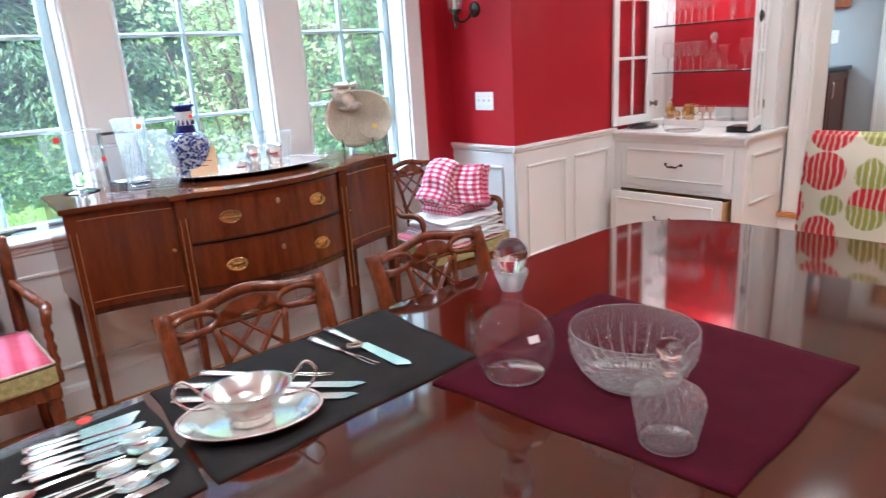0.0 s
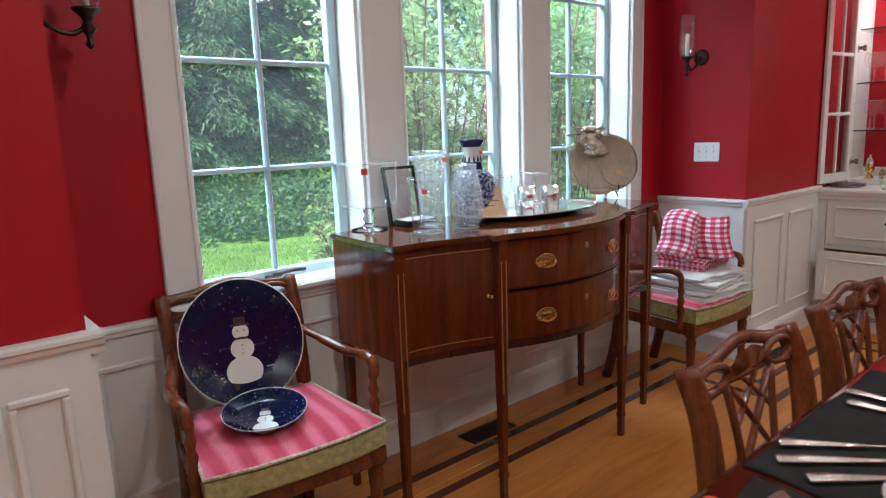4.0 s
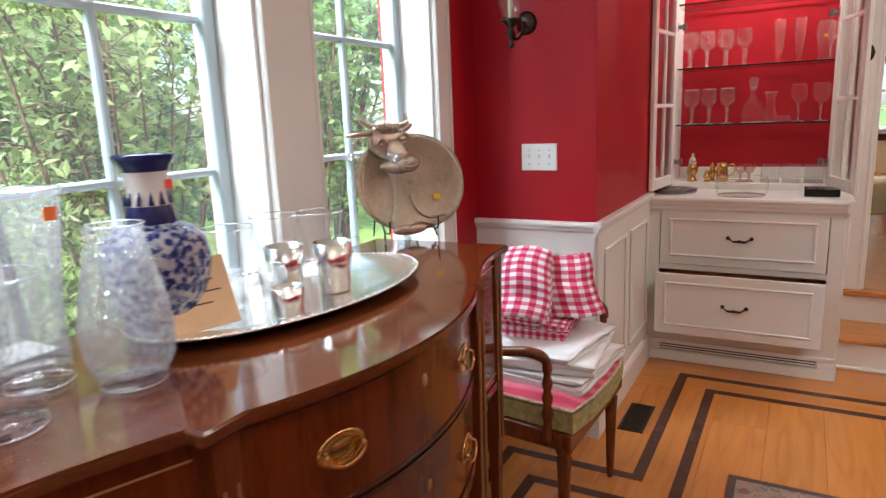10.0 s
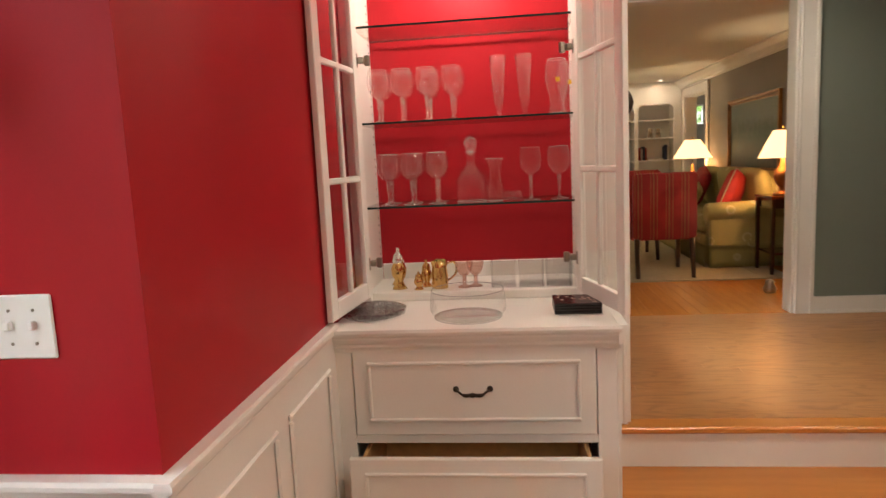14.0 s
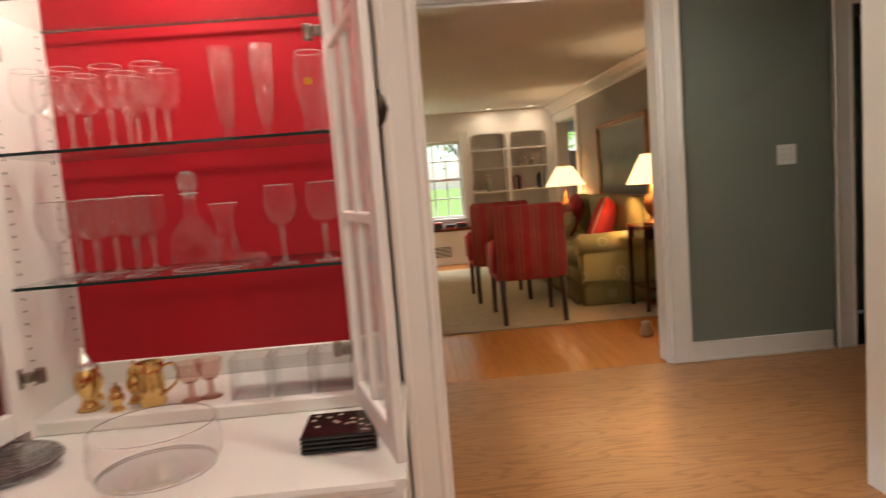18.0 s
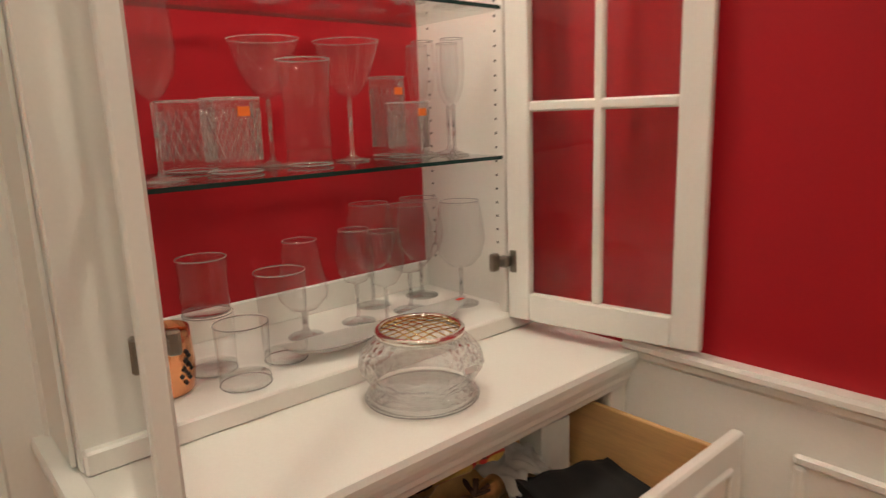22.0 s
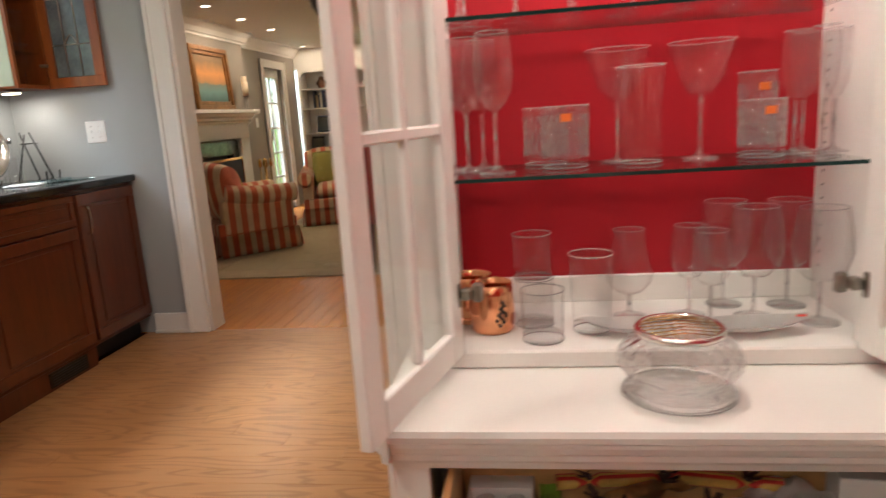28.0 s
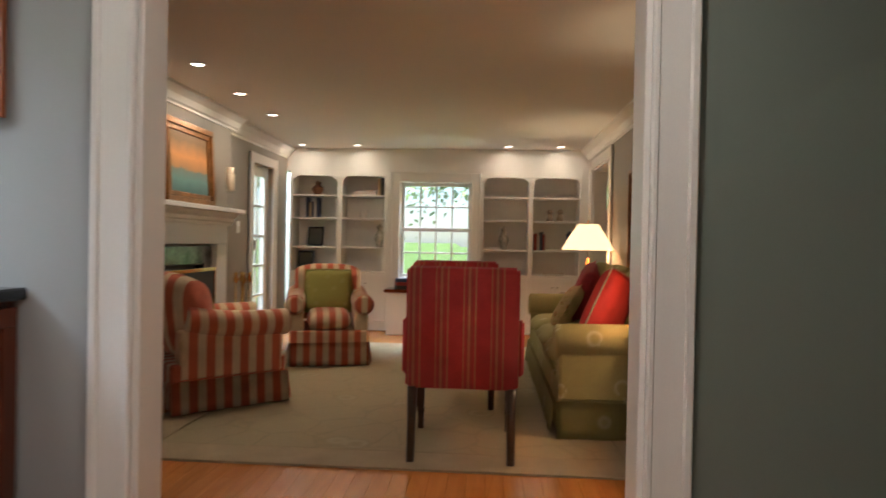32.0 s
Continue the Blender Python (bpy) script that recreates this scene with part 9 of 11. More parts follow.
def painting(at, w, h, label, paints, rotz, tilt=6, fw=0.07, gilt=None):
    """Framed canvas; local x across, z up, faces local -y. paints: boxes and colours set a hair proud."""
    root = thing("framed_painting", (0, 0, 0), label, "painting", m=pose(*at, -tilt, 0, rotz))
    gilt = gilt or GILT
    for i, (p, d) in enumerate(((0.0, 0.035), (fw * 0.55, 0.022))):
        ww = fw * (0.55 if i == 0 else 0.45)
        part("frame", B((-w / 2 + p, w / 2 - p, -d, 0, p, p + ww), (-w / 2 + p, w / 2 - p, -d, 0, h - p - ww, h - p), (-w / 2 + p, -w / 2 + p + ww, -d, 0, p + ww, h - p - ww), (w / 2 - p - ww, w / 2 - p, -d, 0, p + ww, h - p - ww), b=0.004), gilt, root, "gilt moulded frame")
    part("canvas", B((-w / 2 + fw, w / 2 - fw, -0.010, 0, fw, h - fw)), paints, root, "painted canvas")
    return root


GILT = mat("old_gilt", (0.34, 0.15, 0.045), 0.32, 0.6, vary=0.3, scale=16, bump=0.2)


def canvas(name, stops, axis, lo, hi, wob=0.05):
    """Broad brushed bands of paint from low to high, with loose edges."""
    m = bpy.data.materials.new(name)
    m.use_nodes = True
    n, l = m.node_tree.nodes, m.node_tree.links
    b = n["Principled BSDF"]
    b.inputs["Roughness"].default_value = 0.45
    co, sp, nz = n.new("ShaderNodeTexCoord"), n.new("ShaderNodeSeparateXYZ"), n.new("ShaderNodeTexNoise")
    nz.inputs["Scale"].default_value, nz.inputs["Detail"].default_value = 9, 6
    l.new(co.outputs["Object"], sp.inputs[0]), l.new(co.outputs["Object"], nz.inputs[0])
    mr, ad = n.new("ShaderNodeMapRange"), n.new("ShaderNodeMath")
    mr.inputs[1].default_value, mr.inputs[2].default_value = lo, hi
    ad.operation = "MULTIPLY_ADD"
    ad.inputs[1].default_value = wob * 4
    l.new(sp.outputs[axis], mr.inputs[0]), l.new(nz.outputs[0], ad.inputs[0]), l.new(mr.outputs[0], ad.inputs[2])
    r = n.new("ShaderNodeValToRGB")
    e = r.color_ramp
    e.elements[0].position, e.elements[0].color = stops[0][0] + wob * 2, (*stops[0][1], 1)
    e.elements[1].position, e.elements[1].color = min(1, stops[-1][0] + wob * 2), (*stops[-1][1], 1)
    for p, c in stops[1:-1]:
        e.elements.new(p + wob * 2).color = (*c, 1)
    l.new(ad.outputs[0], r.inputs[0]), l.new(r.outputs[0], b.inputs["Base Color"])
    return m


SEA = canvas("sunset_sea_paint", [(0.0, (0.05, 0.11, 0.11)), (0.22, (0.13, 0.26, 0.25)), (0.38, (0.16, 0.20, 0.17)), (0.42, (0.40, 0.20, 0.08)), (0.6, (0.62, 0.27, 0.08)), (0.85, (0.22, 0.13, 0.06))], 2, 0.07, 0.55)
LAND = canvas("landscape_paint", [(0.0, (0.03, 0.028, 0.016)), (0.3, (0.10, 0.085, 0.035)), (0.5, (0.07, 0.10, 0.06)), (0.7, (0.18, 0.20, 0.15)), (0.9, (0.24, 0.27, 0.24))], 2, 0.06, 0.72, 0.09)
painting((9.635, CB - 0.036, MZ + 0.003), 0.80, 0.62, "gilt-framed painting of a sunset over the sea on the mantel", SEA, 0, 3, 0.085)
painting((9.46, LY0 + 0.004, 1.215), 1.50, 0.83, "gilt-framed dark landscape painting above the sofa", LAND, 180, 0, 0.06)
WAX = mat("ivory_wax", (0.80, 0.64, 0.46), 0.5, vary=0.05)
for x, y, h, c in ((8.97, 3.01, 0.16, 0.14), (8.88, 3.06, 0.22, 0.14), (10.17, 3.00, 0.15, 0.14), (10.27, 3.05, 0.21, 0.15)):
    root = thing("candle_holder", (x, y, MZ), "ivory pillar candle on a turned glass holder", "candle", "candles on the mantel")
    part("holder", spin([(0, 0), (0.045, 0), (0.046, 0.006), (0.016, 0.03), (0.026, h * 0.4), (0.014, h * 0.6), (0.022, h * 0.8), (0.042, h), (0, h)], 20), LEAD, root)
    part("pillar_candle", spin([(0, h + 0.0005), (0.032, h + 0.0005), (0.033, h + c), (0.02, h + c + 0.003), (0, h + c - 0.004)], 20), WAX, root, "ivory wax pillar")
# crown mouldings
CROWN = [(0, 0), (0.11, 0), (0.108, -0.02), (0.09, -0.032), (0.055, -0.06), (0.03, -0.10), (0.012, -0.112), (0.012, -0.13), (0, -0.13)]
top = LZ - 0.001
bm = bmesh.new()
prism(bm, [(LY1 - y, top + z) for y, z in CROWN], RX, 8.35, "x")
prism(bm, [(CB - y, top + z) for y, z in CROWN], 8.24, 10.61, "x")
prism(bm, [(LY1 - y, top + z) for y, z in CROWN], 10.5, FX, "x")
solo("crown_north", bm, TRIM, "white crown moulding over the fireplace wall", "moulding", kind="structure")
bm = bmesh.new()
prism(bm, [(LY0 + y, top + z) for y, z in CROWN], RX, FX, "x")
solo("crown_south", bm, TRIM, "white crown moulding over the sofa wall", "moulding", kind="structure")
solo("baseboard_living_south", B((RX, SD[0] - 0.12, LY0, LY0 + 0.016, H, H + 0.13), b=0.004), TRIM, "white baseboard behind the sofa", "baseboard", kind="structure")
solo("baseboard_living_north", B((RX, 8.34, LY1 - 0.016, LY1, H, H + 0.13), (10.51, GD[0] - 0.11, LY1 - 0.016, LY1, H, H + 0.13), b=0.004), TRIM, "white baseboard along the fireplace wall", "baseboard", kind="structure")

VASEM = mat("stoneware_glaze", (0.42, 0.40, 0.33), 0.35, vary=0.4, scale=25)
BOOKS = [mat("book_cloth_%s" % nm, c, 0.7, vary=0.12) for nm, c in (("navy", (0.02, 0.03, 0.07)), ("black", (0.015, 0.014, 0.013)), ("red", (0.30, 0.025, 0.02)), ("tan", (0.40, 0.28, 0.15)), ("white", (0.55, 0.52, 0.46)))]
rndb = random.Random(8)
BAYS = [(2.625, 3.166), (2.016, 2.564), (0.335, 0.865), (-0.257, 0.279)]
SHELF_Z = (1.98, 1.704, 1.354)
for bi, (y0, y1) in enumerate(BAYS):
    yc, w = (y0 + y1) / 2, y1 - y0
    root = thing("built_in_bookcase", (FX, yc, H), "white built-in bookcase bay with an arched top", "bookcase", "built-in bookcases")
    hw = w / 2
    e = 0.030
    part("back_board", B((0.286, 0.298, -hw - e, hw + e, 0.69, 1.903)), TRIM, root)
    part("side", B((0.002, 0.286, -hw - e, -hw, 0, 1.901)), TRIM, root)
    part("side", B((0.002, 0.286, hw, hw + e, 0, 1.901)), TRIM, root)
    part("top_board", B((0.002, 0.2855, -hw + 0.0005, hw - 0.0005, 1.878, 1.900)), TRIM, root)
    part("counter", B((-0.012, 0.2855, -hw + 0.0005, hw - 0.0005, 0.671, 0.696), b=0.004), TRIM, root)
    for z in SHELF_Z:
        part("shelf", B((0.012, 0.2855, -hw + 0.0005, hw - 0.0005, z - H - 0.02, z - H), b=0.003), TRIM, root)
    bm = bmesh.new()
    pts = [(-hw - e, 1.903), (-hw - e, 1.703), (-hw, 1.703)] + [(-hw + 0.10 - 0.10 * math.cos(radians(9 * k)), 1.743 + 0.10 * math.sin(radians(9 * k))) for k in range(11)] + [(hw - 0.10 + 0.10 * math.sin(radians(9 * k)), 1.743 + 0.10 * math.cos(radians(9 * k))) for k in range(11)] + [(hw, 1.703), (hw + e, 1.703), (hw + e, 1.903)]
    prism(bm, pts, -0.010, 0.0015, "x")
    part("arched_head", bm, TRIM, root)
    for s in (-1, 1):
        part("stile", B((-0.010, 0.0015, s * hw, s * (hw + e), 0, 1.703), b=0.002), TRIM, root)
        d = part("door", B((-0.006, 0.012, s * 0.003, s * (hw - 0.003), 0.11, 0.668), (-0.014, -0.006, s * 0.003, s * (hw - 0.003), 0.11, 0.165), (-0.014, -0.006, s * 0.003, s * (hw - 0.003), 0.613, 0.668), (-0.0138, -0.006, s * 0.003, s * 0.055, 0.165, 0.613), (-0.0138, -0.006, s * (hw - 0.055), s * (hw - 0.003), 0.165, 0.613), b=0.002), TRIM, root)
        bm = bmesh.new()
        lathe(bm, [(0, -0.008), (0.009, -0.006), (0.011, 0), (0.009, 0.006), (0, 0.008)], 12, (-0.022, s * 0.03, 0.56))
        part("knob", bm, STEEL, d)
    part("base_board", B((-0.02, 0.012, -hw - e, hw + e, 0, 0.108), b=0.004), TRIM, root)


def book_row(bay, z, off, n, label):
    yc = sum(BAYS[bay]) / 2
    y = yc + off
    for k in range(n):
        t, hh, dp = rndb.uniform(0.018, 0.04), rndb.uniform(0.18, 0.25), rndb.uniform(0.13, 0.17)
        root = thing("book", (FX + 0.11, y - t / 2, z + 0.0004), label, "book", "books on the built-in shelves")
        m = rndb.choice(BOOKS)
        part("cover", B((0, dp, -t / 2, -t / 2 + 0.002, 0, hh), (0, dp, t / 2 - 0.002, t / 2, 0, hh), (0, 0.003, -t / 2 + 0.002, t / 2 - 0.002, 0, hh)), m, root)
        part("pages", B((0.0035, dp - 0.004, -t / 2 + 0.0025, t / 2 - 0.0025, 0.003, hh - 0.004)), PAPER, root)
        y -= t + 0.0008


def shelf_vase(bay, z, off, h, r, material, label, nm="shelf_vase", cat="vase"):
    root = thing(nm, (FX + 0.13, sum(BAYS[bay]) / 2 + off, z + 0.0004), label, cat)
    part("body", spin([(0, 0), (r * 0.7, 0), (r * 0.6, h * 0.06), (r, h * 0.42), (r * 0.95, h * 0.6), (r * 0.45, h * 0.80), (r * 0.42, h * 0.9), (r * 0.6, h)], 20), material, root)
    part("lid", spin([(r * 0.6, h), (r * 0.5, h * 1.05), (r * 0.12, h * 1.10), (r * 0.15, h * 1.16), (0, h * 1.2)], 20), material, root)


def shelf_frame(bay, z, off, w, h, label):
    root = thing("photo_frame", (0, 0, 0), label, "picture frame", m=pose(FX + 0.12, sum(BAYS[bay]) / 2 + off, z + 0.002, 0, 12, 0))
    f = 0.022
    part("frame", B((-0.008, 0.006, -w / 2, w / 2, 0, f), (-0.008, 0.006, -w / 2, w / 2, h - f, h), (-0.008, 0.006, -w / 2, -w / 2 + f, f, h - f), (-0.008, 0.006, w / 2 - f, w / 2, f, h - f), b=0.002), BLACK, root)
    part("picture", B((-0.002, 0.004, -w / 2 + f, w / 2 - f, f, h - f)), LAND, root, "small dark picture")


def flat_books(bay, z, off, n, label):
    zz = z
    for k in range(n):
        t = rndb.uniform(0.02, 0.035)
        root = thing("book", (FX + 0.13, sum(BAYS[bay]) / 2 + off, zz + 0.0006), label, "book", "books on the built-in shelves", turn=rndb.uniform(-6, 6))
        part("cover", B((-0.08, 0.08, -0.12, 0.12, 0, 0.002), (-0.08, 0.08, -0.12, 0.12, t - 0.002, t), (-0.08, 0.08, 0.118, 0.12, 0.002, t - 0.002)), rndb.choice(BOOKS), root)
        part("pages", B((-0.077, 0.077, -0.117, 0.1175, 0.0025, t - 0.0025)), PAPER, root)
        zz += t + 0.001


BZ = H + 0.6965
shelf_vase(0, SHELF_Z[0], 0.0, 0.15, 0.075, mat("amber_lacquer", (0.16, 0.06, 0.02), 0.3, vary=0.3), "squat amber lacquer jar on a shelf", "lidded_jar", "jar")
book_row(0, SHELF_Z[1], 0.14, 6, "cloth-bound book standing on a built-in shelf")
shelf_frame(0, SHELF_Z[2], 0.02, 0.20, 0.24, "black framed picture standing on a shelf")
shelf_frame(0, BZ, 0.14, 0.20, 0.24, "dark framed picture at the shelf's corner")
flat_books(0, BZ, -0.05, 2, "large book lying flat on the cabinet top")
book_row(1, SHELF_Z[0], -0.14, 3, "dark book standing at the shelf's end")
flat_books(1, SHELF_Z[0], 0.0, 2, "dark book lying flat on the top shelf")
for o in (0.06, -0.02, -0.20):
    shelf_vase(1, SHELF_Z[1], o, 0.09, 0.022, PORCW, "small white china figure on a shelf", "china_ornament", "ornament")
shelf_vase(1, SHELF_Z[2], -0.17, 0.24, 0.075, VASEM, "grey mottled lidded jar on a shelf", "lidded_jar", "jar")
shelf_vase(2, SHELF_Z[2], 0.02, 0.24, 0.065, VASEM, "mottled stoneware vase on a shelf")
flat_books(2, SHELF_Z[2], 0.17, 1, "thin brown book lying on a shelf")
flat_books(2, BZ, 0.08, 3, "stack of dark books on the cabinet top")
for o in (0.06, -0.06):
    bm = bmesh.new()
    lathe(bm, [(0, 0), (0.042, 0), (0.045, 0.02), (0.035, 0.06), (0.03, 0.09), (0, 0.10)], 14)
    lathe(bm, [(0, 0.08), (0.022, 0.085), (0.030, 0.11), (0.026, 0.135), (0, 0.145)], 14, (-0.012, 0, 0))
    tube(bm, [(-0.03, 0, 0.11), (-0.058, 0, 0.10)], [0.016, 0.010], 8)
    for s in (-1, 1):
        tube(bm, [(-0.01, s * 0.022, 0.13), (-0.014, s * 0.032, 0.10)], [0.010, 0.007], 6)
        tube(bm, [(-0.025, s * 0.018, 0.07), (-0.035, s * 0.02, 0.0)], [0.012, 0.010], 6)
    solo("dog_figurine", smooth(bm), mat("brown_white_china_%d" % (o > 0), (0.40, 0.31, 0.22), 0.3, vary=0.6, scale=18, dark=(0.06, 0.035, 0.02)), "seated china dog figurine on a shelf", "figurine", at=(FX + 0.12, sum(BAYS[3]) / 2 + o, SHELF_Z[1] + 0.0004), group="pair of china dogs")
book_row(3, SHELF_Z[2], 0.24, 4, "cloth-bound book on the lower shelf")
flat_books(3, SHELF_Z[2], 0.0, 1, "red book lying flat on a shelf")
book_row(3, SHELF_Z[2], -0.15, 3, "tall book at the shelf's end")
flat_books(3, BZ, 0.0, 1, "dark book lying on the cabinet top")
# window seat
root = thing("window_seat", (FX - 0.36, 1.45, H), "white window seat with a vent grille below the window", "window seat")
part("box", B((0.02, 0.358, -0.50, 0.50, 0, 0.485), b=0.004), TRIM, root)
part("seat_board", B((-0.01, 0.358, -0.53, 0.53, 0.486, 0.52), b=0.006), MAHOG, root, "dark wooden seat board")
g = part("vent_grille", B((0.008, 0.0195, -0.18, 0.10, 0.10, 0.28), b=0.003), TRIM, root)
for k in range(8):
    part("slot", B((0.005, 0.008, -0.165, 0.085, 0.118 + 0.019 * k, 0.126 + 0.019 * k)), BLACKM, g)
for k, (y, w, h, mt) in enumerate(((1.08, 0.16, 0.07, 0), (1.26, 0.14, 0.05, 2), (1.44, 0.12, 0.09, 0), (1.60, 0.15, 0.06, 2), (1.78, 0.18, 0.12, 1))):
    root = thing("book_pile", (FX - 0.2, y, H + 0.5205), "small pile of dark and red books on the window seat", "books", "clutter on the window seat", turn=8 * k - 16)
    for j in range(3):
        part("book", B((-0.09, 0.09, -w / 2 + 0.004 * j, w / 2 - 0.003 * j, h * j / 3, h * (j + 1) / 3 - 0.001), b=0.002), BOOKS[(mt + j) % 3], root)

# ---- living room: seats ----


def chair_stripe(name, axis):
    """Red cloth with groups of narrow gold stripes."""
    m = striped(name, (0.46, 0.030, 0.030), (0.50, 0.21, 0.09), 7.5, axis, soft=0.02, bump=0.2)
    for nd in m.node_tree.nodes:
        if nd.type == "VALTORGB":
            e = nd.color_ramp
            while len(e.elements) > 2:
                e.elements.remove(e.elements[-1])
            red, gold, dk = (0.45, 0.028, 0.028, 1), (0.42, 0.15, 0.065, 1), (0.36, 0.04, 0.03, 1)
            e.interpolation = "CONSTANT"
            e.elements[0].position, e.elements[0].color = 0.0, red
            e.elements[1].position, e.elements[1].color = 0.50, gold
            for p, c in ((0.56, red), (0.62, dk), (0.72, gold), (0.80, dk), (0.88, red), (0.93, gold), (0.98, red)):
                e.elements.new(p).color = c
    return m


RS_X = chair_stripe("red_gold_stripe_across", 0)
RS_Y = chair_stripe("red_gold_stripe_along", 1)
DKLEG = mat("dark_walnut_leg", (0.06, 0.03, 0.018), 0.3, vary=0.2)


def red_chair(at, turn):
    """Local -y is the front; the seat's back stands at +y."""
    root = thing("upholstered_chair", at, "red and gold striped upholstered chair on dark legs", "chair", "pair of red striped chairs", turn=turn)
    bm = bmesh.new()
    prism(bm, [(0.30, 0.35), (0.19, 0.35), (0.20, 0.62), (0.22, 0.88), (0.245, 0.935), (0.285, 0.942), (0.315, 0.92), (0.31, 0.70)], -0.272, 0.272, "x")
    bmesh.ops.bevel(bm, geom=bm.edges[:], offset=0.016, segments=2, affect="EDGES")
    part("backrest", smooth(bm), RS_X, root)
    bm = B((-0.275, 0.275, -0.30, 0.195, 0.33, 0.42), b=0.012)
    part("seat_rail", bm, RS_X, root)
    bm = bmesh.new()
    cushion(bm, -0.265, 0.265, -0.31, 0.19, 0.41, 0.52, 0.7)
    part("seat_cushion", bm, RS_X, root)
    for s in (-1, 1):
        bm = bmesh.new()
        prism(bm, [(0.20, 0.40), (0.20, 0.68), (0.05, 0.64), (-0.18, 0.62), (-0.24, 0.58), (-0.22, 0.52), (-0.22, 0.40)], s * 0.268, s * 0.302, "x")
        bmesh.ops.bevel(bm, geom=bm.edges[:], offset=0.010, segments=2, affect="EDGES")
        part("arm", smooth(bm), RS_Y, root)
        square_leg(root, s * 0.245, -0.26, 0.34, 0.042, 0.032, DKLEG)
        bm = bmesh.new()
        tube(bm, [(s * 0.24, 0.265, 0.355), (s * 0.24, 0.275, 0.2), (s * 0.24, 0.315, 0.0)], [0.026, 0.022, 0.019], 8)
        part("back_leg", bm, DKLEG, root)
    return root


red_chair((8.19, 0.925, H + 0.012), 90)
red_chair((9.21, 1.01, H + 0.012), 90)
TC1, TC2 = (0.44, 0.10, 0.045), (0.56, 0.42, 0.26)
ST_X = striped("terracotta_cream_stripe_across", TC1, TC2, 9.5, 0, soft=0.03)
ST_Y = striped("terracotta_cream_stripe_along", TC1, TC2, 9.5, 1, soft=0.03)
OLIVEP = rug_cloth("olive_leaf_cloth", (0.27, 0.24, 0.055), (0.36, 0.32, 0.11), (0.27, 0.24, 0.06), 13)


def pillow(at_m, w, h, d, material, label, piping=None, group=""):
    root = thing("throw_pillow", (0, 0, 0), label, "pillow", group, m=at_m)
    bm = bmesh.new()
    cushion(bm, -w / 2, w / 2, -h / 2, h / 2, -d / 2, d / 2, 0.9, 12)
    part("cover", bm, material, root)
    bm = bmesh.new()
    tube(bm, [(-w / 2 * 0.97, -h / 2 * 0.97, 0), (0, -h / 2, 0), (w / 2 * 0.97, -h / 2 * 0.97, 0), (w / 2, 0, 0), (w / 2 * 0.97, h / 2 * 0.97, 0), (0, h / 2, 0), (-w / 2 * 0.97, h / 2 * 0.97, 0), (-w / 2, 0, 0)], 0.006, 6, close=True)
    part("piping", bm, piping or material, root)
    return root


def skirted(root, w, d, z0, z1, fx, fy, y_off=0.0):
    """A gathered skirt round a seat: one panel a side, a kick pleat at each corner."""
    for nm, a, b, mt in (("front", (-w / 2, -d / 2), (w / 2, -d / 2), fx), ("back", (w / 2, d / 2), (-w / 2, d / 2), fx), ("side", (w / 2, -d / 2), (w / 2, d / 2), fy), ("side", (-w / 2, d / 2), (-w / 2, -d / 2), fy)):
        bm = bmesh.new()
        dx, dy = b[0] - a[0], b[1] - a[1]
        L = math.hypot(dx, dy)
        nx, ny = dy / L, -dx / L
        def sh(u, v):
            out = 0.004 + (0.018 + 0.006 * math.sin(u * L * 30)) * (1 - v) + 0.012 * (1 - v) * (abs(2 * u - 1) ** 6)
            return (a[0] + dx * u + nx * out, a[1] + y_off + dy * u + ny * out, z0 + (z1 - z0) * v)
        grid(bm, sh, 24, 4)
        bmesh.ops.solidify(bm, geom=bm.faces[:], thickness=0.006)
        part("skirt_" + nm, bm, mt, root)


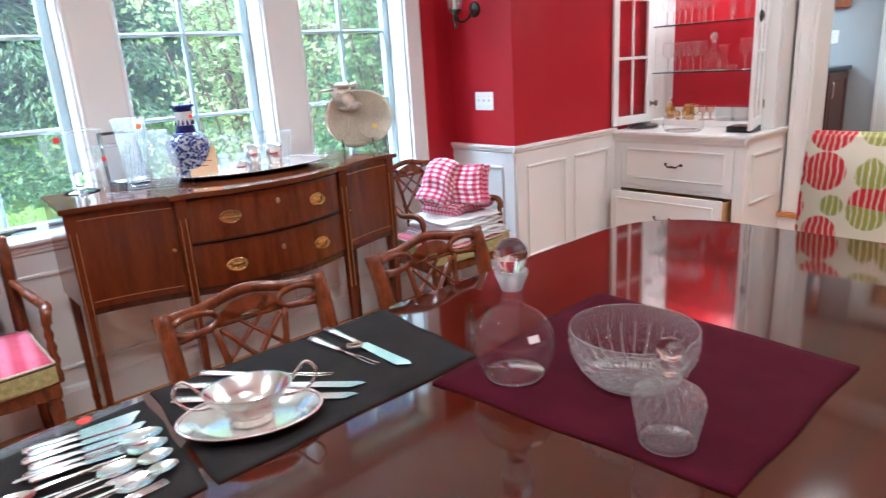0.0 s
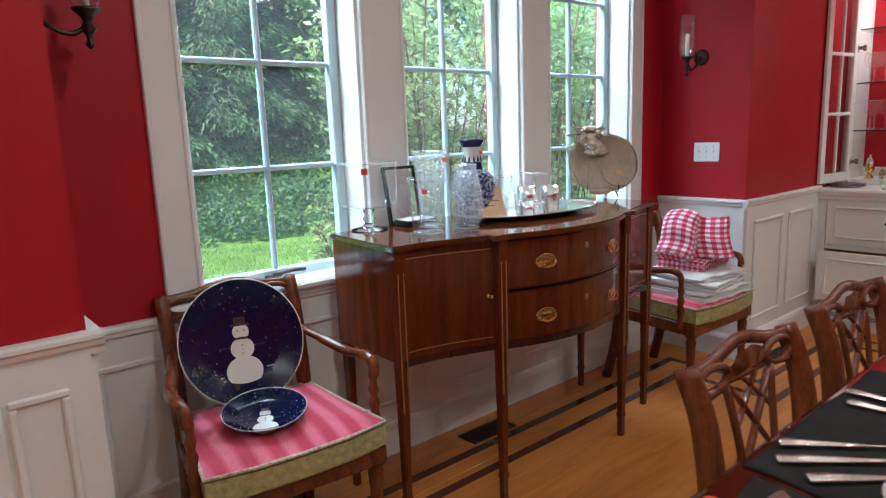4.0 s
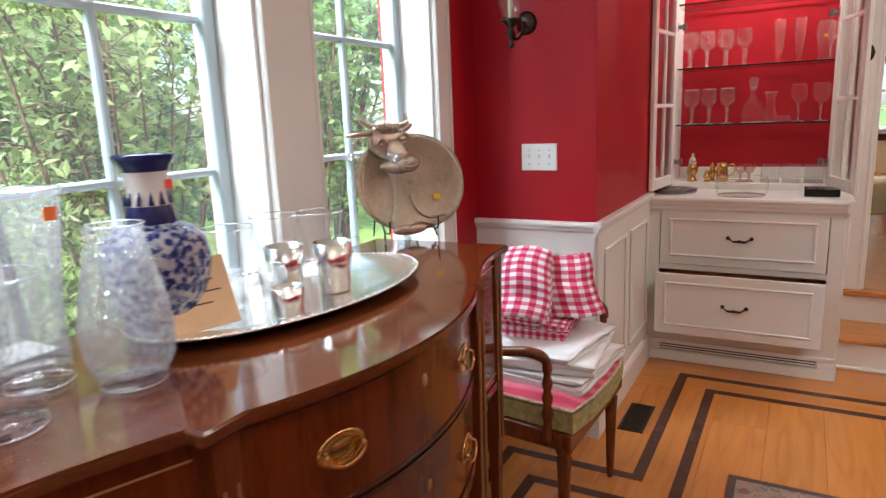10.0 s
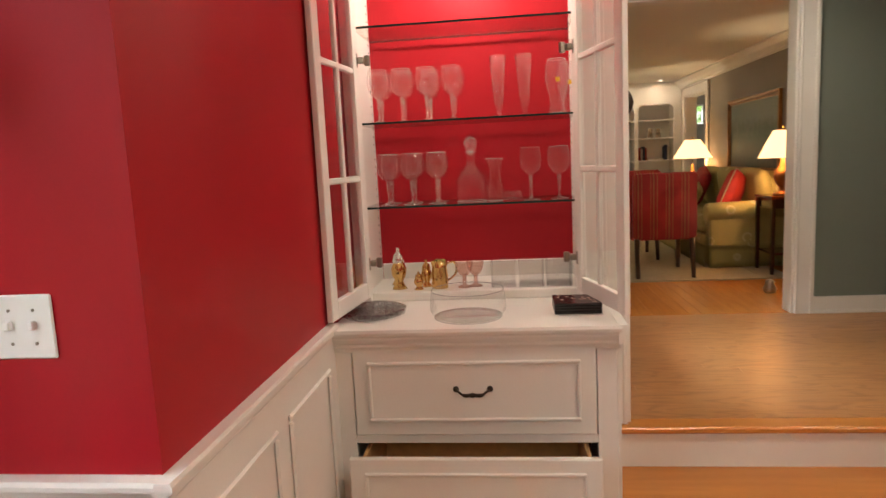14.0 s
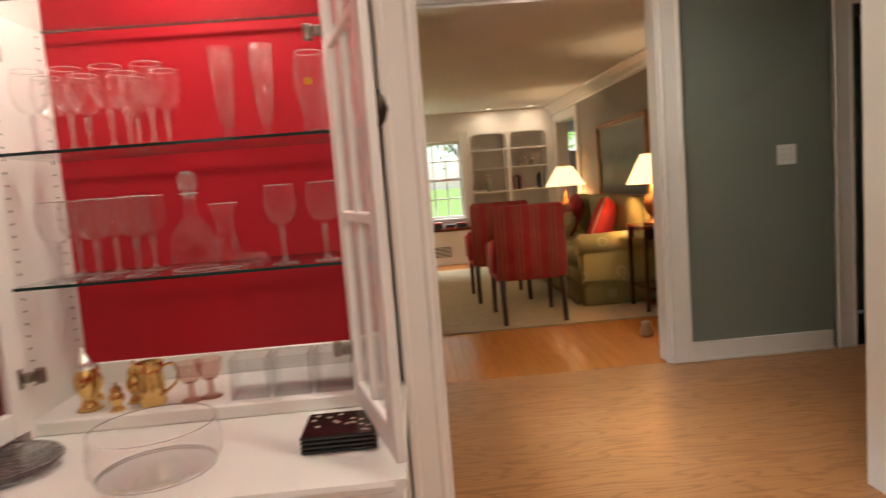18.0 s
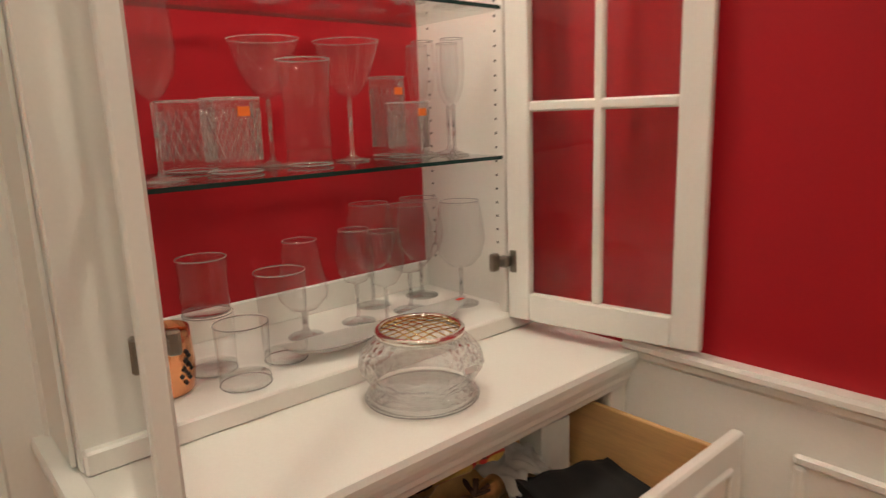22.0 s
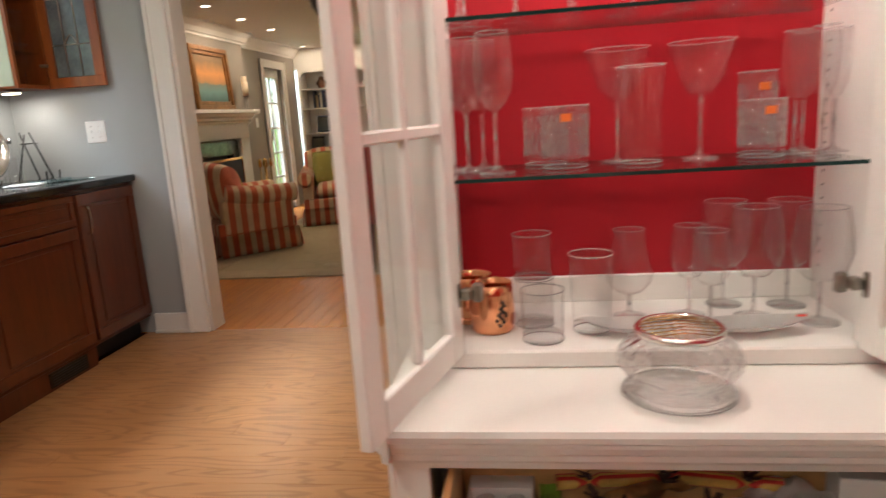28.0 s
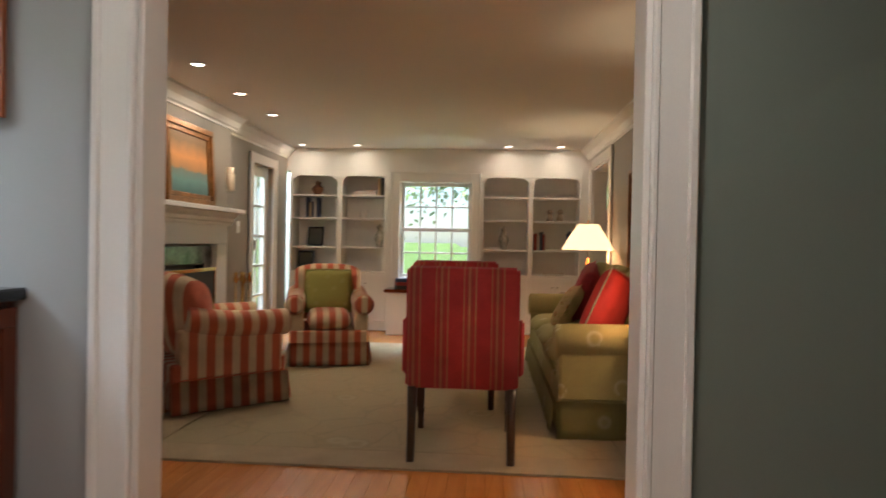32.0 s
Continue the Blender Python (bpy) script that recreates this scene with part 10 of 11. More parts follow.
def club_chair(at, turn, w, d, label):
    root = thing("club_armchair", at, label, "armchair", "pair of striped armchairs", turn=turn)
    part("base", B((-w / 2 + 0.01, w / 2 - 0.01, -d / 2 + 0.01, d / 2 - 0.01, 0.02, 0.30), b=0.01), ST_X, root)
    skirted(root, w, d, 0.012, 0.20, ST_X, ST_Y)
    bm = bmesh.new()
    cushion(bm, -w / 2 + 0.14, w / 2 - 0.14, -d / 2 - 0.02, d / 2 - 0.16, 0.29, 0.46, 0.75, 12)
    part("seat_cushion", bm, ST_X, root)
    for s in (-1, 1):
        x0 = s * (w / 2 - 0.12)
        part("arm_side", B((x0, s * (w / 2 - 0.005), -d / 2 + 0.03, d / 2 - 0.06, 0.20, 0.50), b=0.012), ST_Y, root)
        bm = bmesh.new()
        c = [(s * (w / 2 - 0.045), -d / 2 - 0.005, 0.515), (s * (w / 2 - 0.045), 0, 0.52), (s * (w / 2 - 0.055), d / 2 - 0.10, 0.56)]
        tube(bm, curve(c, 8), 0.085, 16)
        part("rolled_arm", bm, ST_Y, root)
        bm = bmesh.new()
        tube(bm, [(c[0][0], -d / 2 - 0.006, 0.515), (c[0][0], -d / 2 - 0.014, 0.515)], [0.08, 0.055], 16)
        part("arm_face", bm, ST_X, root)
    bm = bmesh.new()

    def back(u, v):
        t = 2 * math.pi * v
        x = (2 * u - 1)
        hgt = 0.86 - 0.10 * abs(x) ** 4
        th = 0.075 + 0.01 * math.cos(2 * t)
        zz = 0.58 + (hgt - 0.34) / 2 * math.copysign(abs(math.sin(t)) ** 0.6, math.sin(t))
        yy = d / 2 - 0.10 + 0.10 * (zz - 0.4) + th * math.copysign(abs(math.cos(t)) ** 0.6, math.cos(t)) - 0.10 * abs(x) ** 3
        return (x * (w / 2 - 0.035), yy, zz)
    grid(bm, back, 18, 22)
    bmesh.ops.holes_fill(bm, edges=[e for e in bm.edges if e.is_boundary])
    part("backrest", bm, ST_X, root)
    return root


club_chair((8.93, 2.59, H + 0.012), 43, 0.62, 0.74, "terracotta and cream striped skirted armchair by the fireplace")
club_chair((10.47, 2.215, H + 0.012), -74, 0.66, 0.74, "terracotta and cream striped skirted armchair by the bookcase")
pillow(pose(8.86, 2.675, H + 0.61, 90 - 16, 0, 43), 0.40, 0.36, 0.14, OLIVEP, "olive leaf-patterned pillow on the striped armchair", group="olive pillows")
pillow(pose(10.565, 2.24, H + 0.61, 90 - 16, 0, -74), 0.42, 0.40, 0.14, OLIVEP, "olive leaf-patterned pillow on the striped armchair", group="olive pillows")
SOFA = rug_cloth("moss_leaf_damask", (0.38, 0.32, 0.12), (0.52, 0.46, 0.26), (0.39, 0.33, 0.125), 4.2)
root = thing("sofa", (9.53, 0.02, H + 0.012), "moss green leaf-patterned sofa with a skirt", "sofa")
w, d = 2.36, 0.80
part("base", B((-w / 2 + 0.01, w / 2 - 0.01, -d / 2 + 0.01, d / 2 - 0.01, 0.02, 0.30), b=0.01), SOFA, root)
skirted(root, w, d, 0.006, 0.20, SOFA, SOFA)
# the front of this sofa is its +y side
for k in (-1, 0, 1):
    bm = bmesh.new()
    cushion(bm, -0.33 + 0.66 * k, 0.33 + 0.66 * k, -0.20, d / 2 + 0.02, 0.29, 0.47, 0.75, 12)
    part("seat_cushion", bm, SOFA, root)
    bm = bmesh.new()
    cushion(bm, -0.33, 0.33, -0.24, 0.24, -0.09, 0.09, 0.85, 12)
    bm.transform(Matrix.Translation((0.66 * k, -0.20, 0.68)) @ Matrix.Rotation(radians(80), 4, "X"))
    part("back_cushion", bm, SOFA, root)
bm = bmesh.new()
prism(bm, [(-d / 2, 0.25), (-0.24, 0.25), (-0.27, 0.80), (-0.31, 0.87), (-0.36, 0.885), (-d / 2, 0.85)], -w / 2 + 0.03, w / 2 - 0.03, "x")
bmesh.ops.bevel(bm, geom=bm.edges[:], offset=0.02, segments=2, affect="EDGES")
part("backrest", smooth(bm), SOFA, root)
for s in (-1, 1):
    part("arm_side", B((s * (w / 2 - 0.16), s * (w / 2 - 0.004), -d / 2 + 0.04, d / 2 - 0.01, 0.20, 0.52), b=0.015), SOFA, root)
    bm = bmesh.new()
    tube(bm, [(s * (w / 2 - 0.085), -d / 2 + 0.06, 0.525), (s * (w / 2 - 0.085), 0, 0.52), (s * (w / 2 - 0.085), d / 2 - 0.005, 0.515), (s * (w / 2 - 0.085), d / 2 + 0.012, 0.515)], [0.10, 0.10, 0.10, 0.075], 20)
    part("rolled_arm", bm, SOFA, root)
REDPIL = mat("crimson_chenille", (0.34, 0.014, 0.022), 0.8, vary=0.2, scale=30, bump=0.3, fine=200)
CORALP = mat("coral_velvet", (0.56, 0.035, 0.03), 0.75, vary=0.12, scale=12, bump=0.2, fine=200)
FLORALP = rug_cloth("rose_needlepoint", (0.46, 0.33, 0.16), (0.42, 0.08, 0.06), (0.30, 0.27, 0.08), 12)
pillow(pose(10.10, 0.02, H + 0.70, 68, 12, 170), 0.46, 0.44, 0.16, REDPIL, "crimson pillow on the sofa", group="sofa pillows")
pillow(pose(9.72, 0.20, H + 0.60, 60, 8, 165), 0.46, 0.30, 0.14, FLORALP, "needlepoint pillow with red flowers on the sofa", group="sofa pillows")
pillow(pose(8.82, 0.06, H + 0.69, 70, -14, 150), 0.46, 0.44, 0.16, CORALP, "coral velvet pillow edged with rope trim", CORD, group="sofa pillows")
SHADE = glow("lit_linen_shade", (1.0, 0.62, 0.30), 1.5)


def table_lamp(at, label, h=0.62, r=0.20):
    root = thing("table_lamp", at, label, "lamp", "lit table lamps")
    part("base", spin([(0, 0), (0.075, 0), (0.075, 0.015), (0.03, 0.03), (0.022, 0.06), (0.05, 0.10), (0.07, 0.16), (0.055, 0.22), (0.02, 0.26), (0.015, 0.34), (0, 0.34)], 20, 0.06, 10), GILT if h > 0.5 else BRASS, root, "gilt leaf-cast base")
    bm = bmesh.new()
    n = 40
    lathe(bm, [(r, h - 0.24), (r * 0.72, h - 0.12), (r * 0.40, h)], n, flute=0.012, flutes=20)
    lathe(bm, [(r * 0.985, h - 0.24), (r * 0.71, h - 0.12), (r * 0.385, h)], n, flute=0.012, flutes=20)
    part("shade", bm, SHADE, root, "lit cream pleated shade")
    bm = bmesh.new()
    tube(bm, [(0, 0, 0.34), (0, 0, h + 0.02)], 0.004, 6)
    lathe(bm, [(0, h + 0.02), (0.01, h + 0.025), (0, h + 0.05)], 8)
    part("finial", bm, BRASS, root)
    lamp("table_lamp_bulb", "POINT", (at[0], at[1], at[2] + h - 0.13), 10, (1.0, 0.72, 0.42), size=0.035)


def side_table(at, w, d, h, label):
    root = thing("side_table", at, label, "table", "dark side tables")
    part("top", B((-w / 2, w / 2, -d / 2, d / 2, h - 0.025, h), b=0.006), MAHOG, root)
    part("apron", B((-w / 2 + 0.03, w / 2 - 0.03, -d / 2 + 0.03, d / 2 - 0.03, h - 0.11, h - 0.0255)), MAHOG_D, root)
    part("shelf", B((-w / 2 + 0.03, w / 2 - 0.03, -d / 2 + 0.03, d / 2 - 0.03, 0.18, 0.20), b=0.004), MAHOG, root)
    for sx in (-1, 1):
        for sy in (-1, 1):
            square_leg(root, sx * (w / 2 - 0.025), sy * (d / 2 - 0.025), h - 0.026, 0.034, 0.026, MAHOG_D)


side_table((10.99, -0.12, H + 0.001), 0.44, 0.42, 0.60, "dark mahogany lamp table beyond the sofa")
table_lamp((10.95, -0.13, H + 0.6015), "lit table lamp with a cream shade and gilt base", 0.66, 0.24)
side_table((8.10, -0.15, H + 0.001), 0.40, 0.36, 0.70, "dark mahogany lamp table at the sofa's end")
table_lamp((8.11, -0.14, H + 0.7015), "lit table lamp at the near end of the sofa", 0.57, 0.20)
root = thing("door_stop", (7.25, 0.277, H + 0.0002), "small silvery ornament standing on the floor by the doorway", "ornament")
part("body", spin([(0, 0), (0.04, 0), (0.05, 0.03), (0.03, 0.07), (0.035, 0.09), (0, 0.11)], 16), PEWTER, root)
root = thing("window_7", (13.55, -0.81, 0), "small bright window beyond the far doorway", "window", kind="structure")
sash(root, -0.19, 0.19, 0.0, 1.9, 2.23, 1, 1, fr=0.02, material=TRIM, axis="x")
sash(root, -0.19, 0.19, 0.0, 2.42, 2.69, 1, 1, fr=0.02, material=TRIM, axis="x")

# ---- outside ----
GZ = -0.45


def foliage(name, lo, hi, thru=0.45, rough=0.5, scale=1.2):
    """Leaves: tone differs from leaf to leaf and across the crown, and light comes through."""
    m = bpy.data.materials.new(name)
    m.use_nodes = True
    n, l = m.node_tree.nodes, m.node_tree.links
    b = n["Principled BSDF"]
    b.inputs["Roughness"].default_value = rough
    geo, co, nz = n.new("ShaderNodeNewGeometry"), n.new("ShaderNodeTexCoord"), n.new("ShaderNodeTexNoise")
    nz.inputs["Scale"].default_value = scale
    l.new(co.outputs["Object"], nz.inputs[0])
    ad = n.new("ShaderNodeMath")
    ad.operation = "ADD"
    l.new(geo.outputs["Random Per Island"], ad.inputs[0]), l.new(nz.outputs[0], ad.inputs[1])
    mr = n.new("ShaderNodeMapRange")
    mr.inputs[1].default_value, mr.inputs[2].default_value = 0.35, 1.5
    l.new(ad.outputs[0], mr.inputs[0])
    mx = n.new("ShaderNodeMix")
    mx.data_type = "RGBA"
    mx.inputs[6].default_value, mx.inputs[7].default_value = (*lo, 1), (*hi, 1)
    l.new(mr.outputs[0], mx.inputs[0]), l.new(mx.outputs[2], b.inputs["Base Color"])
    tl, ms = n.new("ShaderNodeBsdfTranslucent"), n.new("ShaderNodeMixShader")
    l.new(mx.outputs[2], tl.inputs[0])
    ms.inputs[0].default_value = thru
    l.new(b.outputs[0], ms.inputs[1]), l.new(tl.outputs[0], ms.inputs[2]), l.new(ms.outputs[0], n["Material Output"].inputs[0])
    return m


GRASS = mat("sunlit_lawn", (0.26, 0.40, 0.08), 0.9, vary=0.35, scale=1.6, bump=0.6, fine=90, dark=(0.13, 0.23, 0.04))
MULCH = mat("brown_mulch", (0.10, 0.06, 0.035), 0.95, vary=0.4, scale=9, bump=0.8, fine=70)
BARK = mat("grey_brown_bark", (0.13, 0.095, 0.07), 0.9, vary=0.4, scale=5, bump=0.8, fine=40, stretch=(3, 3, 0.6))
TWIG = mat("brown_twig_bark", (0.16, 0.10, 0.065), 0.85, vary=0.3, scale=12)
L_SHRUB = foliage("lime_green_leaves", (0.17, 0.25, 0.07), (0.42, 0.50, 0.22), 0.55)
L_TREE = foliage("mid_green_leaves", (0.11, 0.19, 0.05), (0.29, 0.41, 0.14), 0.5)
L_FIR = foliage("dark_spruce_needles", (0.11, 0.16, 0.12), (0.32, 0.42, 0.29), 0.5)
L_TIP = foliage("light_spruce_tips", (0.14, 0.24, 0.11), (0.34, 0.46, 0.22), 0.45)
L_IVY = foliage("deep_green_ivy", (0.09, 0.16, 0.08), (0.24, 0.36, 0.17), 0.45)
GRASSB = foliage("grass_blades", (0.18, 0.30, 0.05), (0.40, 0.52, 0.12), 0.5)
rng = np.random.default_rng(4)


def leaf_mesh(name, P, D, L, W, material, parent=None, label="", lift=0.25):
    """One small folded leaf at each point P, along D, L long and W wide."""
    n = len(P)
    D = D / np.linalg.norm(D, axis=1, keepdims=True)
    up = rng.normal(size=(n, 3)) * 0.6 + np.array([0, 0, 1.0])
    S = np.cross(D, up)
    S /= np.linalg.norm(S, axis=1, keepdims=True) + 1e-9
    N = np.cross(S, D)
    L, W = np.broadcast_to(L, (n,))[:, None], np.broadcast_to(W, (n,))[:, None]
    V = np.stack([P, P + D * L * 0.45 + S * W * 0.5 + N * W * lift, P + D * L, P + D * L * 0.45 - S * W * 0.5 + N * W * lift], axis=1).reshape(-1, 3)
    me = bpy.data.meshes.new(name)
    me.vertices.add(4 * n)
    me.vertices.foreach_set("co", V.astype(np.float32).ravel())
    F = np.array([0, 1, 2, 0, 2, 3])[None, :] + 4 * np.arange(n)[:, None]
    me.loops.add(6 * n)
    me.loops.foreach_set("vertex_index", F.ravel().astype(np.int32))
    me.polygons.add(2 * n)
    me.polygons.foreach_set("loop_start", (3 * np.arange(2 * n)).astype(np.int32))
    me.update(calc_edges=True)
    me.materials.append(material)
    ob = new(name, me)
    if parent:
        ob.parent = parent
    return tagged(ob, label, kind="stuff")


def leafy_shrub(at, h, spread, stems, leaves, label, material=None, size=0.06, seed=1, cat="shrub", nm="shrub"):
    """Many thin arching stems from one foot, side twigs, and leaves along them."""
    r = random.Random(seed)
    root = thing(nm, at, label, cat, "garden shrubs")
    pts, dirs = [], []
    bm = bmesh.new()
    for k in range(stems):
        a, q = r.uniform(0, 6.283), r.uniform(0.15, 1.0)
        hh = h * r.uniform(0.7, 1.05)
        b0 = Vector((0.15 * q * math.cos(a), 0.15 * q * math.sin(a), -0.02))
        tip = Vector((spread * q * math.cos(a), spread * q * math.sin(a), hh))
        mid = b0.lerp(tip, 0.5) + Vector((r.uniform(-.12, .12), r.uniform(-.12, .12), 0.12 * h))
        ln = curve([b0, mid, tip], 6)
        tube(bm, ln, [0.013 * (1 - 0.75 * i / len(ln)) for i in range(len(ln))], 5, cap=False)
        for j in range(4, len(ln)):
            for s in range(3):
                d = Vector((r.uniform(-1, 1), r.uniform(-1, 1), r.uniform(-0.1, 0.9)))
                e = ln[j] + d * r.uniform(0.10, 0.28) * (h / 2.5)
                tube(bm, [ln[j], ln[j].lerp(e, 0.5) + Vector((0, 0, 0.02)), e], [0.004, 0.003, 0.0015], 4, cap=False)
                for u in range(6):
                    pts.append(ln[j].lerp(e, (u + 1) / 6))
                    dirs.append(d + Vector((r.uniform(-1, 1), r.uniform(-1, 1), r.uniform(-0.6, 0.6))))
    part("stems", bm, TWIG, root, "thin brown branching stems")
    P0, D0 = np.array([tuple(p) for p in pts]), np.array([tuple(d) for d in dirs])
    ix = rng.integers(0, len(P0), leaves)
    leaf_mesh("leaves", P0[ix] + rng.normal(size=(leaves, 3)) * 0.045, D0[ix] + rng.normal(size=(leaves, 3)) * 0.5, size * rng.uniform(0.6, 1.25, leaves), size * 0.55 * rng.uniform(0.7, 1.2, leaves), material or L_SHRUB, root)
    return root


def spruce(at, h, r0, z0, label, seed):
    """A conifer with drooping boughs, dark within, paler at the tips."""
    r = random.Random(seed)
    root = thing("spruce_tree", at, label, "tree", "garden conifers")
    bm = bmesh.new()
    tube(bm, [(0, 0, -0.1), (0.03, 0, h * 0.3), (0, 0.03, h * 0.7), (0, 0, h)], [0.20, 0.15, 0.08, 0.01], 10)
    part("trunk", bm, BARK, root)
    dark, dd, tips, td = [], [], [], []
    bm = bmesh.new()
    z = z0
    while z < h * 0.97:
        f = 1 - (z - z0) / (h - z0)
        for k in range(7):
            a = r.uniform(0, 6.283)
            L = r0 * (0.2 + 0.8 * f ** 0.8) * r.uniform(0.7, 1.1)
            c, s = math.cos(a), math.sin(a)
            p1 = Vector((c * L * 0.5, s * L * 0.5, z + 0.02 * L))
            p2 = Vector((c * L, s * L, z - 0.32 * L))
            ln = curve([(0, 0, z + 0.1), p1, p2], 5)
            tube(bm, ln, [0.03 - 0.025 * i / (len(ln) - 1) for i in range(len(ln))], 5, cap=False)
            n = int(70 * L / 2 + 20)
            for q in range(n):
                t = r.uniform(0.15, 1.0)
                i = min(int(t * (len(ln) - 1)), len(ln) - 2)
                p = ln[i].lerp(ln[i + 1], t * (len(ln) - 1) - i)
                side = r.choice((-1, 1)) * r.uniform(0.0, 0.42) * (1.1 - t * 0.6) * min(L, 1.6)
                p = p + Vector((-s * side, c * side, -abs(side) * 0.35 + r.uniform(-0.08, 0.03)))
                d = Vector((c * 0.8 - s * side * 2, s * 0.8 + c * side * 2, -0.55 + r.uniform(-0.4, 0.3)))
                (tips if (t > 0.55 and r.random() < 0.7) else dark).append(tuple(p))
                (td if len(tips) > len(td) else dd).append(tuple(d))
        z += 0.24 + 0.12 * (1 - f)
    part("boughs", bm, BARK, root)
    for nm, P, D, mt in (("dark_needles", dark, dd, L_FIR), ("pale_tips", tips, td, L_TIP)):
        P, D = np.array(P), np.array(D)
        k = 5
        P, D = np.repeat(P, k, 0) + rng.normal(size=(len(P) * k, 3)) * 0.07, np.repeat(D, k, 0) + rng.normal(size=(len(D) * k, 3)) * 0.35
        leaf_mesh(nm, P, D, 0.20 * rng.uniform(0.6, 1.3, len(P)), 0.045 * rng.uniform(0.7, 1.3, len(P)), mt, root)
    return root


def broadleaf(at, h, r0, label, seed, leaves=9000, size=0.13, material=None, z0=0.30):
    r = random.Random(seed)
    root = thing("garden_tree", at, label, "tree", "garden trees")
    bm = bmesh.new()
    tube(bm, curve([(0, 0, -0.1), (0.1, 0.05, h * 0.3), (0.0, 0.1, h * 0.55)], 5), [0.17, 0.16, 0.15, 0.14, 0.13, 0.12, 0.115, 0.11, 0.10, 0.09, 0.08], 10)
    part("trunk", bm, BARK, root)
    ends = []
    for k in range(9):
        a, zz = r.uniform(0, 6.283), h * r.uniform(z0, 0.55)
        e = Vector((math.cos(a) * r0 * r.uniform(0.5, 0.9), math.sin(a) * r0 * r.uniform(0.5, 0.9), min(h * 0.95, zz + h * r.uniform(0.12, 0.4))))
        bm = bmesh.new()
        ln = curve([(0.05, 0.05, zz * 0.9), Vector((0.05, 0.05, zz)).lerp(e, 0.5) + Vector((0, 0, 0.2)), e], 5)
        tube(bm, ln, [0.06 - 0.05 * i / (len(ln) - 1) for i in range(len(ln))], 6)
        part("limb", bm, BARK, root)
        ends += [ln[j] for j in range(4, len(ln))] + [e + Vector((r.gauss(0, 0.5), r.gauss(0, 0.5), r.gauss(0, 0.4))) for _ in range(7)]
    C = np.array([tuple(p) for p in ends])
    ix = rng.integers(0, len(C), leaves)
    P = C[ix] + rng.normal(size=(leaves, 3)) * np.array([0.42, 0.42, 0.30])
    leaf_mesh("crown", P, rng.normal(size=(leaves, 3)) + np.array([0, 0, -0.3]), size * rng.uniform(0.6, 1.2, leaves), size * 0.6 * rng.uniform(0.7, 1.2, leaves), material or L_TREE, root)
    return root


# the lawn is one sheet out to the horizon; it rises into a bank to the north
bm = bmesh.new()
xs = [-300, -60, -30] + [-20 + 2 * k for k in range(31)] + [55, 80, 300]
ys = [-300, -60, -10, 2, 5, 8, 10, 11.2, 12, 12.6, 13.2, 14, 15, 17, 20, 30, 60, 300]


def height(x, y):
    t = min(1, max(0, (y - 12.2) / 3.2))
    return GZ + 1.55 * t * t * (3 - 2 * t) + 0.05 * math.sin(x * 0.9) * math.sin(y * 0.7)


V = [[bm.verts.new((x, y, height(x, y))) for y in ys] for x in xs]
for i in range(len(xs) - 1):
    for j in range(len(ys) - 1):
        bm.faces.new((V[i][j], V[i + 1][j], V[i + 1][j + 1], V[i][j + 1])).smooth = True
solo("ground", bm, GRASS, "sunlit green lawn rising to a bank", "lawn", kind="structure")
n = 26000
P = np.stack([rng.uniform(-3, 8, n), rng.uniform(4.2, 12.5, n), np.zeros(n)], 1)
P[:, 2] = [height(x, y) for x, y in P[:, :2]]
ob = leaf_mesh("lawn_grass", P, rng.normal(size=(n, 3)) * 0.5 + np.array([0, 0, 1.0]), 0.07 * rng.uniform(0.6, 1.4, n), 0.014, GRASSB, None, "short sunlit grass blades on the lawn")
tagged(ob, category="grass")
n = 30000
P = np.stack([rng.uniform(-6, 13, n), rng.uniform(12.3, 16.5, n), np.zeros(n)], 1)
P[:, 2] = [height(x, y) + 0.10 + 0.12 * math.sin(3 * x) * math.sin(2.3 * y) for x, y in P[:, :2]]
P[:, 2] += rng.uniform(0, 0.16, n)
ob = leaf_mesh("ground_cover", P, rng.normal(size=(n, 3)) + np.array([0, -0.5, 0.4]), 0.13 * rng.uniform(0.6, 1.3, n), 0.10 * rng.uniform(0.6, 1.2, n), L_IVY, None, "dense dark ivy covering the bank")
tagged(ob, category="ivy")
solo("flower_bed", B((-3.0, 6.5, 3.75, 5.0, GZ + 0.01, GZ + 0.09), b=0.03), MULCH, "mulched bed along the house wall", "flower bed", kind="structure")
spruce((2.2, 16.2, 1.05), 9.5, 3.2, 0.7, "tall dark spruce with drooping pale-tipped boughs", 1)
spruce((5.6, 16.8, 1.05), 10.5, 3.4, 0.9, "tall dark spruce behind the ivy bank", 2)
spruce((-1.6, 17.0, 1.05), 10.0, 3.2, 0.7, "tall dark spruce at the garden's edge", 3)
spruce((9.2, 17.4, 1.05), 10.0, 3.4, 0.7, "dark spruce beyond the living room", 5)
spruce((3.9, 20.5, 1.05), 11.5, 3.6, 0.5, "dark spruce in the second row", 6)
spruce((-4.5, 15.0, 0.9), 8.5, 3.0, 0.5, "dark spruce beside the lawn", 7)
leafy_shrub((2.75, 5.55, GZ), 3.1, 0.95, 30, 5200, "tall open shrub with fresh lime green leaves", size=0.075, seed=11)
leafy_shrub((4.1, 5.4, GZ), 3.4, 0.95, 30, 6000, "tall leafy shrub close outside the window", size=0.085, seed=12, material=L_TREE)
leafy_shrub((5.4, 6.2, GZ), 3.4, 1.0, 26, 5200, "leafy shrub beside the kitchen window", size=0.085, seed=13)
leafy_shrub((3.6, 7.2, GZ), 3.8, 1.2, 30, 5600, "tall pale green shrub on the lawn's edge", size=0.085, seed=14)
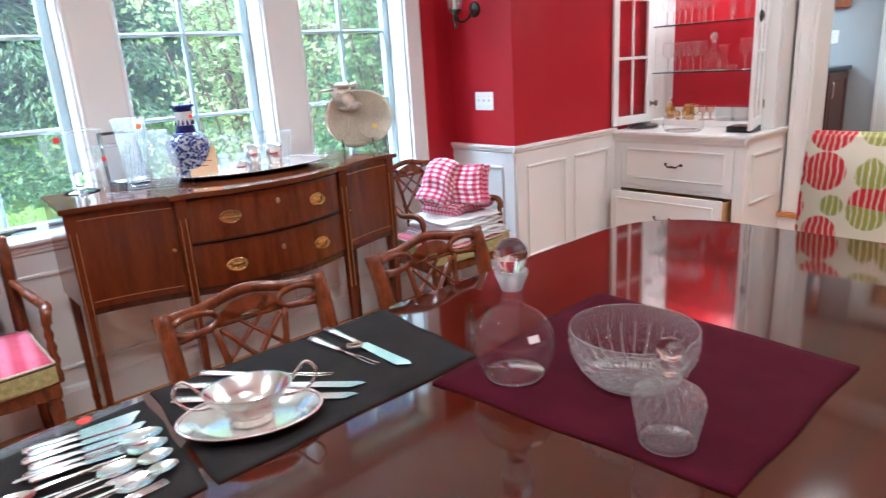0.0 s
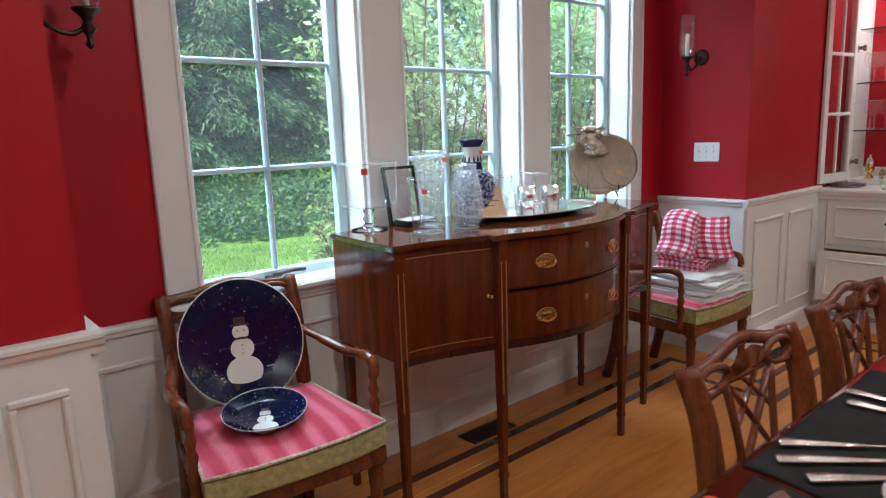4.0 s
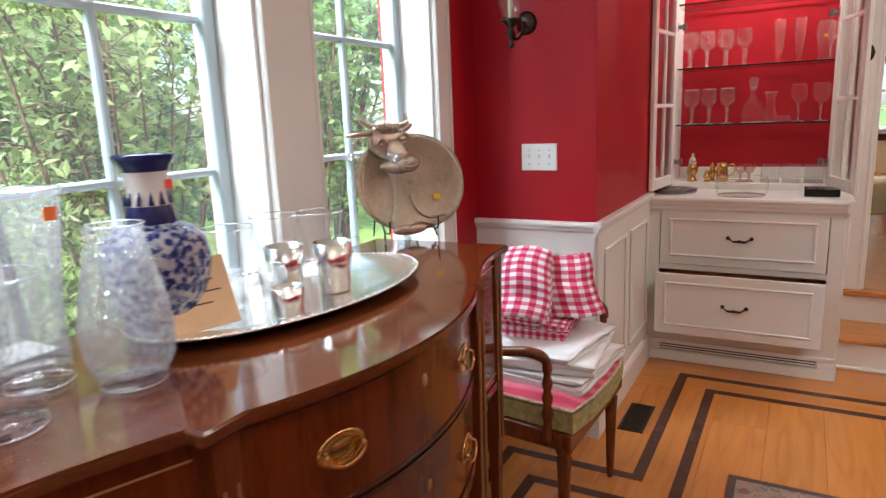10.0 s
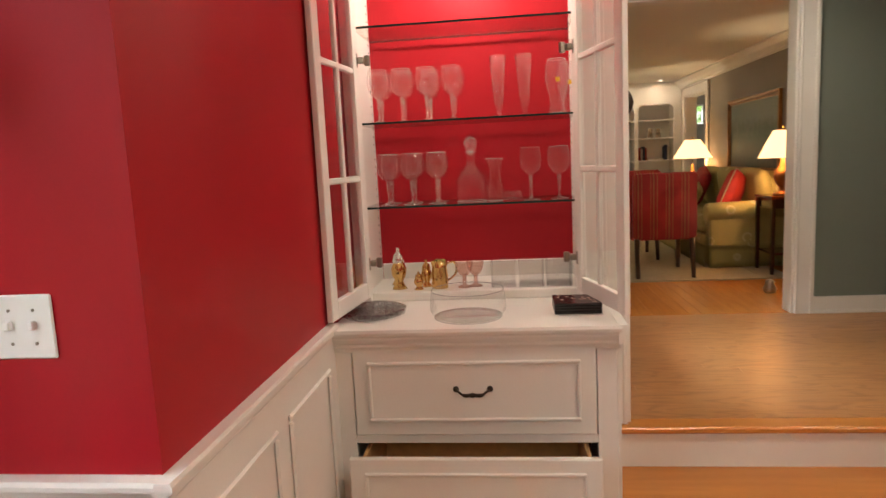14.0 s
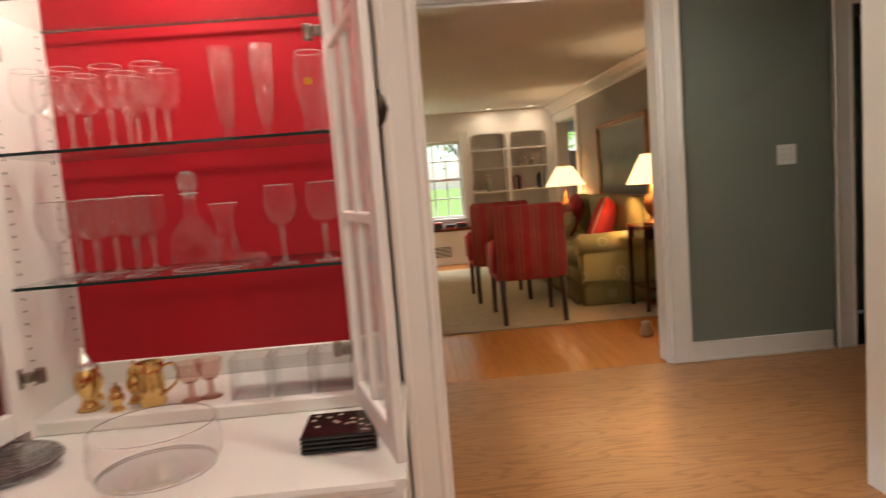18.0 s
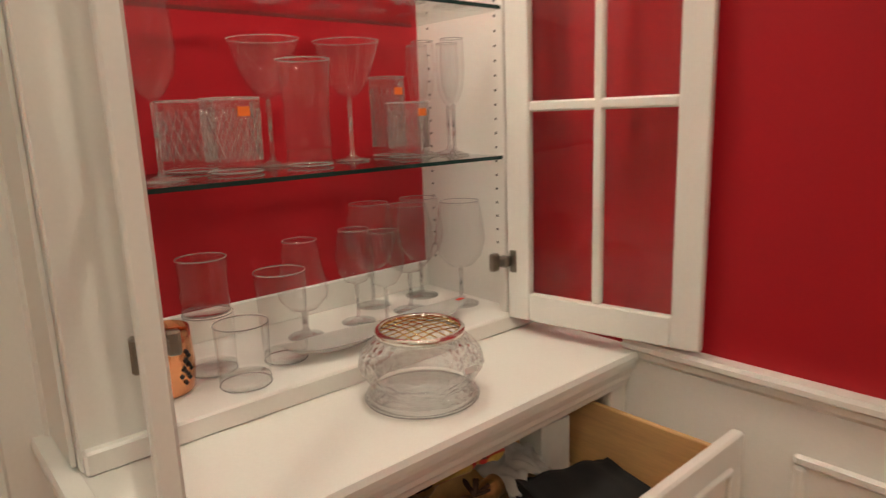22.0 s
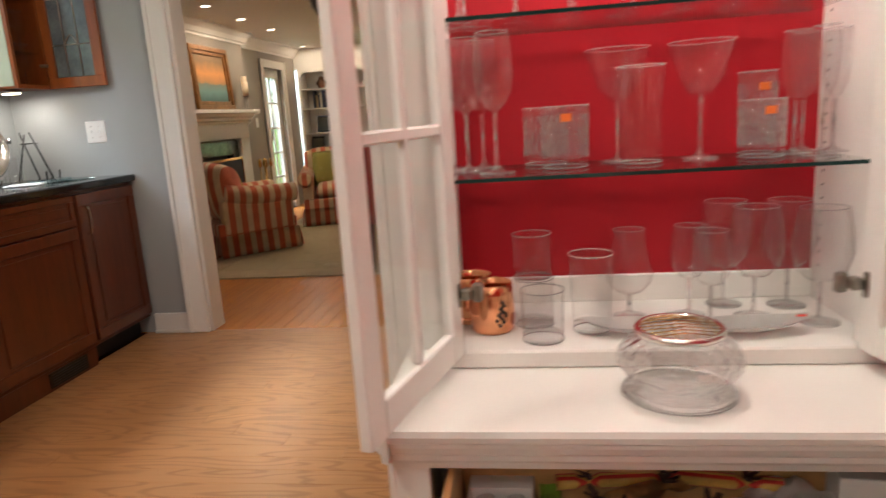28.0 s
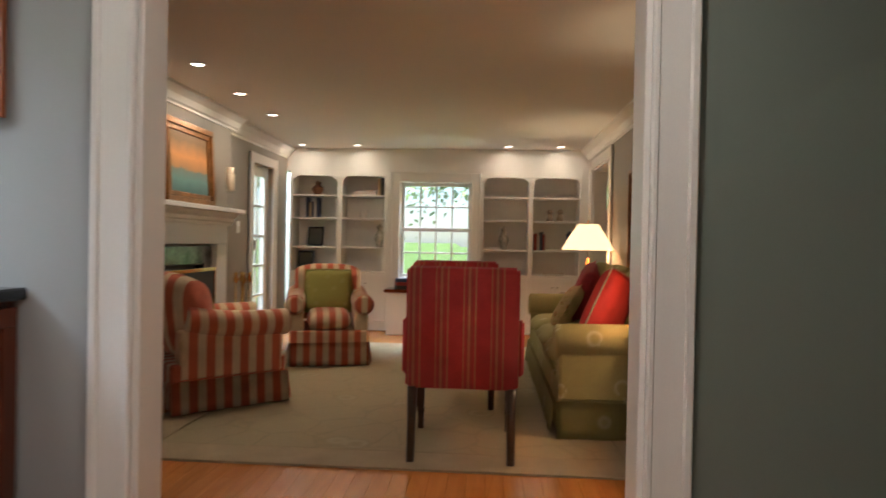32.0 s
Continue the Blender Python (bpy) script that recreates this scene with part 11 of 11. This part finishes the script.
leafy_shrub((1.95, 5.2, GZ), 1.55, 0.50, 20, 2200, "low flowering shrub below the windows", size=0.06, seed=15)
leafy_shrub((-1.15, 4.25, GZ), 2.1, 0.55, 24, 3600, "bushy shrub pressed against the tall window", size=0.075, seed=16)
leafy_shrub((-2.1, 4.4, GZ), 2.4, 0.65, 24, 3600, "bushy shrub beside the tall window", size=0.075, seed=17)
leafy_shrub((-1.7, 6.0, GZ), 3.4, 1.0, 26, 4200, "tall arching shrub on the lawn", size=0.085, seed=18, material=L_TREE)
leafy_shrub((11.9, 5.0, GZ), 3.0, 0.9, 24, 4200, "leafy shrub outside the garden door", size=0.09, seed=19)
leafy_shrub((13.2, 6.2, GZ), 3.6, 1.1, 26, 4600, "tall leafy shrub beyond the garden door", size=0.09, seed=20, material=L_TREE)
broadleaf((16.6, 2.6, GZ), 6.5, 2.4, "light green tree outside the living room window", 21, 9000, 0.15, L_SHRUB)
broadleaf((19.0, 0.2, GZ), 7.5, 2.8, "broad green tree across the lawn", 22, 9000, 0.17)
broadleaf((18.5, 4.6, GZ), 7.5, 2.8, "broad green tree by the far hedge", 23, 9000, 0.17)
broadleaf((7.6, 9.5, GZ), 6.5, 2.4, "green tree at the lawn's end", 24, 9000, 0.15)
broadleaf((16.0, -2.4, GZ), 6.0, 2.2, "green tree beside the house corner", 25, 7000, 0.15)
broadleaf((15.5, 9.0, GZ), 7.0, 2.6, "green tree behind the garden shrubs", 26, 8000, 0.16)
broadleaf((1.0, 24.0, GZ + 1.5), 9.0, 3.2, "green tree behind the spruces", 27, 8000, 0.2)
broadleaf((8.0, 24.0, GZ + 1.5), 9.0, 3.4, "green tree far behind the bank", 28, 8000, 0.2)
broadleaf((-6.0, 21.0, GZ + 1.5), 9.0, 3.2, "green tree far behind the lawn", 29, 8000, 0.2)
# a neighbour's white house, glimpsed between the trees
CLAP = mat("white_clapboard", (0.72, 0.73, 0.74), 0.6, vary=0.04, scale=2)
root = thing("neighbour_house", (6.0, 31.0, 1.0), "white clapboard house glimpsed between the trees", "house")
part("wall", B((-7, 7, 0, 7, 0, 5.6)), CLAP, root)
for k in range(22):
    part("clapboard", B((-7, 7, -0.03, -0.002, 0.25 * k, 0.25 * k + 0.235)), CLAP, root)
bm = bmesh.new()
prism(bm, [(-0.6, 5.55), (3.5, 8.6), (7.6, 5.55), (7.6, 5.7), (3.5, 8.8), (-0.6, 5.7)], -7.4, 7.4, "x")
part("roof", bm, mat("grey_shingle", (0.12, 0.12, 0.125), 0.9, vary=0.3, scale=6, bump=0.5), root, "grey shingle roof")
for x in (-5, -2, 1, 4):
    for z in (0.9, 3.4):
        wd = part("window", B((x, x + 1.0, -0.06, -0.031, z, z + 1.5), b=0.01), TRIM, root)
        part("pane", B((x + 0.08, x + 0.92, -0.064, -0.0605, z + 0.08, z + 1.42)), DARKGLASS, wd)
